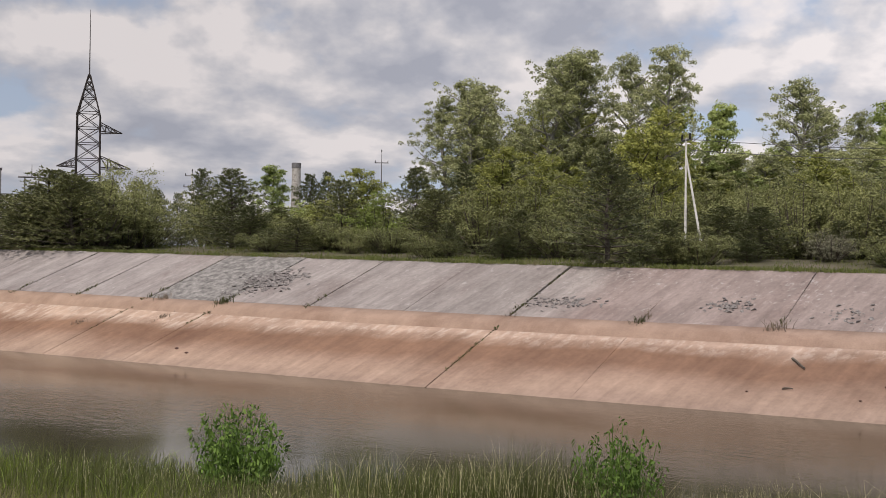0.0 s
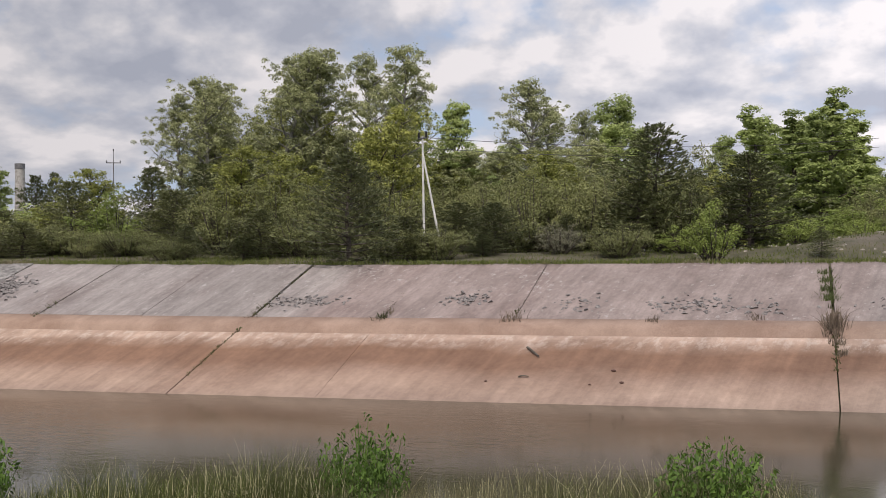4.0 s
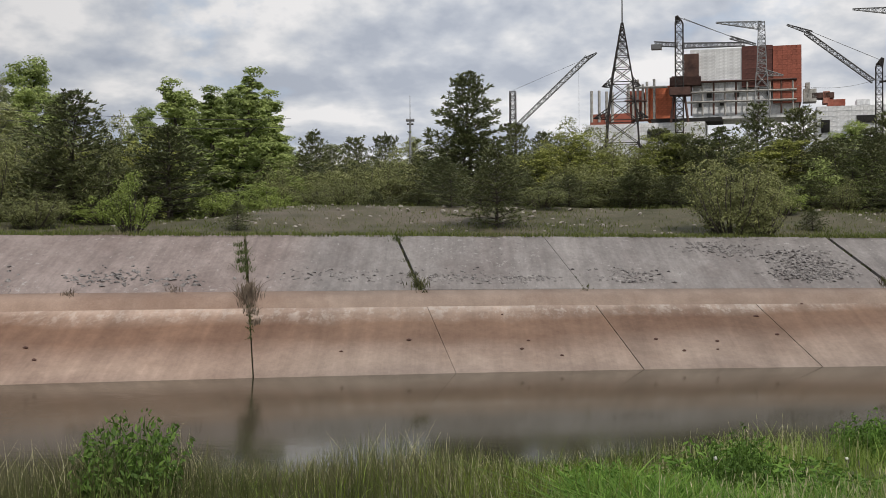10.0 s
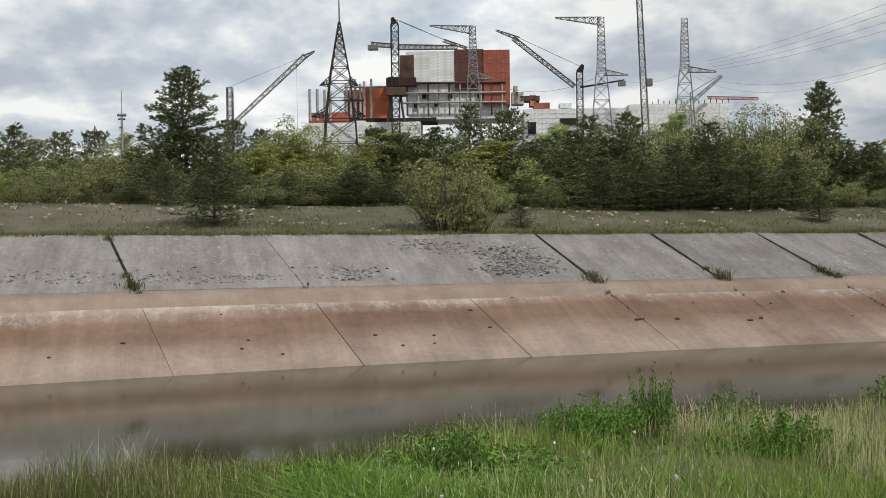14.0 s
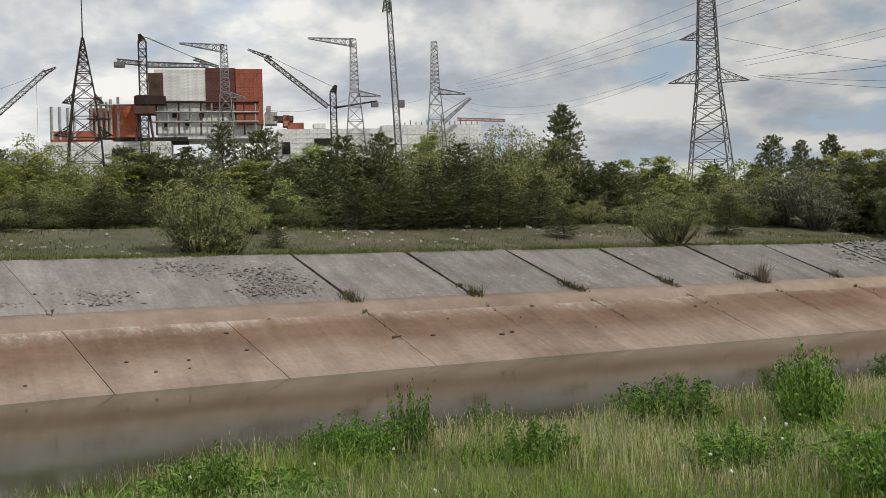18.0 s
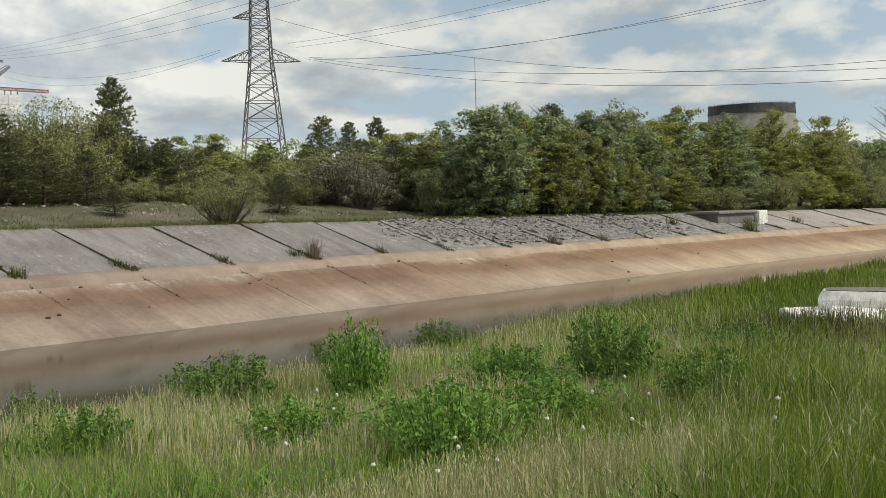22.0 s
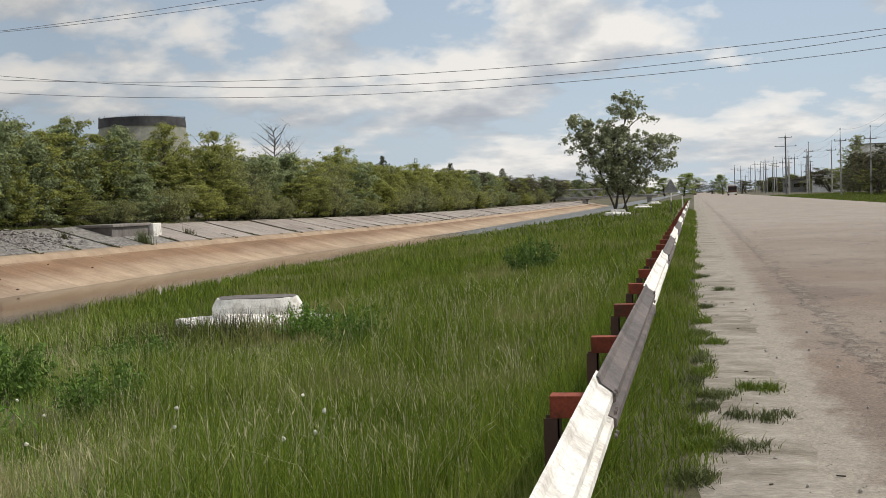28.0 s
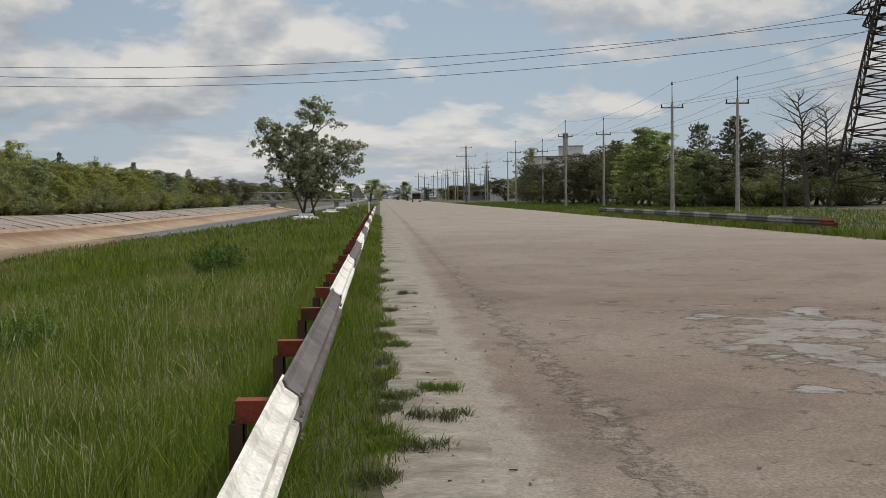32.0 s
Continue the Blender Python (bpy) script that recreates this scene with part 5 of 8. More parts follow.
    h = rng.uniform(0.08, 0.30, len(x)) * np.clip((y + 0.3) * 1.6, 0.22, 1)
    single("roadside_grass", blades(x, y, np.full(len(x), -0.02), h, 0.003 + 0.0005 * np.abs(x), rng, 0.6, G_LUSH, "roadside_grass"), None, "short grass strip between rail and road", "grass", kind="stuff")
    # far side of the road
    n = 45000
    x, y = 20 + rng.uniform(size=n) ** 1.4 * 240, -16.35 - rng.uniform(size=n) ** 1.3 * 22
    single("roadside_grass", blades(x, y, np.interp(y, (-30, -20, -17), (0.0, -0.06, -0.07)), rng.uniform(0.12, 0.3, n), 0.012 + 0.0006 * x, rng, 0.6, G_LUSH, "roadside_grass"), None, "green grass along the far side of the road", "grass", kind="stuff")
    # thicker grass round the far rail
    n = 14000
    x, y = rng.uniform(34, 100, n), rng.normal(-16.75, 0.35, n)
    single("roadside_grass", blades(x, y, np.full(n, -0.08), rng.uniform(0.2, 0.5, n), 0.035, rng, 0.5, G_LUSH, "roadside_grass"), None, "rank grass under the low guardrail", "grass", kind="stuff")
    # turf on the berm behind the slabs
    n = 130000
    wx = rng.uniform(-75, 95, n)
    u = rng.uniform(size=n) ** 1.3 * 15 - 0.15
    f = np.array([noise.noise((a * 0.22, b * 0.35, 13)) for a, b in zip(wx, u)])
    k = rng.uniform(size=n) < np.clip(0.75 - u * 0.05 + f * 1.1, 0.06, 1)
    wx, u = wx[k], u[k]
    pts = np.array([tuple(bank_pt(a, 11.2)) for a in wx])
    z = np.array([far_z(p[0], p[1] + b, b) for p, b in zip(pts, u)])
    n = 26000
    fx, fu = rng.uniform(-75, 95, n), rng.uniform(size=n) ** 1.6 * 1.6 - 0.25
    k = np.array([noise.noise((a * 0.5, b, 41)) for a, b in zip(fx, fu)]) > -0.15
    fx, fu = fx[k], fu[k]
    fp = np.array([tuple(bank_pt(a, 11.2)) for a in fx])
    single("berm_grass", blades(fp[:, 0], fp[:, 1] + fu, fp[:, 2] + 0.02, rng.uniform(0.08, 0.26, len(fu)), 0.03, rng, 0.7, G_BERM, "berm_grass"), None, "green grass fringe along the crest of the slabs", "grass", kind="stuff")
    single("berm_grass", blades(pts[:, 0], pts[:, 1] + u, z - 0.03, rng.uniform(0.06, 0.26, len(u)), rng.uniform(0.015, 0.04, len(u)), rng, 0.7, G_BERM, "berm_grass"), None, "sparse tussocky grass on the bank above the slabs", "grass", kind="stuff")


TUB = A(68.1, 20.0)
G_LUSH = leaf_mat("lush green grass", (0.066, 0.106, 0.012), (0.19, 0.26, 0.036), 0.38, dry=(0.24, 0.25, 0.09), dryness=0.1)
G_STALK = leaf_mat("dark dead stalks", (0.035, 0.04, 0.018), (0.11, 0.105, 0.055), 0.15)
G_OLIVE = leaf_mat("dull olive grass", (0.052, 0.068, 0.019), (0.14, 0.16, 0.054), 0.3, dry=(0.2, 0.185, 0.105), dryness=0.12)
G_BERM = leaf_mat("bank turf", (0.075, 0.1, 0.022), (0.19, 0.215, 0.066), 0.25, dry=(0.24, 0.21, 0.13), dryness=0.06)
build_meadow()


def weed_model(seed, leaf, h=0.65, w=0.95, stems=70, size=0.05):
    """A loose stand of upright leafy stalks."""
    rng = np.random.default_rng(seed)
    segs, cs, od = [], [], []
    for i in range(stems):
        az, r = rng.uniform(0, 6.283), w * 0.5 * math.sqrt(rng.uniform(0, 1))
        b = Vector((math.cos(az) * r * 0.7, math.sin(az) * r * 0.7, -0.03))
        hh = h * rng.uniform(0.4, 1.1) * (1 - 0.3 * (2 * r / w) ** 2)
        e = b + Vector((math.cos(az) * r * 0.5 + rng.normal() * 0.05, math.sin(az) * r * 0.5 + rng.normal() * 0.05, hh))
        segs.append((b, e, 0.006, 0.003))
        n = int(18 + 46 * hh)
        f = rng.uniform(0.12, 1.04, n) ** 0.8
        spread = 0.05 + 0.07 * (1 - f)
        a = rng.uniform(0, 6.283, n)
        o = np.stack([np.cos(a), np.sin(a), 0.25 + 0 * a], 1)
        cs.append(np.array(b) + np.outer(f, np.array(e - b)) + o * spread[:, None])
        od.append(o)
    c, o = np.concatenate(cs), np.concatenate(od)
    c[:, 2] = np.maximum(c[:, 2], 0.02)
    th = thing("weed_bush", "leafy green weed bush standing in the meadow", "weed", pose(0, 0, -500), "weed bushes")
    v, f = bars(segs, 0.006, 4)
    part("stalk", mesh_np("stalk", v, f, G_WEEDD), None, th)
    v, f = leaf_quads(c, size * 1.15, rng, 0.42, o)
    part("foliage", mesh_np("foliage", v, f, leaf), None, th)
    return th


WEEDS = [weed_model(301, G_WEED), weed_model(302, G_WEEDD), weed_model(303, G_WEED, 0.6, 1.1, 90), weed_model(304, G_WEEDD, 0.7, 0.9, 60, 0.045)]
# az, distance, height, width, model
for az, d, h, w, k in ((-52.5, 12.2, 0.85, 0.95, 1), (-33.8, 11.4, 0.85, 0.95, 3), (-16.2, 10.6, 0.78, 1.0, 1), (13.5, 10.2, 0.5, 1.2, 0), (13.6, 9.7, 0.6, 0.7, 3), (16.2, 9.6, 0.42, 1.3, 2), (20.9, 12.8, 0.6, 0.75, 2), (23.5, 13.2, 0.78, 0.6, 3), (7.0, 9.2, 0.42, 0.95, 0),
                       (19.9, 13.0, 0.5, 0.7, 2), (36.7, 15.0, 0.62, 1.25, 1), (43.3, 14.0, 0.95, 0.8, 0), (47.3, 20.6, 0.68, 0.95, 1), (48.5, 10.3, 0.5, 1.5, 2), (33.6, 16.6, 0.5, 1.05, 0), (42.7, 16.6, 0.7, 0.95, 3), (47.8, 9.0, 0.66, 0.95, 0), (56.0, 13.8, 0.8, 1.05, 1), (35.9, 15.4, 0.5, 1.2, 3),
                       (50.3, 13.6, 0.55, 0.85, 0), (82.0, 26.5, 0.85, 1.2, 1), (55.4, 14.9, 0.75, 0.7, 3), (47.2, 10.2, 0.42, 1.0, 2), (51.3, 13.2, 0.55, 1.05, 0), (70.6, 17.4, 0.5, 0.9, 0), (62.2, 16.2, 0.4, 1.1, 1), (30.0, 12.0, 0.45, 0.9, 0), (60.5, 11.5, 0.55, 0.9, 1), (73.0, 14.0, 0.6, 0.9, 3), (40.0, 11.0, 0.45, 0.9, 2), (53.0, 10.8, 0.5, 1.0, 0), (27.5, 14.2, 0.5, 0.8, 3)):
    x, y = A(az, d)
    copy_thing(WEEDS[k], Matrix.LocRotScale((x, y, float(verge_z(np.array([x]), np.array([y]))[0]) + 0.0), Euler((0, 0, az * 3.7)), (w * 0.98, w * 0.98, h * 1.05 / 0.62)))
for o in WEEDS:
    for q in (*o.children, o):
        bpy.data.objects.remove(q)


def dandelion_model():
    th = thing("dandelion", "white dandelion seed head on a thin stalk", "flower", pose(0, 0, -500), "dandelions")
    bar_part("stalk", [((0, 0, 0), (0.02, 0.01, 0.40), 0.004, 0.003)], 0.004, G_WEED, th, 4)
    bm = bmesh.new()
    bmesh.ops.create_icosphere(bm, subdivisions=2, radius=0.015, matrix=Matrix.Translation((0.02, 0.01, 0.42)))
    for v in bm.verts:
        v.co += (v.co - Vector((0.02, 0.01, 0.42))) * RNG.uniform(-0.25, 0.2)
    part("seed_head", bm, G_PUFF, th)
    return th


dm = dandelion_model()
rr = random.Random(9)
for i in range(30):
    az, d = rr.uniform(6, 78), rr.uniform(6.4, 11)
    x, y = A(az, d)
    if 1 < y < sy(x):
        copy_thing(dm, Matrix.LocRotScale((x, y, float(verge_z(np.array([x]), np.array([y]))[0])), Euler((rr.uniform(-.2, .2), rr.uniform(-.2, .2), rr.uniform(0, 6))), (1, 1, rr.uniform(0.8, 1.25))))
for q in (*dm.children, dm):
    bpy.data.objects.remove(q)

# ---- plants in the bank's joints ----
L_JOINT = leaf_mat("joint weeds", (0.045, 0.05, 0.022), (0.12, 0.125, 0.055), 0.15)
L_SPROUT = leaf_mat("fresh joint weeds", (0.05, 0.07, 0.024), (0.14, 0.17, 0.066), 0.25)
L_DEAD = leaf_mat("dead brown stalks", (0.13, 0.1, 0.08), (0.26, 0.21, 0.165), 0.15)


def joint_weeds():
    rng = np.random.default_rng(8)
    x, y, z, h, s_all = [], [], [], [], []
    for a, ua, la in JOINTS:
        if a < -75 or a > 220 or ua < 0.03:
            continue
        n = int((420 if ua > 0.12 else 260 if ua > 0.08 else 110) * rng.uniform(0.8, 1.2))
        s = 5.5 + 5.6 * rng.uniform(size=n) ** (1.2 if a < 0 else 1.6)
        for q in s:
            if noise.noise((a, q * 1.3, 4)) < -0.12:
                continue
            p = bank_pt(a + rng.normal() * (0.05 + 0.08 * (q < 7.2)), q, 0.0)
            x.append(p.x), y.append(p.y), z.append(p.z - 0.05)
            h.append(rng.uniform(0.06, 0.2) * (1.5 if q < 7.0 else 0.8))
    for a, s0, s1, n in ((-28.08, 1.2, 5.6, 160), (-22.4, 5.6, 8.3, 120), (-17.15, 5.5, 7.4, 60), (-33.4, 5.5, 6.3, 40), (-6.15, 2.4, 5.6, 240), (-44.5, 3.4, 5.4, 60), (-50.2, 2.5, 5.5, 60), (5.7, 5.5, 7.2, 60), (16.75, 3.0, 5.6, 60), (21.98, 3.0, 5.2, 40), (27.0, 2.8, 5.4, 60), (31.9, 1.8, 5.4, 60), (36.9, 2.4, 5.4, 60), (41.7, 3.2, 5.4, 50)):
        for q in rng.uniform(s0, s1, n):
            p = bank_pt(a + rng.normal() * 0.05, q, 0.0)
            x.append(p.x), y.append(p.y), z.append(p.z - 0.05)
            h.append(rng.uniform(0.05, 0.15))
    x, y, z, h = map(np.array, (x, y, z, h))
    single("joint_grass", blades(x, y, z, h, 0.06, rng, 0.7, L_JOINT, "joint_grass"), None, "dull green grass growing in the slab joints", "grass", kind="stuff")


joint_weeds()


def tuft(x, s, h, w, n, material, label, seed):
    rng = np.random.default_rng(seed)
    p = bank_pt(x, s - 0.5, 0.02)
    k = rng.normal(size=(n, 2)) * w * 0.3
    me = blades(k[:, 0], k[:, 1], np.full(n, -0.08) + k[:, 1] * 0.35, rng.uniform(0.25, 1.0, n) * h, 0.026, rng, 0.5, material, "tuft")
    single("weed_tuft", me, None, label, "weed", "bank weeds", m=Matrix.Translation(p))


for i, (x, s, h, w, n, dead) in enumerate(((-6.15, 5.7, 0.95, 0.55, 240, 1), (-6.1, 6.4, 0.6, 0.5, 120, 1), (-6.25, 8.2, 0.45, 0.5, 160, 2), (-6.3, 9.0, 0.45, 0.45, 150, 2), (-6.3, 9.8, 0.45, 0.45, 150, 2), (-6.35, 10.6, 0.4, 0.4, 120, 2), (-6.1, 4.8, 0.4, 0.4, 100, 1), (-6.0, 4.0, 0.35, 0.3, 80, 1),
                                          (-0.12, 6.6, 0.6, 0.5, 170, 0), (-0.15, 7.6, 0.4, 0.35, 110, 0), (-0.2, 9.0, 0.3, 0.3, 70, 0), (-0.2, 11.2, 0.45, 0.4, 110, 2), (16.7, 6.4, 0.55, 0.7, 190, 1), (16.9, 6.9, 0.4, 0.5, 100, 1), (21.98, 6.3, 0.75, 0.6, 120, 0), (27.1, 6.3, 0.4, 0.6, 150, 0), (26.8, 6.9, 0.35, 0.5, 90, 0), (31.9, 6.6, 0.5, 0.5, 120, 0), (36.9, 6.3, 1.3, 0.5, 210, 1), (36.2, 6.9, 0.5, 0.6, 140, 0), (41.7, 6.7, 0.6, 0.5, 120, 1),
                                          (55.8, 6.4, 1.0, 0.6, 130, 1), (60.9, 6.4, 0.7, 0.6, 120, 1), (-17.2, 6.2, 0.6, 0.6, 110, 1), (-22.4, 6.3, 0.45, 0.5, 90, 0), (-22.3, 6.8, 0.35, 0.4, 60, 1), (-28.05, 6.4, 0.3, 0.5, 90, 1), (-44.5, 6.2, 0.6, 0.7, 140, 0), (-49.0, 6.3, 0.5, 0.6, 100, 1), (-12.1, 6.2, 0.4, 0.4, 80, 1), (-8.7, 6.5, 0.4, 0.4, 60, 1), (-46.8, 4.6, 0.3, 0.6, 80, 1), (-51.8, 3.6, 0.3, 0.6, 70, 1), (80.5, 6.8, 1.5, 1.0, 240, 2), (90, 8.0, 0.9, 0.8, 140, 0), (73.3, 9.0, 0.9, 0.7, 120, 0))):
    tuft(x, s, h, w, n, (L_JOINT, L_DEAD, L_SPROUT)[dead], ("dull green weed tuft in a slab joint", "dead brown weed tuft on the bank ledge", "fresh green weed tuft in a slab joint")[dead], 400 + i)


# ---- broken concrete on the slabs, driftwood ----
def rubble():
    rng = np.random.default_rng(17)
    bm_v, bm_f = [], []
    cube = np.array([(-1, -1, -1), (1, -1, -1), (1, 1, -1), (-1, 1, -1), (-0.8, -0.8, 1), (0.8, -0.7, 1), (0.7, 0.8, 1), (-0.8, 0.7, 1)], float)
    quads = np.array(((0, 3, 2, 1), (4, 5, 6, 7), (0, 1, 5, 4), (1, 2, 6, 5), (2, 3, 7, 6), (3, 0, 4, 7)))
    spots = ((1.8, 6.9, 2.4, 0.7, 180), (-11.0, 7.1, 1.6, 0.8, 110), (8.0, 7.0, 1.4, 0.8, 110), (14.6, 8.2, 1.3, 1.6, 420), (12.2, 9.9, 1.3, 1.0, 200), (14.4, 7.2, 1.5, 0.6, 240), (-19.5, 7.6, 0.8, 0.6, 90), (-26.5, 7.3, 1.4, 0.6, 120), (-15.0, 7.2, 1.4, 0.9, 50), (49, 9.4, 3.0, 2.2, 500), (54, 8.8, 3.5, 2.6, 900), (60, 9, 3.5, 2.4, 900), (67, 9.2, 4.5, 2.2, 800), (-44, 8.2, 1.7, 1.4, 350), (4.0, 6.8, 1.2, 0.3, 120), (-3.0, 7.2, 2.0, 0.8, 80), (-8.5, 6.8, 1.4, 0.8, 40))
    for x0, s0, wx, ws, n in spots:
        for i in range(int(n * 1.1)):
            xr = x0 + rng.normal() * wx * 0.5
            if x0 > 46 and min(abs(xr - j[0]) for j in JOINTS) < 0.45:
                continue
            p = bank_pt(xr, float(np.clip(s0 + rng.normal() * ws * 0.5, 6.4, 11)), 0.06)
            sz = (0.03 if x0 > 46 else 0.02 if x0 < -40 else 0.014) * rng.uniform(1, 4.2) ** 1.1 * np.array([1.5, 1.2, 0.4])
            r = np.array(Euler((rng.normal() * 0.3 + 0.35, rng.normal() * 0.3, rng.uniform(0, 6.28))).to_matrix())
            bm_f.append(quads + 8 * len(bm_v))
            bm_v.append((cube * sz) @ r.T + np.array(p))
    me = mesh_np("rubble", np.concatenate(bm_v), np.concatenate(bm_f), mat("broken dark concrete", (0.12, 0.11, 0.108), (0.30, 0.28, 0.27), 9, fine=20, bump=0.3))
    single("rubble", me, None, "flaked chips of broken concrete on the slabs", "rubble", kind="stuff")


rubble()


def stick(x, s, ang, ln, r, seed, name="driftwood", label="dark piece of driftwood lying on the bank"):
    rr = random.Random(seed)
    p = bank_pt(x, s, 0.04)
    d = Vector((math.cos(ang), math.sin(ang), math.sin(ang) * 0.37))
    pts = [Vector((0, 0, 0)) + d * ln * k + Vector((0, 0, rr.uniform(-0.01, 0.03))) for k in (0, 0.35, 0.7, 1)]
    v, f = bars(path_tube(pts, r, r * 0.6), r, 6)
    single(name, mesh_np(name, v, f, M_BARK, True), None, label, "driftwood", m=Matrix.Translation(p))


for i, (x, s, a, l, r) in enumerate(((-16.1, 3.6, -0.7, 0.9, 0.045), (-15.9, 1.6, 0.1, 0.35, 0.03), (16.4, 2.3, 0.4, 0.45, 0.04))):
    stick(x, s, a, l, r, i)
rr = random.Random(6)
for i in range(36):
    x, s = rr.uniform(-50, 70) if i < 22 else rr.uniform(2, 26), rr.uniform(0.6, 4.6)
    p = bank_pt(x, s, 0.02)
    bm = bmesh.new()
    bmesh.ops.create_icosphere(bm, subdivisions=1, radius=rr.uniform(0.04, 0.10))
    for v in bm.verts:
        v.co = Vector((v.co.x * rr.uniform(0.9, 1.6), v.co.y, v.co.z * 0.6)) * rr.uniform(0.85, 1.15)
    single("stone", bm, M_BROWN, "small dark stone on the stained bank", "stone", "bank stones", m=Matrix.Translation(p))


# ---- outlet block in the far bank ----
def outlet():
    x, y = A(62.35, 93.0)
    th = thing("outlet_block", "dark concrete outlet block with a white end in the bank", "outlet", pose(x, y, 0, 0, 0, -3))
    z0, z1 = -1.0, 0.68
    part("body", box(bmesh.new(), -3.3, 0, z0 - 0.6, 2.2, 4.0, z1 - 0.2, 0.08), M_SLABD, th)
    part("cap", box(bmesh.new(), -3.45, -0.2, z1 - 0.22, 2.3, 4.1, z1, 0.05), M_SLAB, th)
    part("apron", box(bmesh.new(), -3.4, -1.6, z0 - 0.9, 3.4, 0.1, z0 - 0.2, 0.05), M_CONC, th)
    part("side_face", box(bmesh.new(), 2.2, -0.4, z0 - 0.4, 3.5, 3.8, z1 - 0.06, 0.06), M_WHITE, th, "white end block")


outlet()

# pale clods on the bare berm
def clods():
    rng = np.random.default_rng(23)
    cube = np.array([(-1, -1, -1), (1, -1, -1), (1, 1, -1), (-1, 1, -1), (-0.7, -0.7, 1), (0.7, -0.6, 1), (0.6, 0.7, 1), (-0.7, 0.6, 1)], float)
    quads = np.array(((0, 3, 2, 1), (4, 5, 6, 7), (0, 1, 5, 4), (1, 2, 6, 5), (2, 3, 7, 6), (3, 0, 4, 7)))
    v, f = [], []
    for i in range(1100):
        x, u = rng.uniform(-14, 62), rng.uniform(2.5, 12)
        if noise.noise((x * 0.25, u * 0.6, 31)) < 0.05:
            continue
        p = bank_pt(x, 11.2)
        q = np.array((p.x, p.y + u, far_z(p.x, p.y + u, u)))
        r = np.array(Euler((rng.normal() * 0.3, rng.normal() * 0.3, rng.uniform(0, 6.28))).to_matrix())
        f.append(quads + 8 * len(v))
        v.append((cube * rng.uniform(0.02, 0.1) * np.array([1.4, 1, 0.5])) @ r.T + q)
    single("earth_clods", mesh_np("earth_clods", np.concatenate(v), np.concatenate(f), mat("pale dry clods", (0.24, 0.21, 0.18), (0.42, 0.39, 0.35), 5, fine=20, bump=0.4)), None, "pale dry clods scattered on the bare berm", "clods", kind="stuff")


clods()

# ---- pylons, masts and poles ----
def lattice(p0, p1, w0, w1, n, r, up=None):
    """A four-legged box truss from p0 to p1, as leg segments and brace segments."""
    p0, p1 = Vector(p0), Vector(p1)
    d = (p1 - p0).normalized()
    u = (up or (Vector((0, 0, 1)) if abs(d.z) < 0.9 else Vector((1, 0, 0)))).cross(d).normalized()
    w = d.cross(u)
    rings = []
    for i in range(n + 1):
        k = i / n
        c, h = p0.lerp(p1, k), (w0 + (w1 - w0) * k) / 2
        rings.append([c + u * h * a + w * h * b for a, b in ((-1, -1), (1, -1), (1, 1), (-1, 1))])
    legs = [[(rings[0][j], rings[n][j], r, r)] for j in range(4)]
    br = []
    for i in range(n):
        for j in range(4):
            m = (j + 1) % 4
            br.append((rings[i][j], rings[i + 1][m], r * 0.6, r * 0.6))
            if i % 2 == 0 or n < 6:
                br.append((rings[i][m], rings[i + 1][j], r * 0.6, r * 0.6))
            br.append((rings[i + 1][j], rings[i + 1][m], r * 0.6, r * 0.6))
    return legs, br


def truss(name, parent, p0, p1, w0, w1, n, r, material, up=None, label=""):
    legs, br = lattice(p0, p1, w0, w1, n, r, up)
    return bar_part(name, [s for g in legs for s in g] + br, r, material, parent, 4, label)


def pylon(name, label, x, y, z0, prof, arms, r, material, turn=0.0, spire=0.0, step=1.0):
    """A lattice pylon: prof (height, half width) from the ground up; arms (height, reach, side angle)."""
    th = thing(name, label, "pylon", pose(x, y, z0, 0, 0, turn))
    cors = ((-1, -1), (1, -1), (1, 1), (-1, 1))
    for a, b in cors:
        segs = [((a * w0, b * w0, h0), (a * w1, b * w1, h1), r, r) for (h0, w0), (h1, w1) in zip(prof, prof[1:])]
        bar_part("leg", segs, r, material, th)
    br, h = [], prof[0][0]
    top = prof[-1][0]
    ph, pw = zip(*prof)
    while h < top - 0.3:
        w = float(np.interp(h, ph, pw))
        h2 = min(top, h + max(1.1, 1.75 * w * step))
        w2 = float(np.interp(h2, ph, pw))
        for j in range(4):
            (a, b), (c, d) = cors[j], cors[(j + 1) % 4]
            br.append(((a * w, b * w, h), (c * w2, d * w2, h2), r * 0.55, r * 0.55))
            br.append(((c * w, d * w, h), (a * w2, b * w2, h2), r * 0.55, r * 0.55))
            br.append(((a * w2, b * w2, h2), (c * w2, d * w2, h2), r * 0.55, r * 0.55))
        h = h2
    bar_part("bracing", br, r, material, th)
    for h, reach, s in arms:
        w = float(np.interp(h, ph, pw))
        rise = max(1.2, reach * 0.28)
        tip = Vector((s * reach, 0, h))
        segs = []
        for b in (-1, 1):
            lo, hi = Vector((s * w, b * w, h)), Vector((s * w, b * w, h + rise))
            segs += [(lo, tip, r * 0.8, r * 0.6), (hi, tip, r * 0.7, r * 0.5)]
            for k in (0.25, 0.5, 0.75):
                segs.append((lo.lerp(tip, k), hi.lerp(tip, k), r * 0.4, r * 0.4))
                segs.append((lo.lerp(tip, k), hi.lerp(tip, k - 0.25), r * 0.4, r * 0.4))
        bar_part("crossarm", segs, r, material, th)
    if spire:
        bar_part("spire", [((0, 0, top), (0, 0, top + spire), r * 0.9, r * 0.35)], r, material, th)
    return th


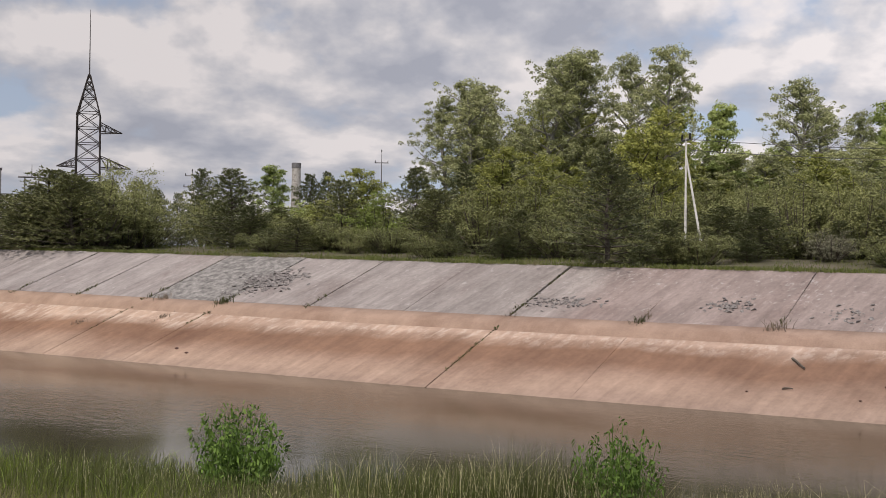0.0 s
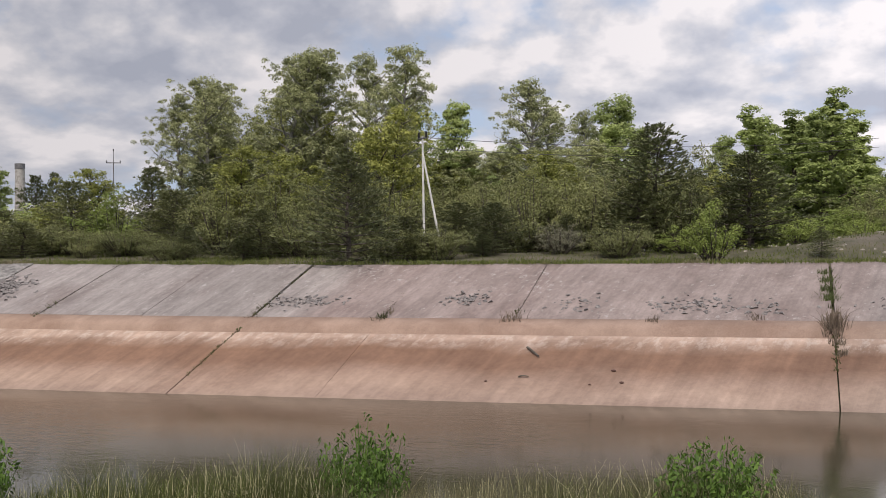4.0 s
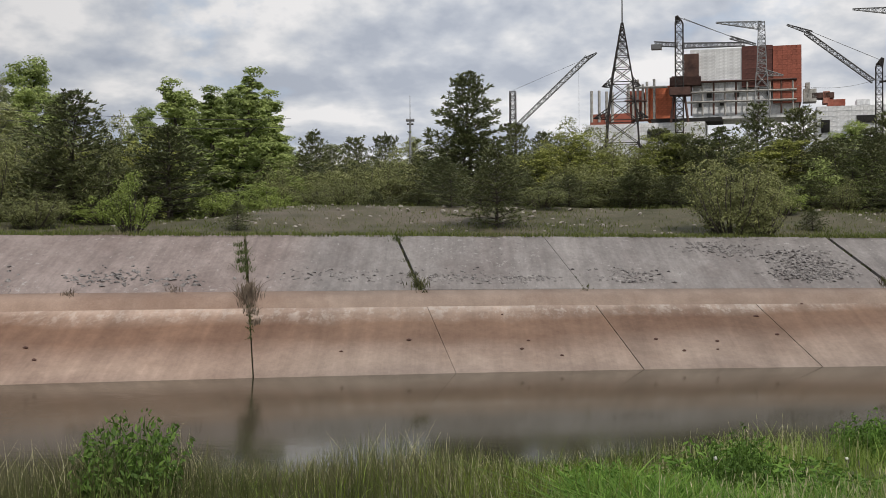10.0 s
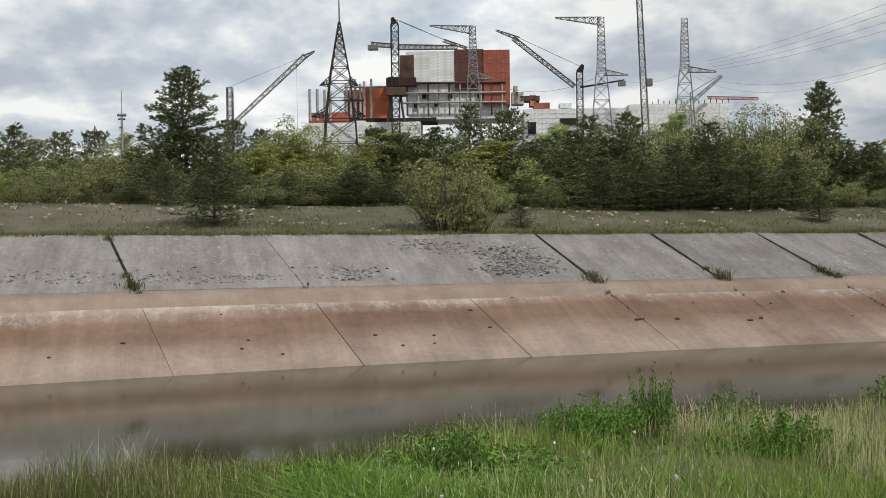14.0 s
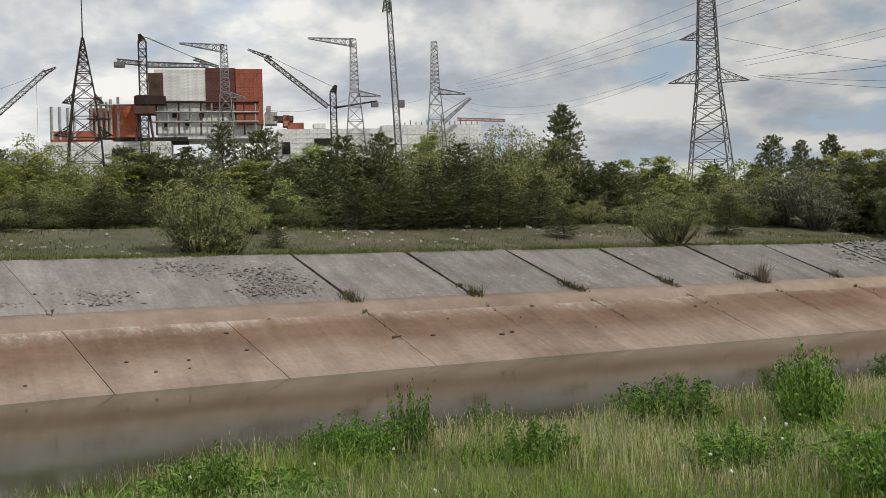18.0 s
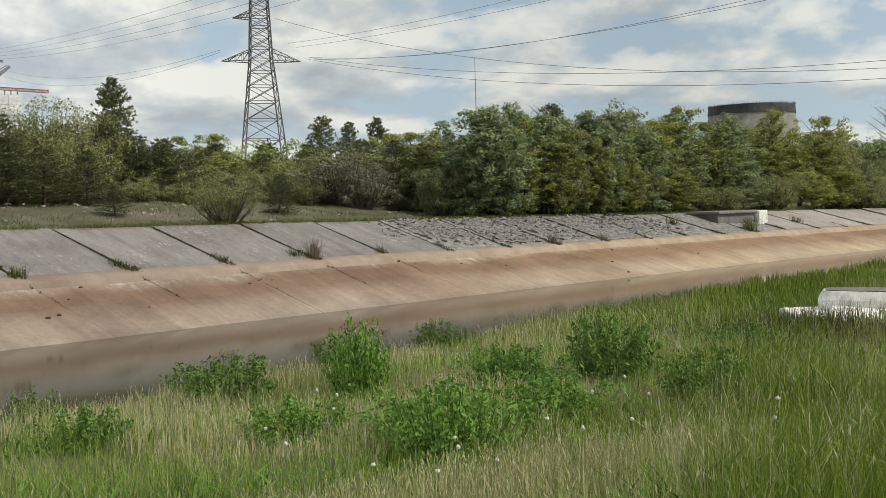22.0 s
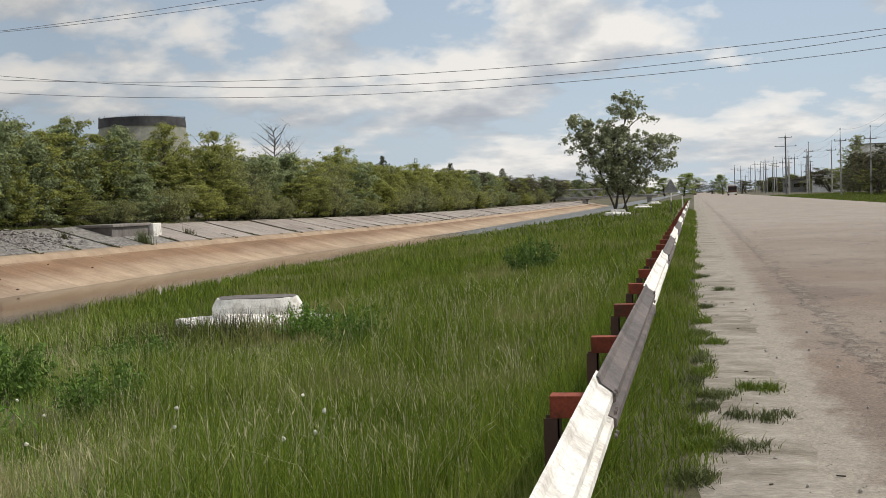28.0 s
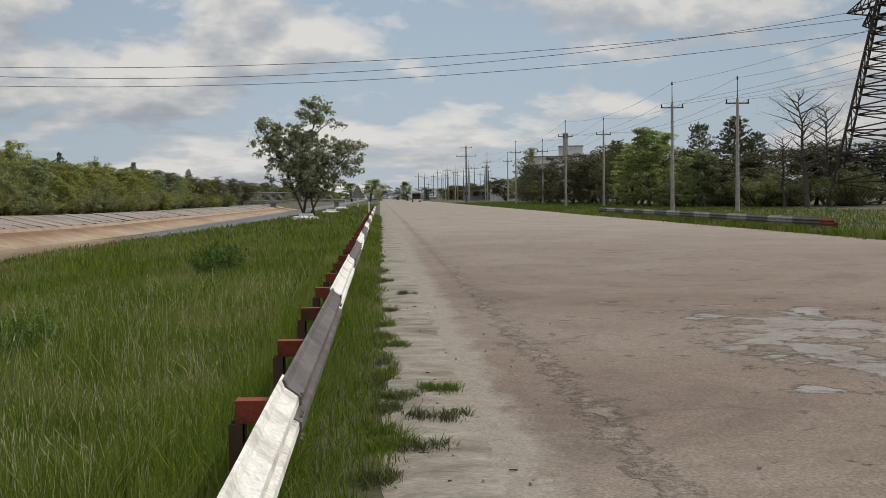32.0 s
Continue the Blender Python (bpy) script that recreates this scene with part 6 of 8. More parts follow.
px, py = A(-59.87, 190)
gz = 2.0
pylon("lattice_pylon", "dark steel lattice pylon with a thin lightning spire", px, py, gz, [(0, 3.4), (9, 1.85), (23.0, 1.75), (23.1, 1.8), (29.8, 0.12)],
      [(20.6, 5.2, 1), (14.9, 6.6, 1), (15.0, 4.8, -1)], 0.11, M_DARKST, 58, 10.4, 0.8)
px, py = A(8.2, 190)
pylon("lattice_pylon", "dark steel lattice pylon with a thin lightning spire", px, py, gz, [(0, 3.7), (9, 3.0), (17.5, 2.45), (25.0, 1.6), (33.8, 0.12)],
      [(23.4, 3.4, -1), (18.2, 4.8, -1), (23.4, 3.0, 1), (18.2, 4.2, 1), (12.6, 4.2, -1), (12.6, 4.0, 1)], 0.12, M_DARKST, -10, 12.0, 0.8)
px, py = A(38.85, 190)
pylon("lattice_pylon", "tall grey steel lattice power pylon", px, py, gz, [(0, 4.0), (10.5, 3.2), (24.8, 1.75), (39, 1.2), (47, 0.15)],
      [(24.4, 6.4, -1), (24.4, 6.6, 1), (31.4, 4.4, -1), (38, 3.6, 1)], 0.105, M_GALVD, -32, 0, 0.6)
px, py = A(115.6, 122)
pylon("lattice_pylon", "massive dark steel anchor pylon beside the road", px, py, -0.35, [(0, 7.6), (22, 2.9), (34, 1.5), (40, 0.2)],
      [(19.75, 6.2, 1), (18.4, 4.7, 1), (17.7, 3.8, 1), (17.7, 6.2, -1), (26, 6, -1), (26, 6, 1)], 0.13, M_DARKST, 64.4, 0, 0.21)


def mast(az, d, el, base, r, rings=4, label="thin steel lightning mast"):
    x, y = A(az, d)
    top = Z(d, el)
    th = thing("mast", label, "mast", pose(x, y, base))
    h = top - base
    legs, br = lattice((0, 0, 0), (0, 0, h * 0.62), 1.5, 0.5, 9, 0.06)
    for g in legs:
        bar_part("leg", g, 0.06, M_GALVD, th)
    bar_part("bracing", br, 0.04, M_GALVD, th)
    bar_part("spire", [((0, 0, h * 0.62), (0, 0, h), 0.09, 0.04)], 0.06, M_GALVD, th, 6)


mast(49.5, 250, 7.4, 2, 0.06)
x, y = A(-2.42, 120)
th = thing("mast", "slim grey mast with two lamps behind the trees", "mast", pose(x, y, 2.5))
hh = Z(120, 6.83) - 2.5
bar_part("pole", [((0, 0, 0), (0, 0, hh * 0.8), 0.16, 0.12), ((0, 0, hh * 0.8), (0, 0, hh), 0.05, 0.03)], 0.1, M_GALV, th, 8)
bar_part("lamp", [((-0.45, 0, hh * 0.81), (0.45, 0, hh * 0.81), 0.16, 0.16)], 0.1, M_GALVD, th, 6)
bar_part("platform", [((-0.35, 0, hh * 0.78), (0.35, 0, hh * 0.78), 0.1, 0.1)], 0.1, M_GALVD, th, 4)


def utility_pole(x, y, z, h, material, label, arms=((0.93, 1.0),), brace=None, spike=0.0, turn=0.0, r=0.14, group=""):
    """A concrete pole with crossarms, insulators, an optional raking strut and a spike on top."""
    th = thing("utility_pole", label, "utility pole", pose(x, y, z, 0, 0, turn), group)
    bar_part("pole", [((0, 0, -0.3), (0, 0, h), r, r * 0.62)], r, material, th, 8, smooth=True)
    for k, half in arms:
        bar_part("crossarm", [((-half, 0, h * k), (half, 0, h * k), 0.06, 0.06)], 0.06, M_GALVD, th)
        for s in (-1, 1):
            bar_part("insulator", [((s * half * 0.92, 0, h * k), (s * half * 0.92, 0, h * k + 0.3), 0.06, 0.05)], 0.05, M_DARK, th, 6)
    if spike:
        bar_part("spike", [((0, 0, h), (0, 0, h + spike), 0.05, 0.03)], 0.04, M_GALVD, th, 6)
        bar_part("insulator", [((0, 0, h + spike - 0.05), (0, 0, h + spike + 0.22), 0.08, 0.06)], 0.05, M_DARK, th, 6)
    if brace:
        bar_part("strut", [((brace[0], brace[1], -0.3), (0, 0, h * 0.86), r * 0.9, r * 0.7)], r, material, th, 8, smooth=True)
    return th


x, y = A(-30.42, 56)
utility_pole(x, y, 1.9, Z(56, 6.55) - 1.9, M_POLEW, "white-washed concrete pole with a raking strut among the trees", ((0.985, 0.4),), (0.75, 0.7), 0, -30, 0.07)
x, y = A(-54.95, 150)
utility_pole(x, y, 2.4, Z(150, 4.5) - 2.4, M_POLEW, "pale concrete pole with a raking strut behind the bank", ((0.97, 0.9), (0.84, 1.1)), (2.6, 1.0), 0.3, 55, 0.2)
x, y = A(-45.6, 150)
utility_pole(x, y, 2.4, Z(150, 5.3) - 2.4, M_GALVD, "dark pole with a crossarm above the trees", ((0.99, 0.9),), None, 1.4, 45, 0.1)
x, y = A(39.1, 100)
utility_pole(x, y, 2.2, Z(100, 3.6) - 2.2, M_POLEW, "white concrete pole in front of the bushes", ((0.97, 0.5),), None, 0, 39, 0.15)


# ---- wires ----
def wire(p0, p1, sag, r=0.03, n=28, label="power line wire sagging between pylons", group="power line wires"):
    p0, p1 = Vector(p0), Vector(p1)
    pts = [p0.lerp(p1, i / n) - Vector((0, 0, 4 * sag * (i / n) * (1 - i / n))) for i in range(n + 1)]
    d = (p1 - p0).normalized()
    u = d.orthogonal().normalized()
    w = d.cross(u)
    v = [tuple(q + (u * math.cos(2.094 * k) + w * math.sin(2.094 * k)) * r) for q in pts for k in range(3)]
    f = [(3 * i + k, 3 * i + (k + 1) % 3, 3 * i + 3 + (k + 1) % 3, 3 * i + 3 + k) for i in range(n) for k in range(3)]
    return single("power_line_wire", mesh_np("wire", v, f, M_WIRE), None, label, "wire", group)


def at(az, d, el):
    return (*A(az, d), Z(d, el))


BP = 190
# to the anchor pylon by the road
wire(at(39.6, BP, 9.5), at(112.7, 122, 8.3), 11.6, 0.034)
wire(at(41.2, BP, 7.6), at(113.4, 118, 8.0), 7.2, 0.034)
wire(at(41.0, BP, 7.55), at(113.8, 120, 7.4), 8.4, 0.034)
# to a pylon behind the road
Q = ((60, -60, 30), (64, -58, 27), (55, -62, 27), (58, -60, 23))
wire(at(40.2, BP, 8.3), Q[0], 5.0, 0.03)
wire(at(40.6, BP, 8.1), Q[1], 4.0, 0.03)
wire(at(41.3, BP, 7.6), Q[2], 8.0, 0.03)
wire(at(41.5, BP, 7.5), Q[3], 6.0, 0.03)
# from the plant's towers
for k in range(4):
    wire(at(26.4 + 0.12 * k, 400, 7.9 - 0.14 * k), (58 + 2.5 * k, -60, 32 - 0.8 * k), 5.2 + 0.3 * k, 0.04)
wire(at(25.6, 400, 7.5), at(36.9, BP, 8.0), 5.5, 0.034)
wire(at(25.6, 400, 7.3), at(36.9, BP, 7.9), 6.5, 0.034)
wire(at(21.6, 400, 7.4), at(25.2, 400, 7.4), 3, 0.04)
wire(at(16.5, 400, 6.9), at(21.2, 400, 7.4), 3, 0.06)
# local line behind the bank
x0, y0 = A(-30.42, 56)
zt = Z(56, 6.5)
for dz, da in ((0, 0.0), (-0.55, 0.25)):
    wire((x0 + da, y0, zt + dz), (*A(-8.4, 76), Z(76, 5.7) + dz), 0.5, 0.016, label="thin local wire between poles")


# ---- unfinished plant, cranes ----
PD, PAZ = 480.0, 15.0
PM = Matrix.Translation((*A(PAZ, PD), 0)) @ pose(0, 0, 0, 0, 0, -PAZ)


def pl(az, el, dy=0.0):
    """Place in the plant's own frame: sideways, depth, height."""
    d = PD + dy
    return Vector((d * math.tan(radians(az - PAZ)), dy, 1.6 + d / math.cos(radians(az - PAZ)) * math.tan(radians(el))))


def wall_box(name, parent, az0, az1, el0, el1, depth, material, dy=0.0, label="", cols=0, rows=0, gap=0.12):
    """A wall block of the plant; with cols and rows its face is laid with separate panels."""
    a, b = pl(az0, el0, dy), pl(az1, el1, dy)
    z0 = a.z if el0 > 0 else 2.0
    z1 = pl((az0 + az1) / 2, el1, dy).z
    bm = box(bmesh.new(), a.x, dy, z0, b.x, dy + depth, z1)
    body = part(name, bm, material, parent, label)
    if cols:
        pw, ph = (b.x - a.x) / cols, (z1 - z0) / rows
        me = None
        for i in range(cols):
            for j in range(rows):
                if me is None:
                    me = bpy.data.meshes.new("panel")
                    q = box(bmesh.new(), gap / 2, -0.16, gap / 2, pw - gap / 2, 0, ph - gap / 2)
                    q.to_mesh(me)
                    q.free()
                    me.materials.append(material)
                p = new("panel", me)
                p.parent = body
                p.location = (a.x + i * pw, dy - 0.004, z0 + j * ph)
    return body


plant_ob = thing("unfinished_power_plant", "unfinished power plant block with white panels and rust-red steel", "building", PM)
wall_box("hall_wall", plant_ob, 11.5, 13.95, 7.25, 8.78, 30, M_PANEL, 0, "white panelled wall", 2, 10, 0.05)
wall_box("rusty_wall", plant_ob, 13.95, 15.4, 6.9, 8.85, 30, mat("dull red-brown steel wall", (0.085, 0.035, 0.03), (0.15, 0.062, 0.052), 0.12, c3=(0.20, 0.10, 0.085), fine=0.9, bump=0, vary=0.15), -0.5, "dull red steel wall", 5, 9, 0.07)
wall_box("rusty_wall", plant_ob, 15.4, 16.72, 6.1, 8.8, 30, M_RUST, -1, "rust-red steel wall", 6, 12, 0.06)
wall_box("lower_wall", plant_ob, 11.6, 16.6, 5.4, 7.2, 24, M_PANEL, 2, "pale unfinished lower wall", 12, 3)
b0 = pl(11.6, 6)
for i in range(10):
    az = 11.55 + i * 0.53
    p0, p1 = pl(az, 5.6, -1.2), pl(az, 7.25, -1.2)
    bar_part("column", [(p0, p1, 0.38, 0.38)], 0.4, M_CONC if i % 2 else M_BROWN, plant_ob)
for el in (6.25, 6.72, 7.22):
    bar_part("beam", [(pl(11.3, el, -1.6), pl(16.5, el - 0.02, -1.6), 0.45, 0.45)], 0.4, M_CONC if el < 7 else M_BROWN, plant_ob)
# openings drawn as solid near-black blocks, their inner shade given as colour
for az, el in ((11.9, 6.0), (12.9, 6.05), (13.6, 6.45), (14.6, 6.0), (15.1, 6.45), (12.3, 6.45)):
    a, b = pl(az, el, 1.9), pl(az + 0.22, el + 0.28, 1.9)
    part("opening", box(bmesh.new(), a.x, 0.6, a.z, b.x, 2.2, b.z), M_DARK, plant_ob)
wall_box("brown_tower", plant_ob, 10.6, 11.5, 6.7, 7.55, 12, M_BROWN, -2, "dark brown steel machine tower")
wall_box("brown_tower", plant_ob, 11.2, 11.9, 7.5, 8.6, 10, M_BROWN, -2.6)
wall_box("brown_cap", plant_ob, 10.5, 12.0, 7.1, 7.5, 10, M_BROWN, -3)
wall_box("orange_wall", plant_ob, 9.3, 10.6, 5.5, 7.1, 20, M_ORANGE, 4, "bright orange-red primed steel wall", 6, 8)
wall_box("orange_wall", plant_ob, 8.4, 9.2, 5.6, 6.9, 20, M_RUST, 5, "", 4, 6)
for i, az in enumerate((8.5, 8.72, 8.95, 9.2, 9.4, 9.75)):
    bar_part("column", [(pl(az, 5.5, 1), pl(az, 7.2 + 0.12 * (i % 3), 1), 0.55, 0.55)], 0.5, M_CONC, plant_ob, 6)
bar_part("beam", [(pl(8.4, 7.05, 0.4), pl(10.4, 7.05, 0.4), 0.5, 0.5)], 0.4, M_CONC, plant_ob)
bar_part("beam", [(pl(8.3, 6.4, 0.4), pl(9.4, 6.4, 0.4), 0.4, 0.4)], 0.4, M_BROWN, plant_ob)
wall_box("red_base", plant_ob, 6.6, 8.6, 5.25, 5.8, 16, M_RUST, 0, "low rust-red base wall")
for az, el in ((6.68, 6.95), (7.05, 6.95), (7.42, 6.9), (7.7, 6.85)):
    bar_part("column", [(pl(az, 5.4, -0.8), pl(az, el, -0.8), 0.6, 0.6)], 0.5, M_CONC, plant_ob)
wall_box("low_hall", plant_ob, 6.4, 12.2, 0, 5.3, 20, M_PANEL, -6, "long white panelled hall", 8, 26, 0.25)
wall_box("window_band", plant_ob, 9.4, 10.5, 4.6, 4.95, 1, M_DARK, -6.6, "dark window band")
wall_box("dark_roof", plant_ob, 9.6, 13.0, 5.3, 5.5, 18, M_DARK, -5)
annex = thing("turbine_hall", "long low white panelled hall beside the plant", "building", PM)
wall_box("hall_wall", annex, 17.4, 22.6, 0, 5.82, 30, M_PANEL, -4, "white panelled wall", 10, 24, 0.2)
wall_box("hall_wall", annex, 22.6, 27.6, 0, 5.9, 30, M_PANEL, -8, "white panelled wall", 8, 12, 0.3)
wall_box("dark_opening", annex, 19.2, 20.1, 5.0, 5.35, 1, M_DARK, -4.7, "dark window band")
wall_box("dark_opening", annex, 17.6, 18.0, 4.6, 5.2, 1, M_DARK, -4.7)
for i in range(16):
    az = 23.2 + i * 0.28
    bar_part("roof_post", [(pl(az, 5.85, 2), pl(az, 6.05 + 0.1 * (i % 3 == 0), 2), 0.2, 0.2)], 0.2, M_BROWN, annex)
for az0, az1, el0, el1, mt in ((16.8, 17.4, 6.1, 6.7, M_CONC), (17.2, 18.2, 6.25, 6.5, M_BROWN), (17.9, 18.7, 5.85, 6.15, M_RUST), (16.9, 17.1, 6.1, 7.0, M_CONC), (17.7, 18.0, 6.0, 6.55, M_RUST), (19.2, 19.8, 5.85, 6.1, M_PANEL)):
    wall_box("roof_structure", plant_ob, az0, az1, el0, el1, 8, mt, 1)


def crane(name, label, build):
    th = thing(name, label, "crane", PM)
    build(th)
    return th


def crane_left(th):
    truss("mast", th, pl(2.75, 0.2, -60), pl(2.75, 7.0, -60), 2.2, 2.0, 30, 0.16, M_DARKST)
    truss("jib", th, pl(2.95, 5.3, -60), pl(6.5, 8.6, -60), 1.2, 1.6, 26, 0.12, M_GALV)
    truss("jib_head", th, pl(6.4, 8.5, -60), pl(6.95, 8.8, -60), 1.4, 0.4, 4, 0.12, M_GALVD)
    bar_part("stay_cable", [(pl(2.75, 7.05, -60), pl(6.2, 8.45, -60), 0.06, 0.06)], 0.06, M_WIRE, th)
    bar_part("hoist_cable", [(pl(6.05, 8.2, -60), pl(6.05, 4.6, -60), 0.05, 0.05)], 0.06, M_WIRE, th)
    bar_part("cab", [(pl(2.3, 5.35, -60), pl(3.1, 5.35, -60), 0.5, 0.5)], 0.4, M_DARKST, th)


def crane_tower(th):
    truss("mast", th, pl(10.97, 0.2, -12), pl(10.97, 10.1, -12), 3.2, 3.0, 26, 0.2, M_DARKST)
    truss("mast_head", th, pl(10.97, 10.1, -12), pl(10.85, 10.42, -12), 2.6, 0.8, 3, 0.25, M_DARKST)
    truss("jib", th, pl(11.1, 9.0, -12), pl(14.1, 8.95, -12), 2.0, 1.4, 22, 0.16, M_GALVD)
    truss("counter_jib", th, pl(9.75, 9.15, -12), pl(10.9, 9.05, -12), 1.6, 1.6, 8, 0.16, M_GALVD)
    a, b = pl(9.62, 8.85, -12), pl(10.12, 9.1, -12)
    part("counterweight", box(bmesh.new(), a.x, -13.5, a.z, b.x, -10.5, b.z, 0.1), M_GALVD, th)
    bar_part("stay_cable", [(pl(10.9, 10.38, -12), pl(13.9, 9.15, -12), 0.13, 0.13), (pl(11.2, 10.3, -12), pl(14.2, 9.0, -12), 0.1, 0.1)], 0.1, M_GALVD, th)
    truss("jib_tip", th, pl(13.4, 9.3, -12), pl(14.6, 8.9, -12), 1.2, 0.8, 5, 0.15, M_GALVD)
    a, b = pl(10.5, 6.6, -12), pl(11.5, 7.0, -12)
    part("cab", box(bmesh.new(), a.x, -14, a.z, b.x, -10, b.z, 0.2), M_BROWN, th)
    for s in (-1, 1):
        bar_part("portal_leg", [(pl(10.97 + s * 0.25, 6.6, -12), pl(10.97 + s * 0.42, 5.3, -12), 0.5, 0.5)], 0.5, M_BROWN, th)


def crane_right(th):
    truss("mast", th, pl(20.2, 0.2, -20), pl(20.2, 7.6, -20), 2.6, 2.4, 22, 0.15, M_DARKST)
    truss("mast_head", th, pl(20.2, 7.6, -20), pl(20.35, 7.95, -20), 2.4, 0.8, 3, 0.25, M_DARKST)
    truss("jib", th, pl(19.95, 6.9, -20), pl(16.9, 9.35, -20), 1.6, 1.6, 24, 0.15, M_GALVD)
    truss("jib_head", th, pl(17.2, 9.3, -20), pl(16.05, 9.75, -20), 1.4, 0.5, 6, 0.14, M_GALVD)
    bar_part("stay_cable", [(pl(20.2, 7.9, -20), pl(17.2, 9.35, -20), 0.1, 0.1)], 0.1, M_GALVD, th)
    bar_part("counter_jib", [(pl(20.2, 6.85, -20), pl(22.4, 7.15, -20), 0.4, 0.3)], 0.3, M_DARKST, th)
    a, b = pl(22.1, 6.85, -20), pl(22.45, 7.08, -20)
    part("counterweight", box(bmesh.new(), a.x, -21, a.z, b.x, -19, b.z, 0.1), M_GALVD, th)


def crane_boom(th):
    truss("boom", th, pl(23.6, 0.2, -20), pl(23.12, 12.0, -20), 3.0, 1.8, 30, 0.15, M_GALVD)
    truss("boom_head", th, pl(23.0, 11.5, -20), pl(23.05, 12.2, -20), 3.0, 2.0, 3, 0.2, M_GALVD)
    a, b = pl(23.45, 6.8, -20), pl(23.75, 7.15, -20)
    part("cab", box(bmesh.new(), a.x, -22, a.z, b.x, -19, b.z, 0.2), M_GALVD, th)


def crane_small(th):
    truss("jib", th, pl(25.7, 6.0, -15), pl(27.1, 7.15, -15), 1.5, 0.8, 9, 0.16, M_GALV)
    bar_part("stay", [(pl(25.6, 6.4, -15), pl(27.0, 7.2, -15), 0.12, 0.12)], 0.1, M_GALVD, th)
    bar_part("mast", [(pl(25.75, 0.2, -15), pl(25.6, 6.45, -15), 0.3, 0.2)], 0.3, M_GALVD, th)
    truss("beam", th, pl(26.4, 6.15, -15), pl(28.8, 6.0, -15), 1.0, 1.0, 12, 0.12, M_RUST)


crane("luffing_crane", "luffing tower crane with a raised pale jib", crane_left)
crane("tower_crane", "dark tower crane standing over the plant block", crane_tower)
crane("luffing_crane", "luffing crane with a long raised jib over the hall", crane_right)
crane("boom_crane", "boom crane with its boom standing upright", crane_boom)
crane("small_crane", "small crane with a low raised jib on the roof", crane_small)


def portal_tower(az, top, arm_l=None, arm_r=None, w=0.62):
    """A pale lattice line tower in front of the plant: wide splayed foot, slim head, arms."""
    d = 400
    x, y = A(az, d)
    th = thing("lattice_tower", "pale steel lattice line tower in front of the plant", "pylon", pose(x, y, 2, 0, 0, -az), "line towers")
    H = Z(d, top) - 2
    kink = Z(d, 7.55) - 2
    truss("lower_body", th, (0, 0, 0), (0, 0, kink), 20.5 * w, 3.6, 11, 0.17, M_GALV)
    truss("head", th, (0, 0, kink), (0, 0, H), 3.2, 2.0, 12, 0.14, M_GALV)
    m = 6.98
    if arm_l:
        truss("long_arm", th, (0, 0, H - 1.2), (-arm_l * m, 0, H + 0.6), 2.6, 0.4, 12, 0.11, M_GALV)
    if arm_r:
        truss("crossarm", th, (1, 0, kink), (arm_r * m, 0, kink - 1.2), 2.0, 0.4, 6, 0.12, M_GALV)


portal_tower(14.88, 9.95, 2.15, 1.0, 0.45)
portal_tower(21.28, 10.2, 2.25, 1.3)
portal_tower(25.34, 9.98, None, 1.5)


# ---- cooling tower, far chimney and far buildings ----
def cooling_tower():
    x, y = A(62.95, 1000)
    th = thing("cooling_tower", "unfinished grey cooling tower with a dark ragged rim", "cooling tower", pose(x, y, 0))
    n, prof = 48, ((0, 58), (25, 49), (50, 40.5), (66, 36.6), (73, 35.4), (73.01, 35.4))
    v = []
    for z, r in prof:
        v += [(r * math.cos(6.2832 * i / n), r * math.sin(6.2832 * i / n), z) for i in range(n)]
    f = [(k * n + i, k * n + (i + 1) % n, (k + 1) * n + (i + 1) % n, (k + 1) * n + i) for k in range(len(prof) - 2) for i in range(n)]
    part("shell", mesh_np("shell", v, f, mat("pale weathered shell concrete", (0.20, 0.21, 0.17), (0.30, 0.30, 0.26), 0.04, fine=0.3, bump=0), True), None, th)
    dark = mat("dark formwork ring", (0.035, 0.035, 0.04), (0.075, 0.075, 0.08), 0.1, fine=0.6, bump=0)
    v = []
    for z, r in ((72, 36.3), (79.5, 35.6), (79.5, 34.6), (72, 34.6)):
        v += [(r * math.cos(6.2832 * i / n), r * math.sin(6.2832 * i / n), z) for i in range(n)]
    f = [(k * n + i, k * n + (i + 1) % n, ((k + 1) % 4) * n + (i + 1) % n, ((k + 1) % 4) * n + i) for k in range(4) for i in range(n)]
    part("rim", mesh_np("rim", v, f, dark), None, th, "dark formwork ring")
    segs = []
    rr = random.Random(3)
    for i in range(96):
        a = 6.2832 * i / 96
        segs.append(((35.6 * math.cos(a), 35.6 * math.sin(a), 79.4), (35.6 * math.cos(a), 35.6 * math.sin(a), 80.2 + rr.uniform(0, 0.9)), 0.22, 0.22))
    bar_part("scaffold", segs, 0.2, dark, th)


cooling_tower()


def chimney(az, d, el, r):
    x, y = A(az, d)
    th = thing("chimney", "distant grey industrial chimney above the trees", "chimney", pose(x, y, 0))
    h = Z(d, el)
    bar_part("shaft", [((0, 0, 0), (0, 0, h - 2), r * 1.5, r)], r, M_CONC, th, 16, smooth=True)
    bar_part("rim", [((0, 0, h - 3), (0, 0, h), r * 1.12, r * 1.12)], r, M_GALVD, th, 16, smooth=True)


chimney(-49.86, 700, 5.15, 2.6)


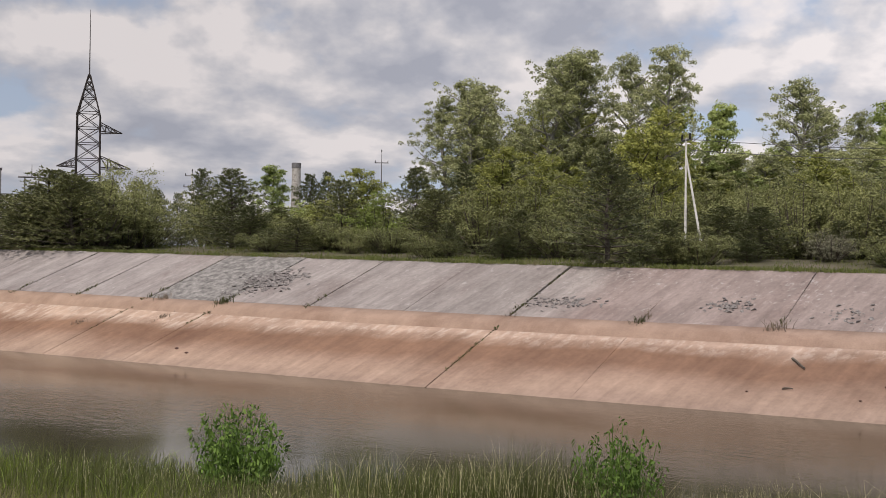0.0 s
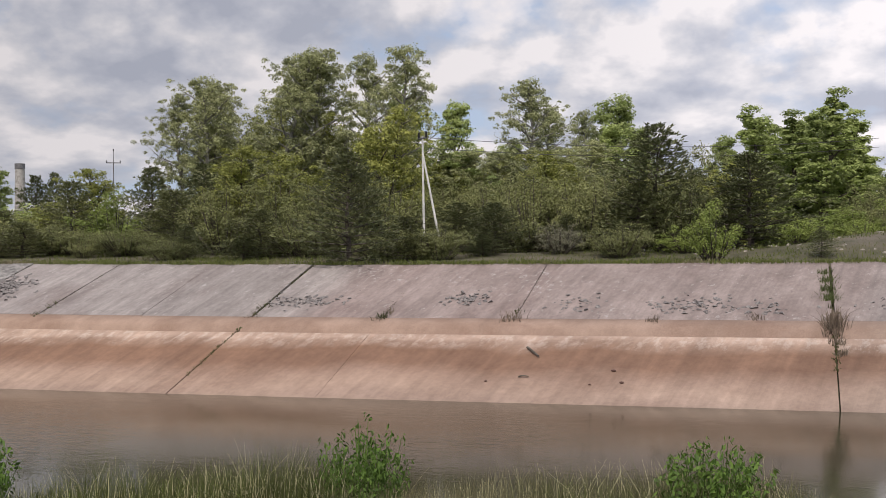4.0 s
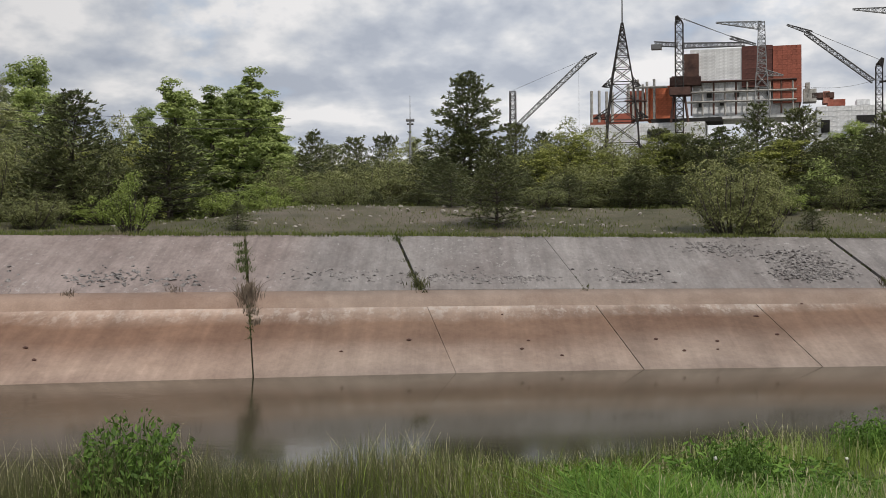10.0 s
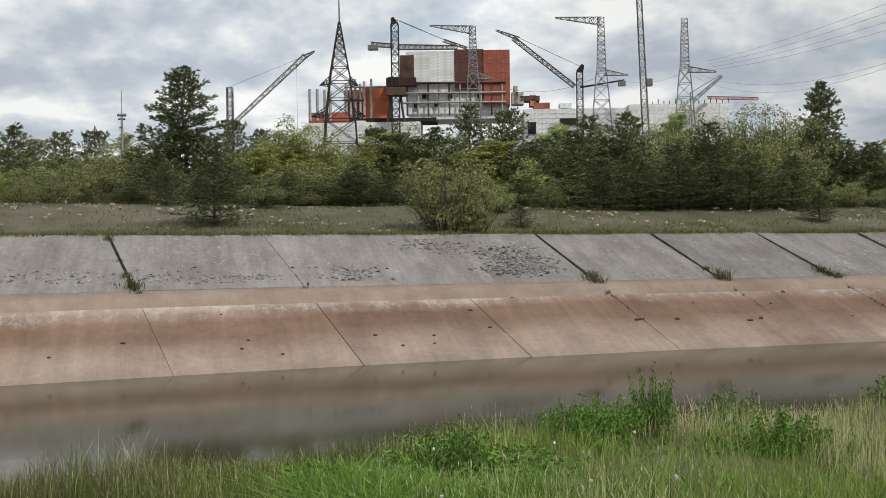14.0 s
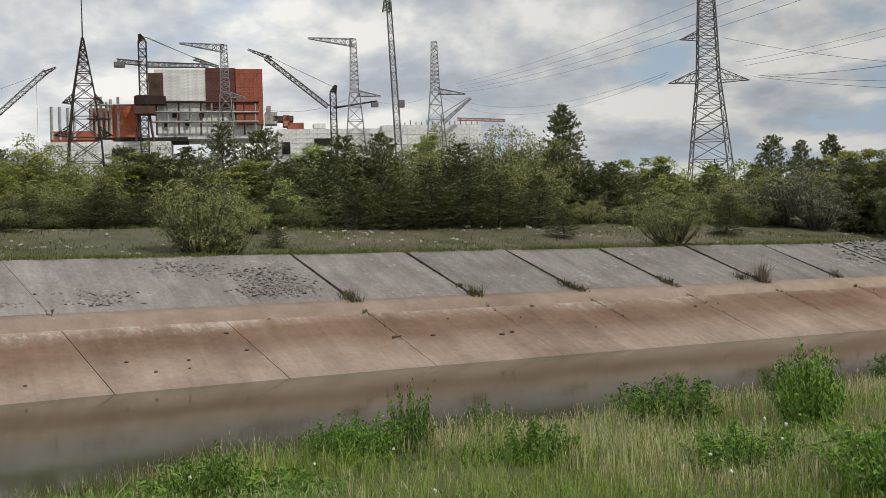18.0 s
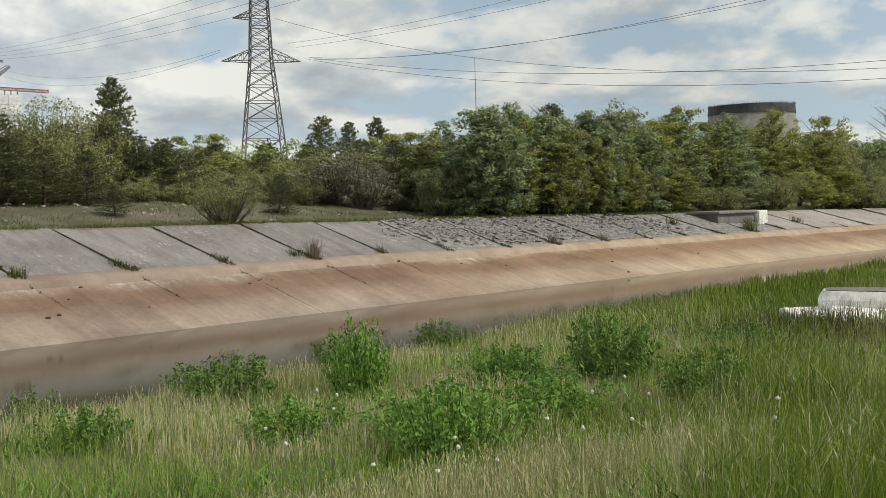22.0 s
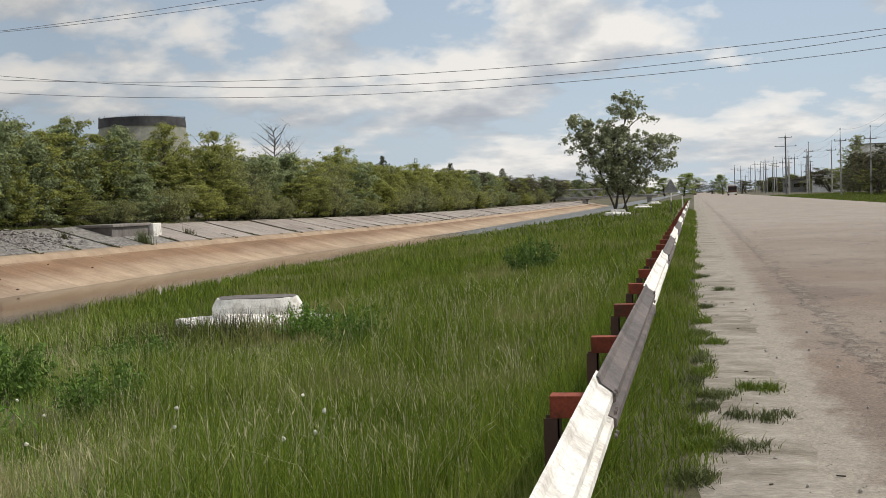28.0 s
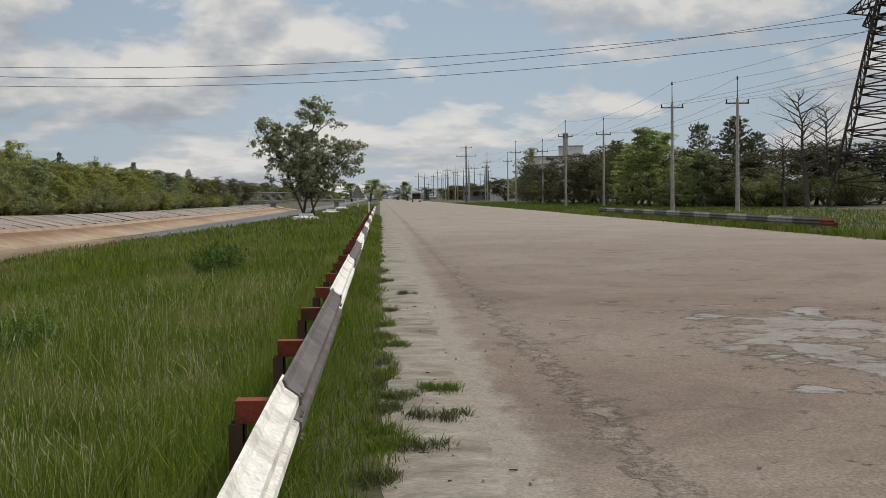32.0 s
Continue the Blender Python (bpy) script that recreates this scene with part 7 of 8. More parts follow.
def far_block(name, label, az0, az1, el, d, material, band=True, roof=True):
    """A far hall: walls, roof edge and separate windows."""
    mid = (az0 + az1) / 2
    x, y = A(mid, d)
    w, h = d * radians(az1 - az0), Z(d, el)
    th = thing(name, label, "building", pose(x, y, 0, 0, 0, -mid))
    part("wall", box(bmesh.new(), -w / 2, 0, -0.5, w / 2, 14, h), material, th)
    if roof:
        part("roof", box(bmesh.new(), -w / 2 - 0.4, -0.4, h, w / 2 + 0.4, 14.4, h + 0.5), M_GALVD, th)
    if band:
        n = max(3, int(w / 4))
        for i in range(n):
            a = -w / 2 + w * (i + 0.2) / n
            part("window", box(bmesh.new(), a, -0.12, h * 0.45, a + w / n * 0.6, 0.1, h * 0.72), M_DARK, th)
    return th


far_block("far_plant_building", "distant white industrial building beyond the trees", -66, -61.9, 3.2, 620, M_PANEL)
far_block("far_plant_building", "distant grey industrial block beyond the trees", -66, -63.75, 4.4, 640, M_GALVD)
x, y = A(-62.4, 560)
th = thing("lattice_tower", "small distant steel portal above a white building", "pylon", pose(x, y, 0, 0, 0, 62))
for s in (-1, 1):
    bar_part("leg", [((s * 3, 0, 0), (s * 3, 0, Z(560, 4.1)), 0.3, 0.3)], 0.3, M_GALVD, th)
bar_part("crossarm", [((-6, 0, Z(560, 4.05)), (6, 0, Z(560, 4.05)), 0.4, 0.4)], 0.3, M_GALVD, th)
bar_part("spire", [((0, 0, Z(560, 4.05)), (0, 0, Z(560, 4.65)), 0.25, 0.1)], 0.2, M_GALVD, th)
far_block("warehouse", "distant pale grey warehouse beside the road", 95.55, 97.3, 0.62, 330, M_PANEL)
far_block("warehouse", "distant low grey shed beside the road", 94.2, 95.5, 0.35, 380, M_GALV)
far_block("far_plant_building", "distant pale plant building above the wood", 97.4, 100.4, 1.9, 700, M_PANEL)
far_block("far_plant_building", "distant pale tower block above the wood", 99.0, 100.2, 2.4, 720, M_PANEL, False)
chimney(99.35, 710, 3.05, 1.6)

# ---- road ----
def build_road():
    xs = np.concatenate([[-400, -150, -60, -30], np.arange(-15, 4, 1.0), np.arange(4, 34, 0.25), np.arange(34, 60, 1.0), np.arange(60, 200, 10), [240, 300, 420, 600, 900, 1500, 3000]])
    ys = (-16.4, -16.2, -13, -10, -7, -5, -3.4, -2.2, -0.7, -0.5)
    v = []
    for x in xs:
        for i, y in enumerate(ys):
            e = 0.10 * noise.noise((x * 0.5, i, 2)) + 0.10 * noise.noise((x * 1.9, i, 6)) if i in (0, 9) else 0
            v.append((x, y + e, 0.0 + 0.002 * noise.noise((x * 0.3, y * 0.3, 1)) - (0.05 if i == 0 else 0.025 if i == 9 else 0)))
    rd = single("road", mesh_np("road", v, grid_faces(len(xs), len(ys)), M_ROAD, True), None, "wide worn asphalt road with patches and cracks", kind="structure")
    ys = (-0.9, -0.62, -0.45, -0.2, 0.25)
    v = []
    xs = np.concatenate([xs[xs < 4], np.arange(4, 30, 0.06), xs[xs >= 30]])
    for x in xs:
        for i, y in enumerate(ys):
            e = 0.10 * noise.noise((x * 0.6, i * 3, 5)) if i == 4 else 0.14 * noise.noise((x * 0.7, 1, 5)) + 0.12 * noise.noise((x * 2.3, 1, 8)) + 0.07 * noise.noise((x * 7.0, 1, 3)) if i < 2 else 0
            v.append((x, y + e, (-0.05, 0.001, 0.002, 0.004, -0.04)[i] + 0.008 * noise.noise((x * 1.3, y * 1.3, 4))))
    single("road_shoulder", mesh_np("road_shoulder", v, grid_faces(len(xs), len(ys)), M_SAND, True), None, "dusty sandy shoulder with tufts of grass", kind="structure")
    # crumbled edge of the asphalt and loose grit along it and over the worn patches
    rng = np.random.default_rng(44)
    n = 6000
    x = 4.5 + 40 * rng.uniform(size=n) ** 1.7
    line = rng.choice(3, n, p=(0.45, 0.3, 0.25))
    y = np.choose(line, (-1.5 - 0.02 * (x - 6) + rng.normal(0, 0.13, n), rng.uniform(-1.4, 0.1, n), -4.2 + rng.normal(0, 0.55, n)))
    ok = np.array([noise.noise((a * 0.8, b * 1.4, 2)) for a, b in zip(x, y)]) > -0.05
    x, y = x[ok], y[ok]
    n = len(x)
    r = rng.uniform(0.002, 0.007, n) * (1 + 0.03 * x)
    a = rng.uniform(0, 6.283, n)
    ring = [np.stack([x + r * rng.uniform(0.7, 1.6, n) * np.cos(a + q), y + r * np.sin(a + q), np.full(n, 0.002)], 1) for q in (0, 1.57, 3.14, 4.71)]
    v = np.stack([*ring, np.stack([x, y, 0.002 + r * 0.6], 1)], 1).reshape(-1, 3)
    o = np.arange(n)[:, None] * 5
    f = np.concatenate([o + np.array([q]) for q in ((0, 1, 4), (1, 2, 4), (2, 3, 4), (3, 0, 4))])
    tagged(part("grit", mesh_np("grit", v, f, mat("loose pale grit", (0.17, 0.145, 0.125), (0.30, 0.27, 0.24), 40, fine=80, bump=0)), None, rd), "loose grit on the asphalt", kind="stuff")


build_road()


G_TUFT = leaf_mat("trodden shoulder grass", (0.05, 0.07, 0.022), (0.14, 0.165, 0.06), 0.25)


def shoulder_tuft(i, x, y, w, n):
    """A ragged mat of trodden grass, longer across the road than along it."""
    rng = np.random.default_rng(700 + i)
    n = int(n * 2.2)
    c = rng.normal(size=(7, 2)) * np.array([0.10, w * 0.2])
    k = c[rng.integers(0, 7, n)] + rng.normal(size=(n, 2)) * np.array([0.07, w * 0.09])
    me = blades(k[:, 0], k[:, 1], np.full(n, -0.01), rng.uniform(0.02, 0.09, n), 0.007, rng, 1.3, G_TUFT if i % 3 else G_LUSH, "tuft")
    single("grass_tuft", me, None, "flat dark grass tuft on the sandy shoulder", "grass", "shoulder tufts", "stuff", m=Matrix.Translation((x, y, 0.0)))


for i, (x, y, w, n) in enumerate(((9.34, -0.48, 0.5, 300), (9.0, -0.1, 0.45, 260), (8.14, -0.39, 0.45, 240), (7.25, -0.02, 0.5, 320), (7.2, -0.27, 0.3, 180), (8.5, 0.0, 0.4, 220), (12.2, -0.14, 0.4, 220), (18.7, -0.36, 0.35, 160), (11.0, 0.02, 0.35, 200), (14.2, -0.02, 0.35, 180), (16.0, -0.1, 0.3, 140), (6.4, 0.05, 0.4, 240), (10.2, -0.02, 0.4, 220), (13.0, 0.0, 0.35, 180), (21.5, -0.1, 0.3, 140), (7.7, 0.05, 0.4, 240), (9.7, 0.04, 0.4, 220), (24.5, -0.1, 0.3, 120))):
    shoulder_tuft(i, x, y, w, n)
rr = random.Random(77)
for i in range(26):
    bm = bmesh.new()
    bmesh.ops.create_icosphere(bm, subdivisions=1, radius=rr.uniform(0.006, 0.018))
    for v in bm.verts:
        v.co *= rr.uniform(0.8, 1.2)
    single("stone", bm, M_CONC, "small grey stone on the road edge", "stone", "road stones", m=Matrix.Translation((5.8 + 12 * rr.random(), rr.uniform(-2.2, -0.1), 0.008)))
for i in range(18):
    bm = bmesh.new()
    box(bm, -0.05, -0.012, -0.004, 0.05, 0.012, 0.012, 0.004)
    single("bark_chip", bm, M_BARK, "dark twig fragment on the sandy shoulder", "twig", "shoulder twigs", m=Matrix.LocRotScale((6.2 + 14 * rr.random() ** 1.4, rr.uniform(-0.75, 0.0), 0.008), Euler((0, 0, rr.gauss(1.57, 0.7))), (rr.uniform(0.2, 0.6), rr.uniform(0.2, 0.4), 0.5)))


# ---- guardrails ----
def w_beam(x0, x1, y, face, ztop, material, name, parent, overlap=0.0):
    """A folded W-section beam along the road; face +1 looks to +y."""
    prof = ((0.0, 0.0), (0.012, -0.03), (0.075, -0.075), (0.075, -0.115), (0.02, -0.145), (0.02, -0.165), (0.075, -0.195), (0.075, -0.235), (0.012, -0.28), (0.0, -0.31))
    back = [(d - 0.012, z + (0.006 if i < 5 else -0.006)) for i, (d, z) in enumerate(prof)][::-1]
    ring = list(prof) + back
    n = max(2, int((x1 - x0) / 1.0))
    v, m = [], len(ring)
    for i in range(n + 1):
        x = x0 + (x1 - x0) * i / n
        sag = 0.012 * noise.noise((x * 0.4, y, 3))
        v += [(x, y + face * (d + overlap) + sag, ztop + z + 0.01 * noise.noise((x * 0.3, 1, y))) for d, z in ring]
    f = [(i * m + j, i * m + (j + 1) % m, (i + 1) * m + (j + 1) % m, (i + 1) * m + j) for i in range(n) for j in range(m)]
    bm = bmesh.new()
    vs = [bm.verts.new(q) for q in v]
    for q in f:
        bm.faces.new([vs[k] for k in q])
    for k in (0, n):
        for j in range(len(prof) - 1):
            bm.faces.new([vs[k * m + a] for a in (j, j + 1, m - 2 - j, m - 1 - j)])
    bmesh.ops.recalc_face_normals(bm, faces=bm.faces)
    return part(name, bm, material, parent)


def bolt(parent, x, y, z, face):
    bm = bmesh.new()
    bmesh.ops.create_cone(bm, cap_ends=True, segments=8, radius1=0.014, radius2=0.011, depth=0.014, matrix=Matrix.Translation((x, y + face * 0.008, z)) @ Matrix.Rotation(math.pi / 2, 4, 'X'))
    part("bolt", bm, M_BLACKP, parent)


def guardrail_near():
    th = thing("guardrail", "steel guardrail painted in white and black stretches, on red brackets", "guardrail")
    cuts = [-9.0, -3.6, 0.4, 5.25, 10.5, 16.8, 22.5, 28, 34, 40, 47, 54, 62, 70, 78, 87, 96, 106, 117]
    for i, (a, b) in enumerate(zip(cuts, cuts[1:])):
        white = i % 2 == 0
        bm = w_beam(a, b + 0.16, 0.46, -1, 0.755, M_WHITE if white else M_BLACKP, "beam", th, 0.0 if white else 0.014)
        tagged(bm, "chipped white beam section" if white else "faded black beam section")
        if 3 < b < 40:
            for q in (0.02, 0.10):
                for dz in (-0.06, -0.14, -0.25):
                    bolt(bm, b - q, 0.46 - 0.08, 0.755 + dz, -1)
    for k in range(-3, 53):
        x = 5.12 + 2.12 * k
        br = bmesh.new()
        # channel bracket, open below
        box(br, x - 0.045, 0.475, 0.69, x + 0.045, 0.66, 0.70)
        box(br, x - 0.051, 0.475, 0.60, x - 0.043, 0.66, 0.70)
        box(br, x + 0.043, 0.475, 0.60, x + 0.051, 0.66, 0.70)
        b = part("bracket", br, M_RED, th, "rusty red channel bracket")
        ps = bmesh.new()
        box(ps, x - 0.05, 0.62, -0.4, x + 0.05, 0.627, 0.597)
        box(ps, x - 0.05, 0.62, -0.4, x - 0.042, 0.69, 0.597)
        box(ps, x + 0.042, 0.62, -0.4, x + 0.05, 0.69, 0.597)
        part("post", ps, M_BROWN, th, "rusty brown steel post")
    return th


guardrail_near()


def guardrail_far():
    th = thing("guardrail", "low guardrail in black and white stretches with a rusty end", "guardrail")
    x, i = 41.0, 0
    while x < 84:
        m = (M_RED, M_GALV, M_BLACKP)[0 if i == 0 else 1 + (i % 2)]
        w_beam(x, x + (1.4 if i == 0 else 2.9), -16.75, 1, 0.6, m, "beam", th)
        x += 1.4 if i == 0 else 2.9
        i += 1
    for k in range(22):
        ps = bmesh.new()
        box(ps, 41.3 + 2 * k - 0.05, -16.95, -0.4, 41.3 + 2 * k + 0.05, -16.8, 0.42)
        part("post", ps, M_BROWN, th)


guardrail_far()


# ---- white concrete well rings on the verge ----
def well_ring(x, y, z, r, label, k=1.0, turn=-68.1):
    """A flattened ring with a chamfered shoulder, a dark top and broken white-washed slabs round its foot."""
    th = thing("well_ring", label, "well ring", pose(x, y, z, 1.5, 0.8, turn) @ Matrix.Scale(k, 4), "white well rings")
    n, prof = 28, ((0.90, -0.2), (1.06, -0.2), (1.07, 0.06), (1.06, 0.29), (1.045, 0.31), (0.95, 0.43), (0.93, 0.44), (0.86, 0.435), (0.85, 0.1))
    v = []
    for j, (q, h) in enumerate(prof):
        for i in range(n):
            a = 6.2832 * i / n
            c, e = math.cos(a), math.sin(a)
            q2 = q * r + 0.02 * noise.noise((i * 0.7, j * 0.4, 1))
            v.append((q2 * math.copysign(abs(c) ** 0.62, c), 0.46 * q2 * math.copysign(abs(e) ** 0.62, e), h + (0.02 * noise.noise((i * 0.9, 1, 7)) if h > 0.3 else 0)))
    m = len(prof)
    f = [(j * n + i, j * n + (i + 1) % n, ((j + 1) % m) * n + (i + 1) % n, ((j + 1) % m) * n + i) for j in range(m) for i in range(n)]
    part("ring", mesh_np("ring", v, f, M_WHITE, False), None, th)
    lid = mesh_np("lid", [(r * 0.9 * math.copysign(abs(math.cos(6.2832 * i / 28)) ** 0.62, math.cos(6.2832 * i / 28)), r * 0.415 * math.copysign(abs(math.sin(6.2832 * i / 28)) ** 0.62, math.sin(6.2832 * i / 28)), 0.452) for i in range(28)], [tuple(range(28))], M_SLABD)
    part("lid", lid, None, th, "dark grey weathered top")
    for px, py, w, d, tilt, turn2 in ((0.05, -0.62, 0.62, 0.34, 14, 2), (-0.78, -0.38, 0.5, 0.3, 6, 24), (0.82, -0.3, 0.42, 0.3, 3, -18), (0.3, 0.5, 0.7, 0.35, -4, 4), (-1.0, 0.15, 0.34, 0.3, -5, 60)):
        sl = part("base_slab", box(bmesh.new(), -w, -d, -0.3, w, d, 0.05, 0.035), M_WHITE, th, "white-washed base slab")
        sl.matrix_basis = pose(px, py, 0.06, tilt, 3, turn2)
    return th


def gz_at(x, y):
    return float(verge_z(np.array([x]), np.array([y]))[0])


well_ring(TUB[0], TUB[1], -0.40, 0.74, "white-washed concrete well ring on broken slabs in the grass")
for az, d in ((86.3, 108), (87.55, 160), (88.1, 205)):
    x, y = A(az, d)
    well_ring(x, y, Z(d, -0.92 if d < 120 else (-0.66 if d < 180 else -0.5)) - 0.1, 0.74, "far white-washed concrete well ring on the verge", 0.9, -az)


# ---- road sign, marker post, lone tree ----
def road_sign():
    x, y = A(88.9, 95)
    th = thing("road_sign", "grey back of a triangular road sign on a striped post", "road sign", pose(x, y, gz_at(x, y) - 0.05, 0, 0, 90))
    bar_part("post", [((0, 0, 0), (0, 0, 1.0), 0.05, 0.05)], 0.05, M_BLACKP, th, 8)
    bar_part("post", [((0, 0, 1.0), (0, 0, 2.4), 0.05, 0.05)], 0.05, M_WHITE, th, 8, "white upper post")
    bm = bmesh.new()
    tri = ((-0.62, 1.72), (0.62, 1.72), (0.07, 2.75), (-0.07, 2.75))
    a = [bm.verts.new((px, 0.055, pz)) for px, pz in tri]
    b = [bm.verts.new((px, 0.075, pz)) for px, pz in tri]
    bm.faces.new(a)
    bm.faces.new(b[::-1])
    for i in range(4):
        bm.faces.new((a[i], b[i], b[(i + 1) % 4], a[(i + 1) % 4]))
    part("plate", bm, M_GALV, th, "grey triangular plate")


road_sign()
x, y = A(89.45, 105)
th = thing("marker_post", "short white roadside marker post", "post", pose(x, y, 0.0))
bar_part("post", [((0, 0, -0.2), (0, 0, 1.25), 0.07, 0.06)], 0.07, M_WHITE, th, 8)
bar_part("cap", [((0, 0, 1.25), (0, 0, 1.4), 0.075, 0.03)], 0.07, M_BLACKP, th, 8)

lx, ly = A(86.45, 112)
# three leaning stems: a broad one towards the canal, the tall one, a low one over the road
lone = make_broadleaf("lone_tree", 11.4, 6.6, 509, L_LONE, M_BARK, 24000, 0.25, 0.2, 17, 12, 0.42, droop=0.3, label="lone leafy tree with an uneven crown beside the road", fork=4,
                      tops=((0.1, -1.5, 11.6), (0.6, 3.6, 9.4), (-0.3, -3.9, 7.0), (-0.8, 1.4, 8.0)))
lone.matrix_basis = pose(lx, ly, Z(112, -0.7) - 0.15)


# ---- poles and wood beyond the road ----
def pole_rows():
    near, far = [], []
    for row, y, x0, out in (("a", -24.2, 93, near), ("b", -28.4, 89, far)):
        for k in range(9):
            x = x0 + 54 * k
            h = 8.9 if k < 1 else 9.4
            utility_pole(x, y, 0.15, h, M_POLE, "grey concrete utility pole with a crossarm and a top spike", ((0.955, 0.95),), None, 1.5, 90, 0.17, "roadside utility poles")
            out.append((x, y, 0.15 + h))
    for out in (near, far):
        for (xa, ya, za), (xb, yb, zb) in zip(out[:5], out[1:]):
            for o, dz in ((-0.87, -0.1), (0.87, -0.1), (0, 1.6)):
                wire((xa, ya + o, za + dz), (xb, yb + o, zb + dz), 1.0, 0.012, 12, "thin roadside wire between concrete poles", "roadside wires")
        xa, ya, za = out[0]
        for o, dz in ((-0.87, -0.1), (0.87, -0.1), (0, 1.6)):
            wire((xa, ya + o, za + dz), (24, ya + o - 4, za + dz + 1), 1.0, 0.012, 12, "thin roadside wire between concrete poles", "roadside wires")
    x, y = A(94.37, 290)
    utility_pole(x, y, 0, Z(290, 2.5), M_GALVD, "tall dark pole with two crossarms", ((0.97, 1.6), (0.82, 2.6)), None, 0.4, 90, 0.25)
    rr = random.Random(15)
    for k in range(16):
        az, d = 91.9 + 3.6 * rr.random(), rr.uniform(380, 620)
        x, y = A(az, d)
        utility_pole(x, y, 0, rr.uniform(8.5, 13), M_GALVD, "distant utility pole beside the road", ((0.95, 1.3),), None, 0.8, 90, 0.2, "distant utility poles")


pole_rows()
for k, az, d, el, w in (("poplar", 97.0, 285, 2.45, 7), ("pine", 97.4, 280, 1.5, 6), ("green", 89.5, 430, 0.95, 13), ("dark", 90.1, 500, 0.6, 12), ("green", 88.6, 470, 0.75, 13), ("green", 91.4, 420, 0.8, 8), ("dark", 92.5, 470, 0.5, 12), ("dark", 93.6, 480, 0.55, 14), ("dark", 94.6, 500, 0.5, 14), ("dark", 91.0, 560, 0.45, 14),
                        ("dark", 97.6, 240, 1.6, 9), ("dark", 98.6, 200, 2.0, 9), ("dark", 99.5, 190, 2.1, 10), ("dark", 100.4, 185, 2.3, 9), ("dark", 101.0, 175, 2.5, 9), ("pinel", 101.9, 150, 2.6, 6), ("dark", 98.2, 230, 1.3, 9), ("dark", 99.0, 220, 1.6, 10), ("dark", 99.9, 210, 1.8, 10), ("dark", 100.7, 190, 1.9, 10), ("dark", 101.4, 180, 2.1, 10), ("bright", 98.6, 210, 1.0, 8), ("bright", 100.2, 200, 1.1, 8), ("bright", 101.2, 190, 1.2, 8), ("dark", 102.2, 165, 2.5, 9),
                        ("green", 103.4, 135, 3.4, 8), ("green", 104.2, 140, 3.1, 7), ("green", 102.8, 138, 2.6, 7), ("pinel", 105.9, 128, 3.4, 5), ("green", 105.5, 126, 2.0, 6), ("silver", 106.3, 124, 2.2, 6), ("dark", 106.8, 140, 2.3, 8), ("pinet", 107.6, 135, 3.7, 8), ("pinet", 108.5, 138, 2.9, 7), ("dark", 108.2, 132, 2.0, 8), ("dark", 109.3, 130, 2.2, 9), ("dark", 110.3, 132, 2.3, 9), ("bare", 110.95, 112, 5.2, 9), ("bare", 111.9, 120, 4.4, 8), ("bare", 109.9, 118, 3.0, 6),
                        ("dark", 111.4, 128, 2.4, 9), ("dark", 112.4, 130, 2.5, 9), ("dark", 113.4, 128, 2.4, 9), ("dark", 114.6, 126, 2.5, 9), ("dark", 115.8, 126, 2.6, 9), ("dark", 105.0, 150, 2.2, 9), ("dark", 104.0, 155, 2.1, 9), ("dark", 103.0, 160, 2.1, 9), ("dark", 107.4, 126, 1.6, 7), ("willow", 110.0, 122, 1.3, 7), ("willow", 108.8, 122, 1.2, 7), ("willow", 112.9, 118, 1.4, 7), ("willow", 106.9, 126, 1.2, 7), ("willow", 104.8, 132, 1.2, 7)):
    plant(k, az, d, el, w, base=0.05)
for x in np.arange(300, 640, 16):
    for r in range(2):
        y = -34 - 8 * r - KRNG.uniform(0, 5)
        plant(KRNG.choice(("dark", "green", "dark", "bright")), math.degrees(math.atan2(x, y)), math.hypot(x, y), math.degrees(math.atan2(KRNG.uniform(5, 7.5) - 1.6, math.hypot(x, y))), 10, base=0.0)


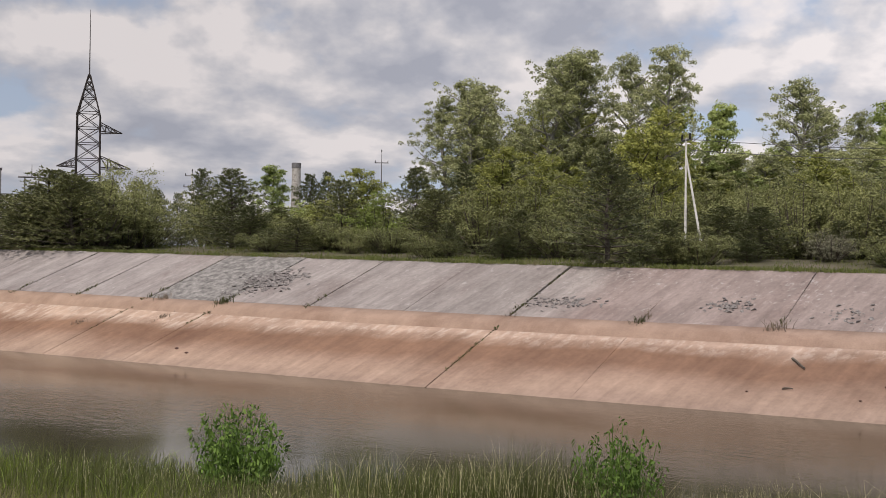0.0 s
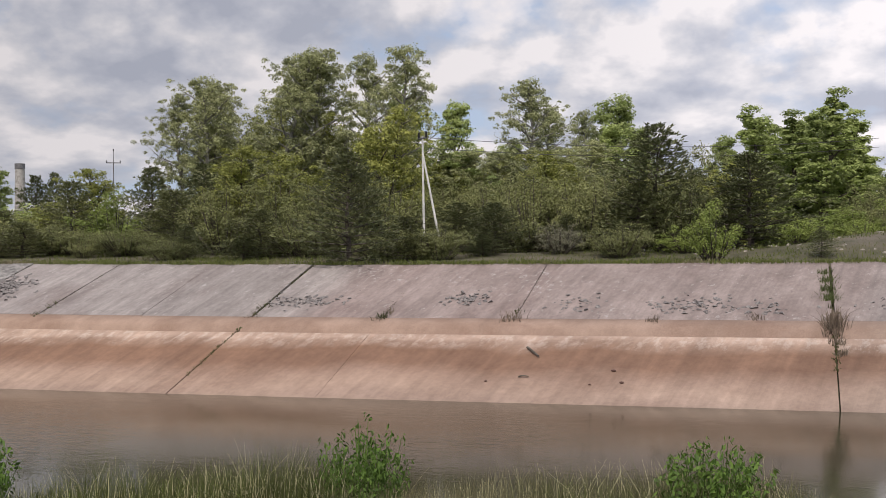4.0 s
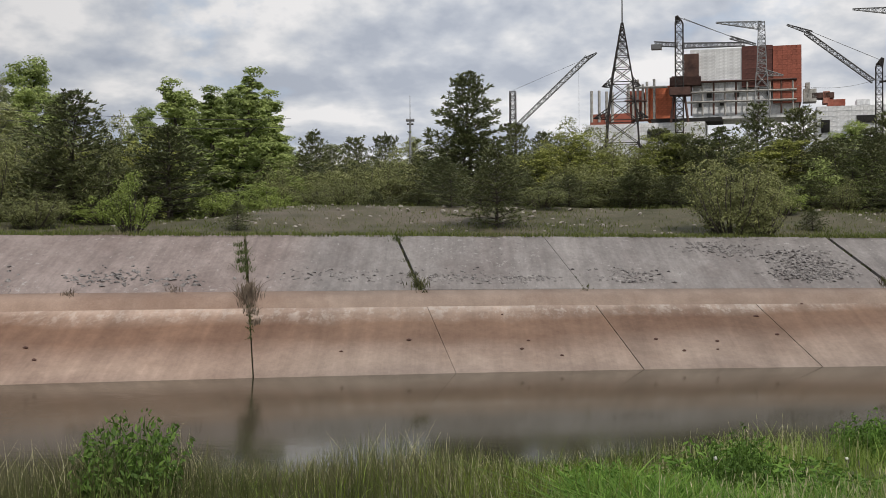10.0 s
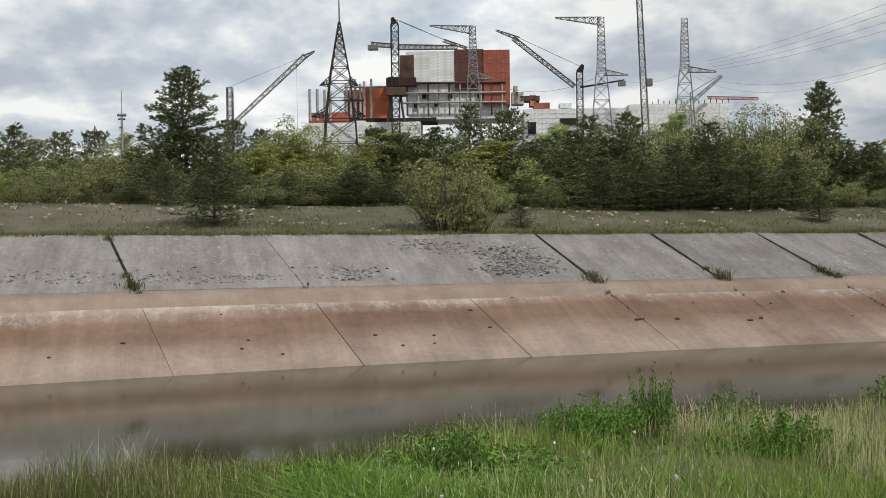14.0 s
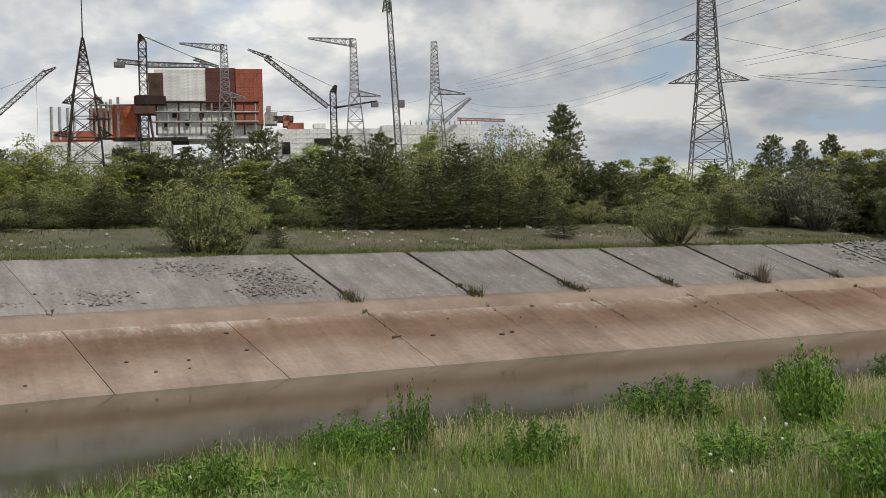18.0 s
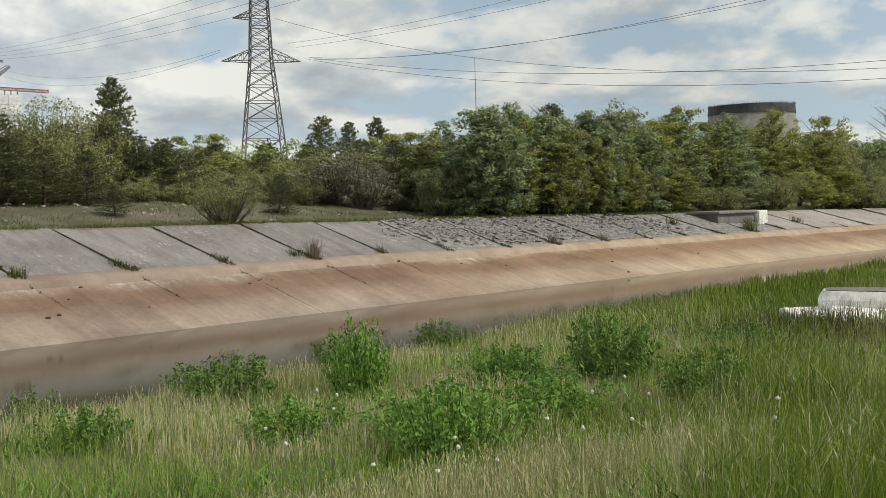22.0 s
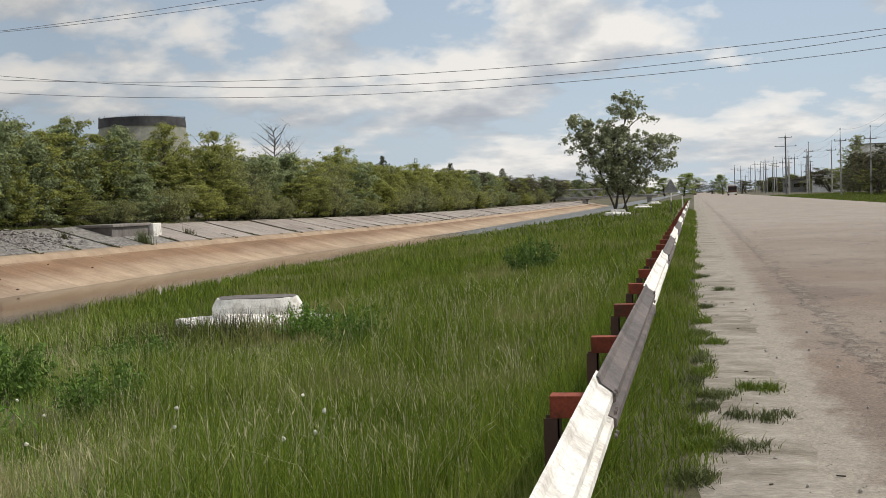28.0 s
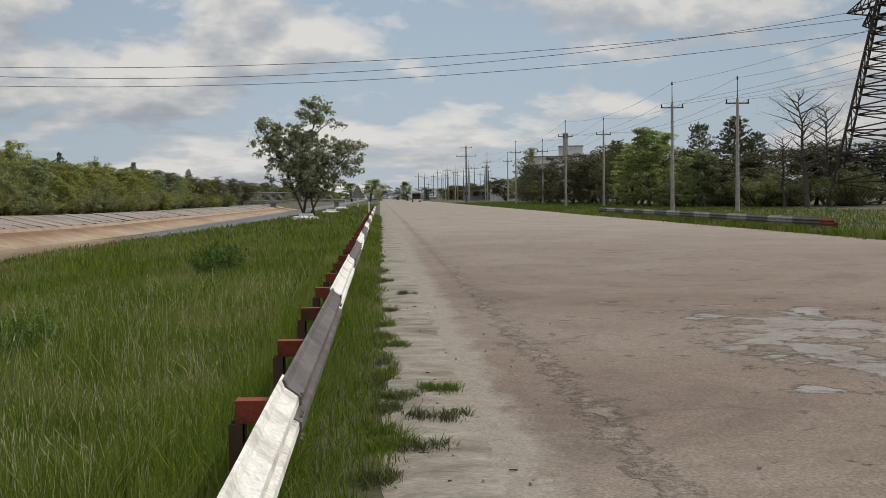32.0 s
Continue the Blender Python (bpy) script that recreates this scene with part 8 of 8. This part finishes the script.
# ---- bridge and truck far down the road ----
def bridge():
    x0, y0, y1, d = 395, 12, 62, 420
    th = thing("truss_bridge", "small grey truss bridge across the canal", "bridge")
    part("deck", box(bmesh.new(), x0, y0, 0.2, x0 + 6, y1, 0.9), M_CONC, th)
    for xx in (x0, x0 + 6):
        segs = [((xx, y0, 0.9), (xx, y1, 0.9), 0.16, 0.16), ((xx, y0 + 4, 3.6), (xx, y1 - 4, 3.6), 0.16, 0.16)]
        n = 12
        for i in range(n):
            a, b = y0 + 4 + (y1 - y0 - 8) * i / n, y0 + 4 + (y1 - y0 - 8) * (i + 1) / n
            segs += [((xx, a, 0.9), (xx, (a + b) / 2, 3.6), 0.1, 0.1), ((xx, (a + b) / 2, 3.6), (xx, b, 0.9), 0.1, 0.1)]
        bar_part("truss", segs, 0.15, M_GALV, th)
    for yy in (y0 + 3, (y0 + y1) / 2, y1 - 3):
        part("pier", box(bmesh.new(), x0 + 1, yy - 0.8, -4, x0 + 5, yy + 0.8, 0.2), M_CONC, th)


bridge()


def truck():
    x, y = A(91.85, 330)
    th = thing("truck", "distant truck with a pale load standing on the road", "truck", pose(x, y, 0.02))
    part("cab", box(bmesh.new(), 0.2, -1.2, 0.6, 2.2, 1.2, 2.6, 0.15), M_BROWN, th)
    part("windscreen", box(bmesh.new(), 0.14, -1.0, 1.6, 0.2, 1.0, 2.3, 0.02), M_DARK, th)
    part("load_bed", box(bmesh.new(), 2.4, -1.25, 1.0, 7.2, 1.25, 3.1, 0.1), M_PANEL, th, "pale load body")
    part("bumper", box(bmesh.new(), 0.0, -1.15, 0.4, 0.2, 1.15, 0.8, 0.04), M_WHITE, th)
    for wx in (1.1, 4.8, 6.2):
        for s in (-1, 1):
            bm = bmesh.new()
            bmesh.ops.create_cone(bm, cap_ends=True, segments=16, radius1=0.5, radius2=0.5, depth=0.3, matrix=Matrix.Translation((wx, s * 1.05, 0.5)) @ Matrix.Rotation(math.pi / 2, 4, 'X'))
            part("wheel", bm, M_DARK, th)


truck()
for models in PARK.values():
    for o, _, _ in models:
        for q in (*o.children, o):
            bpy.data.objects.remove(q)
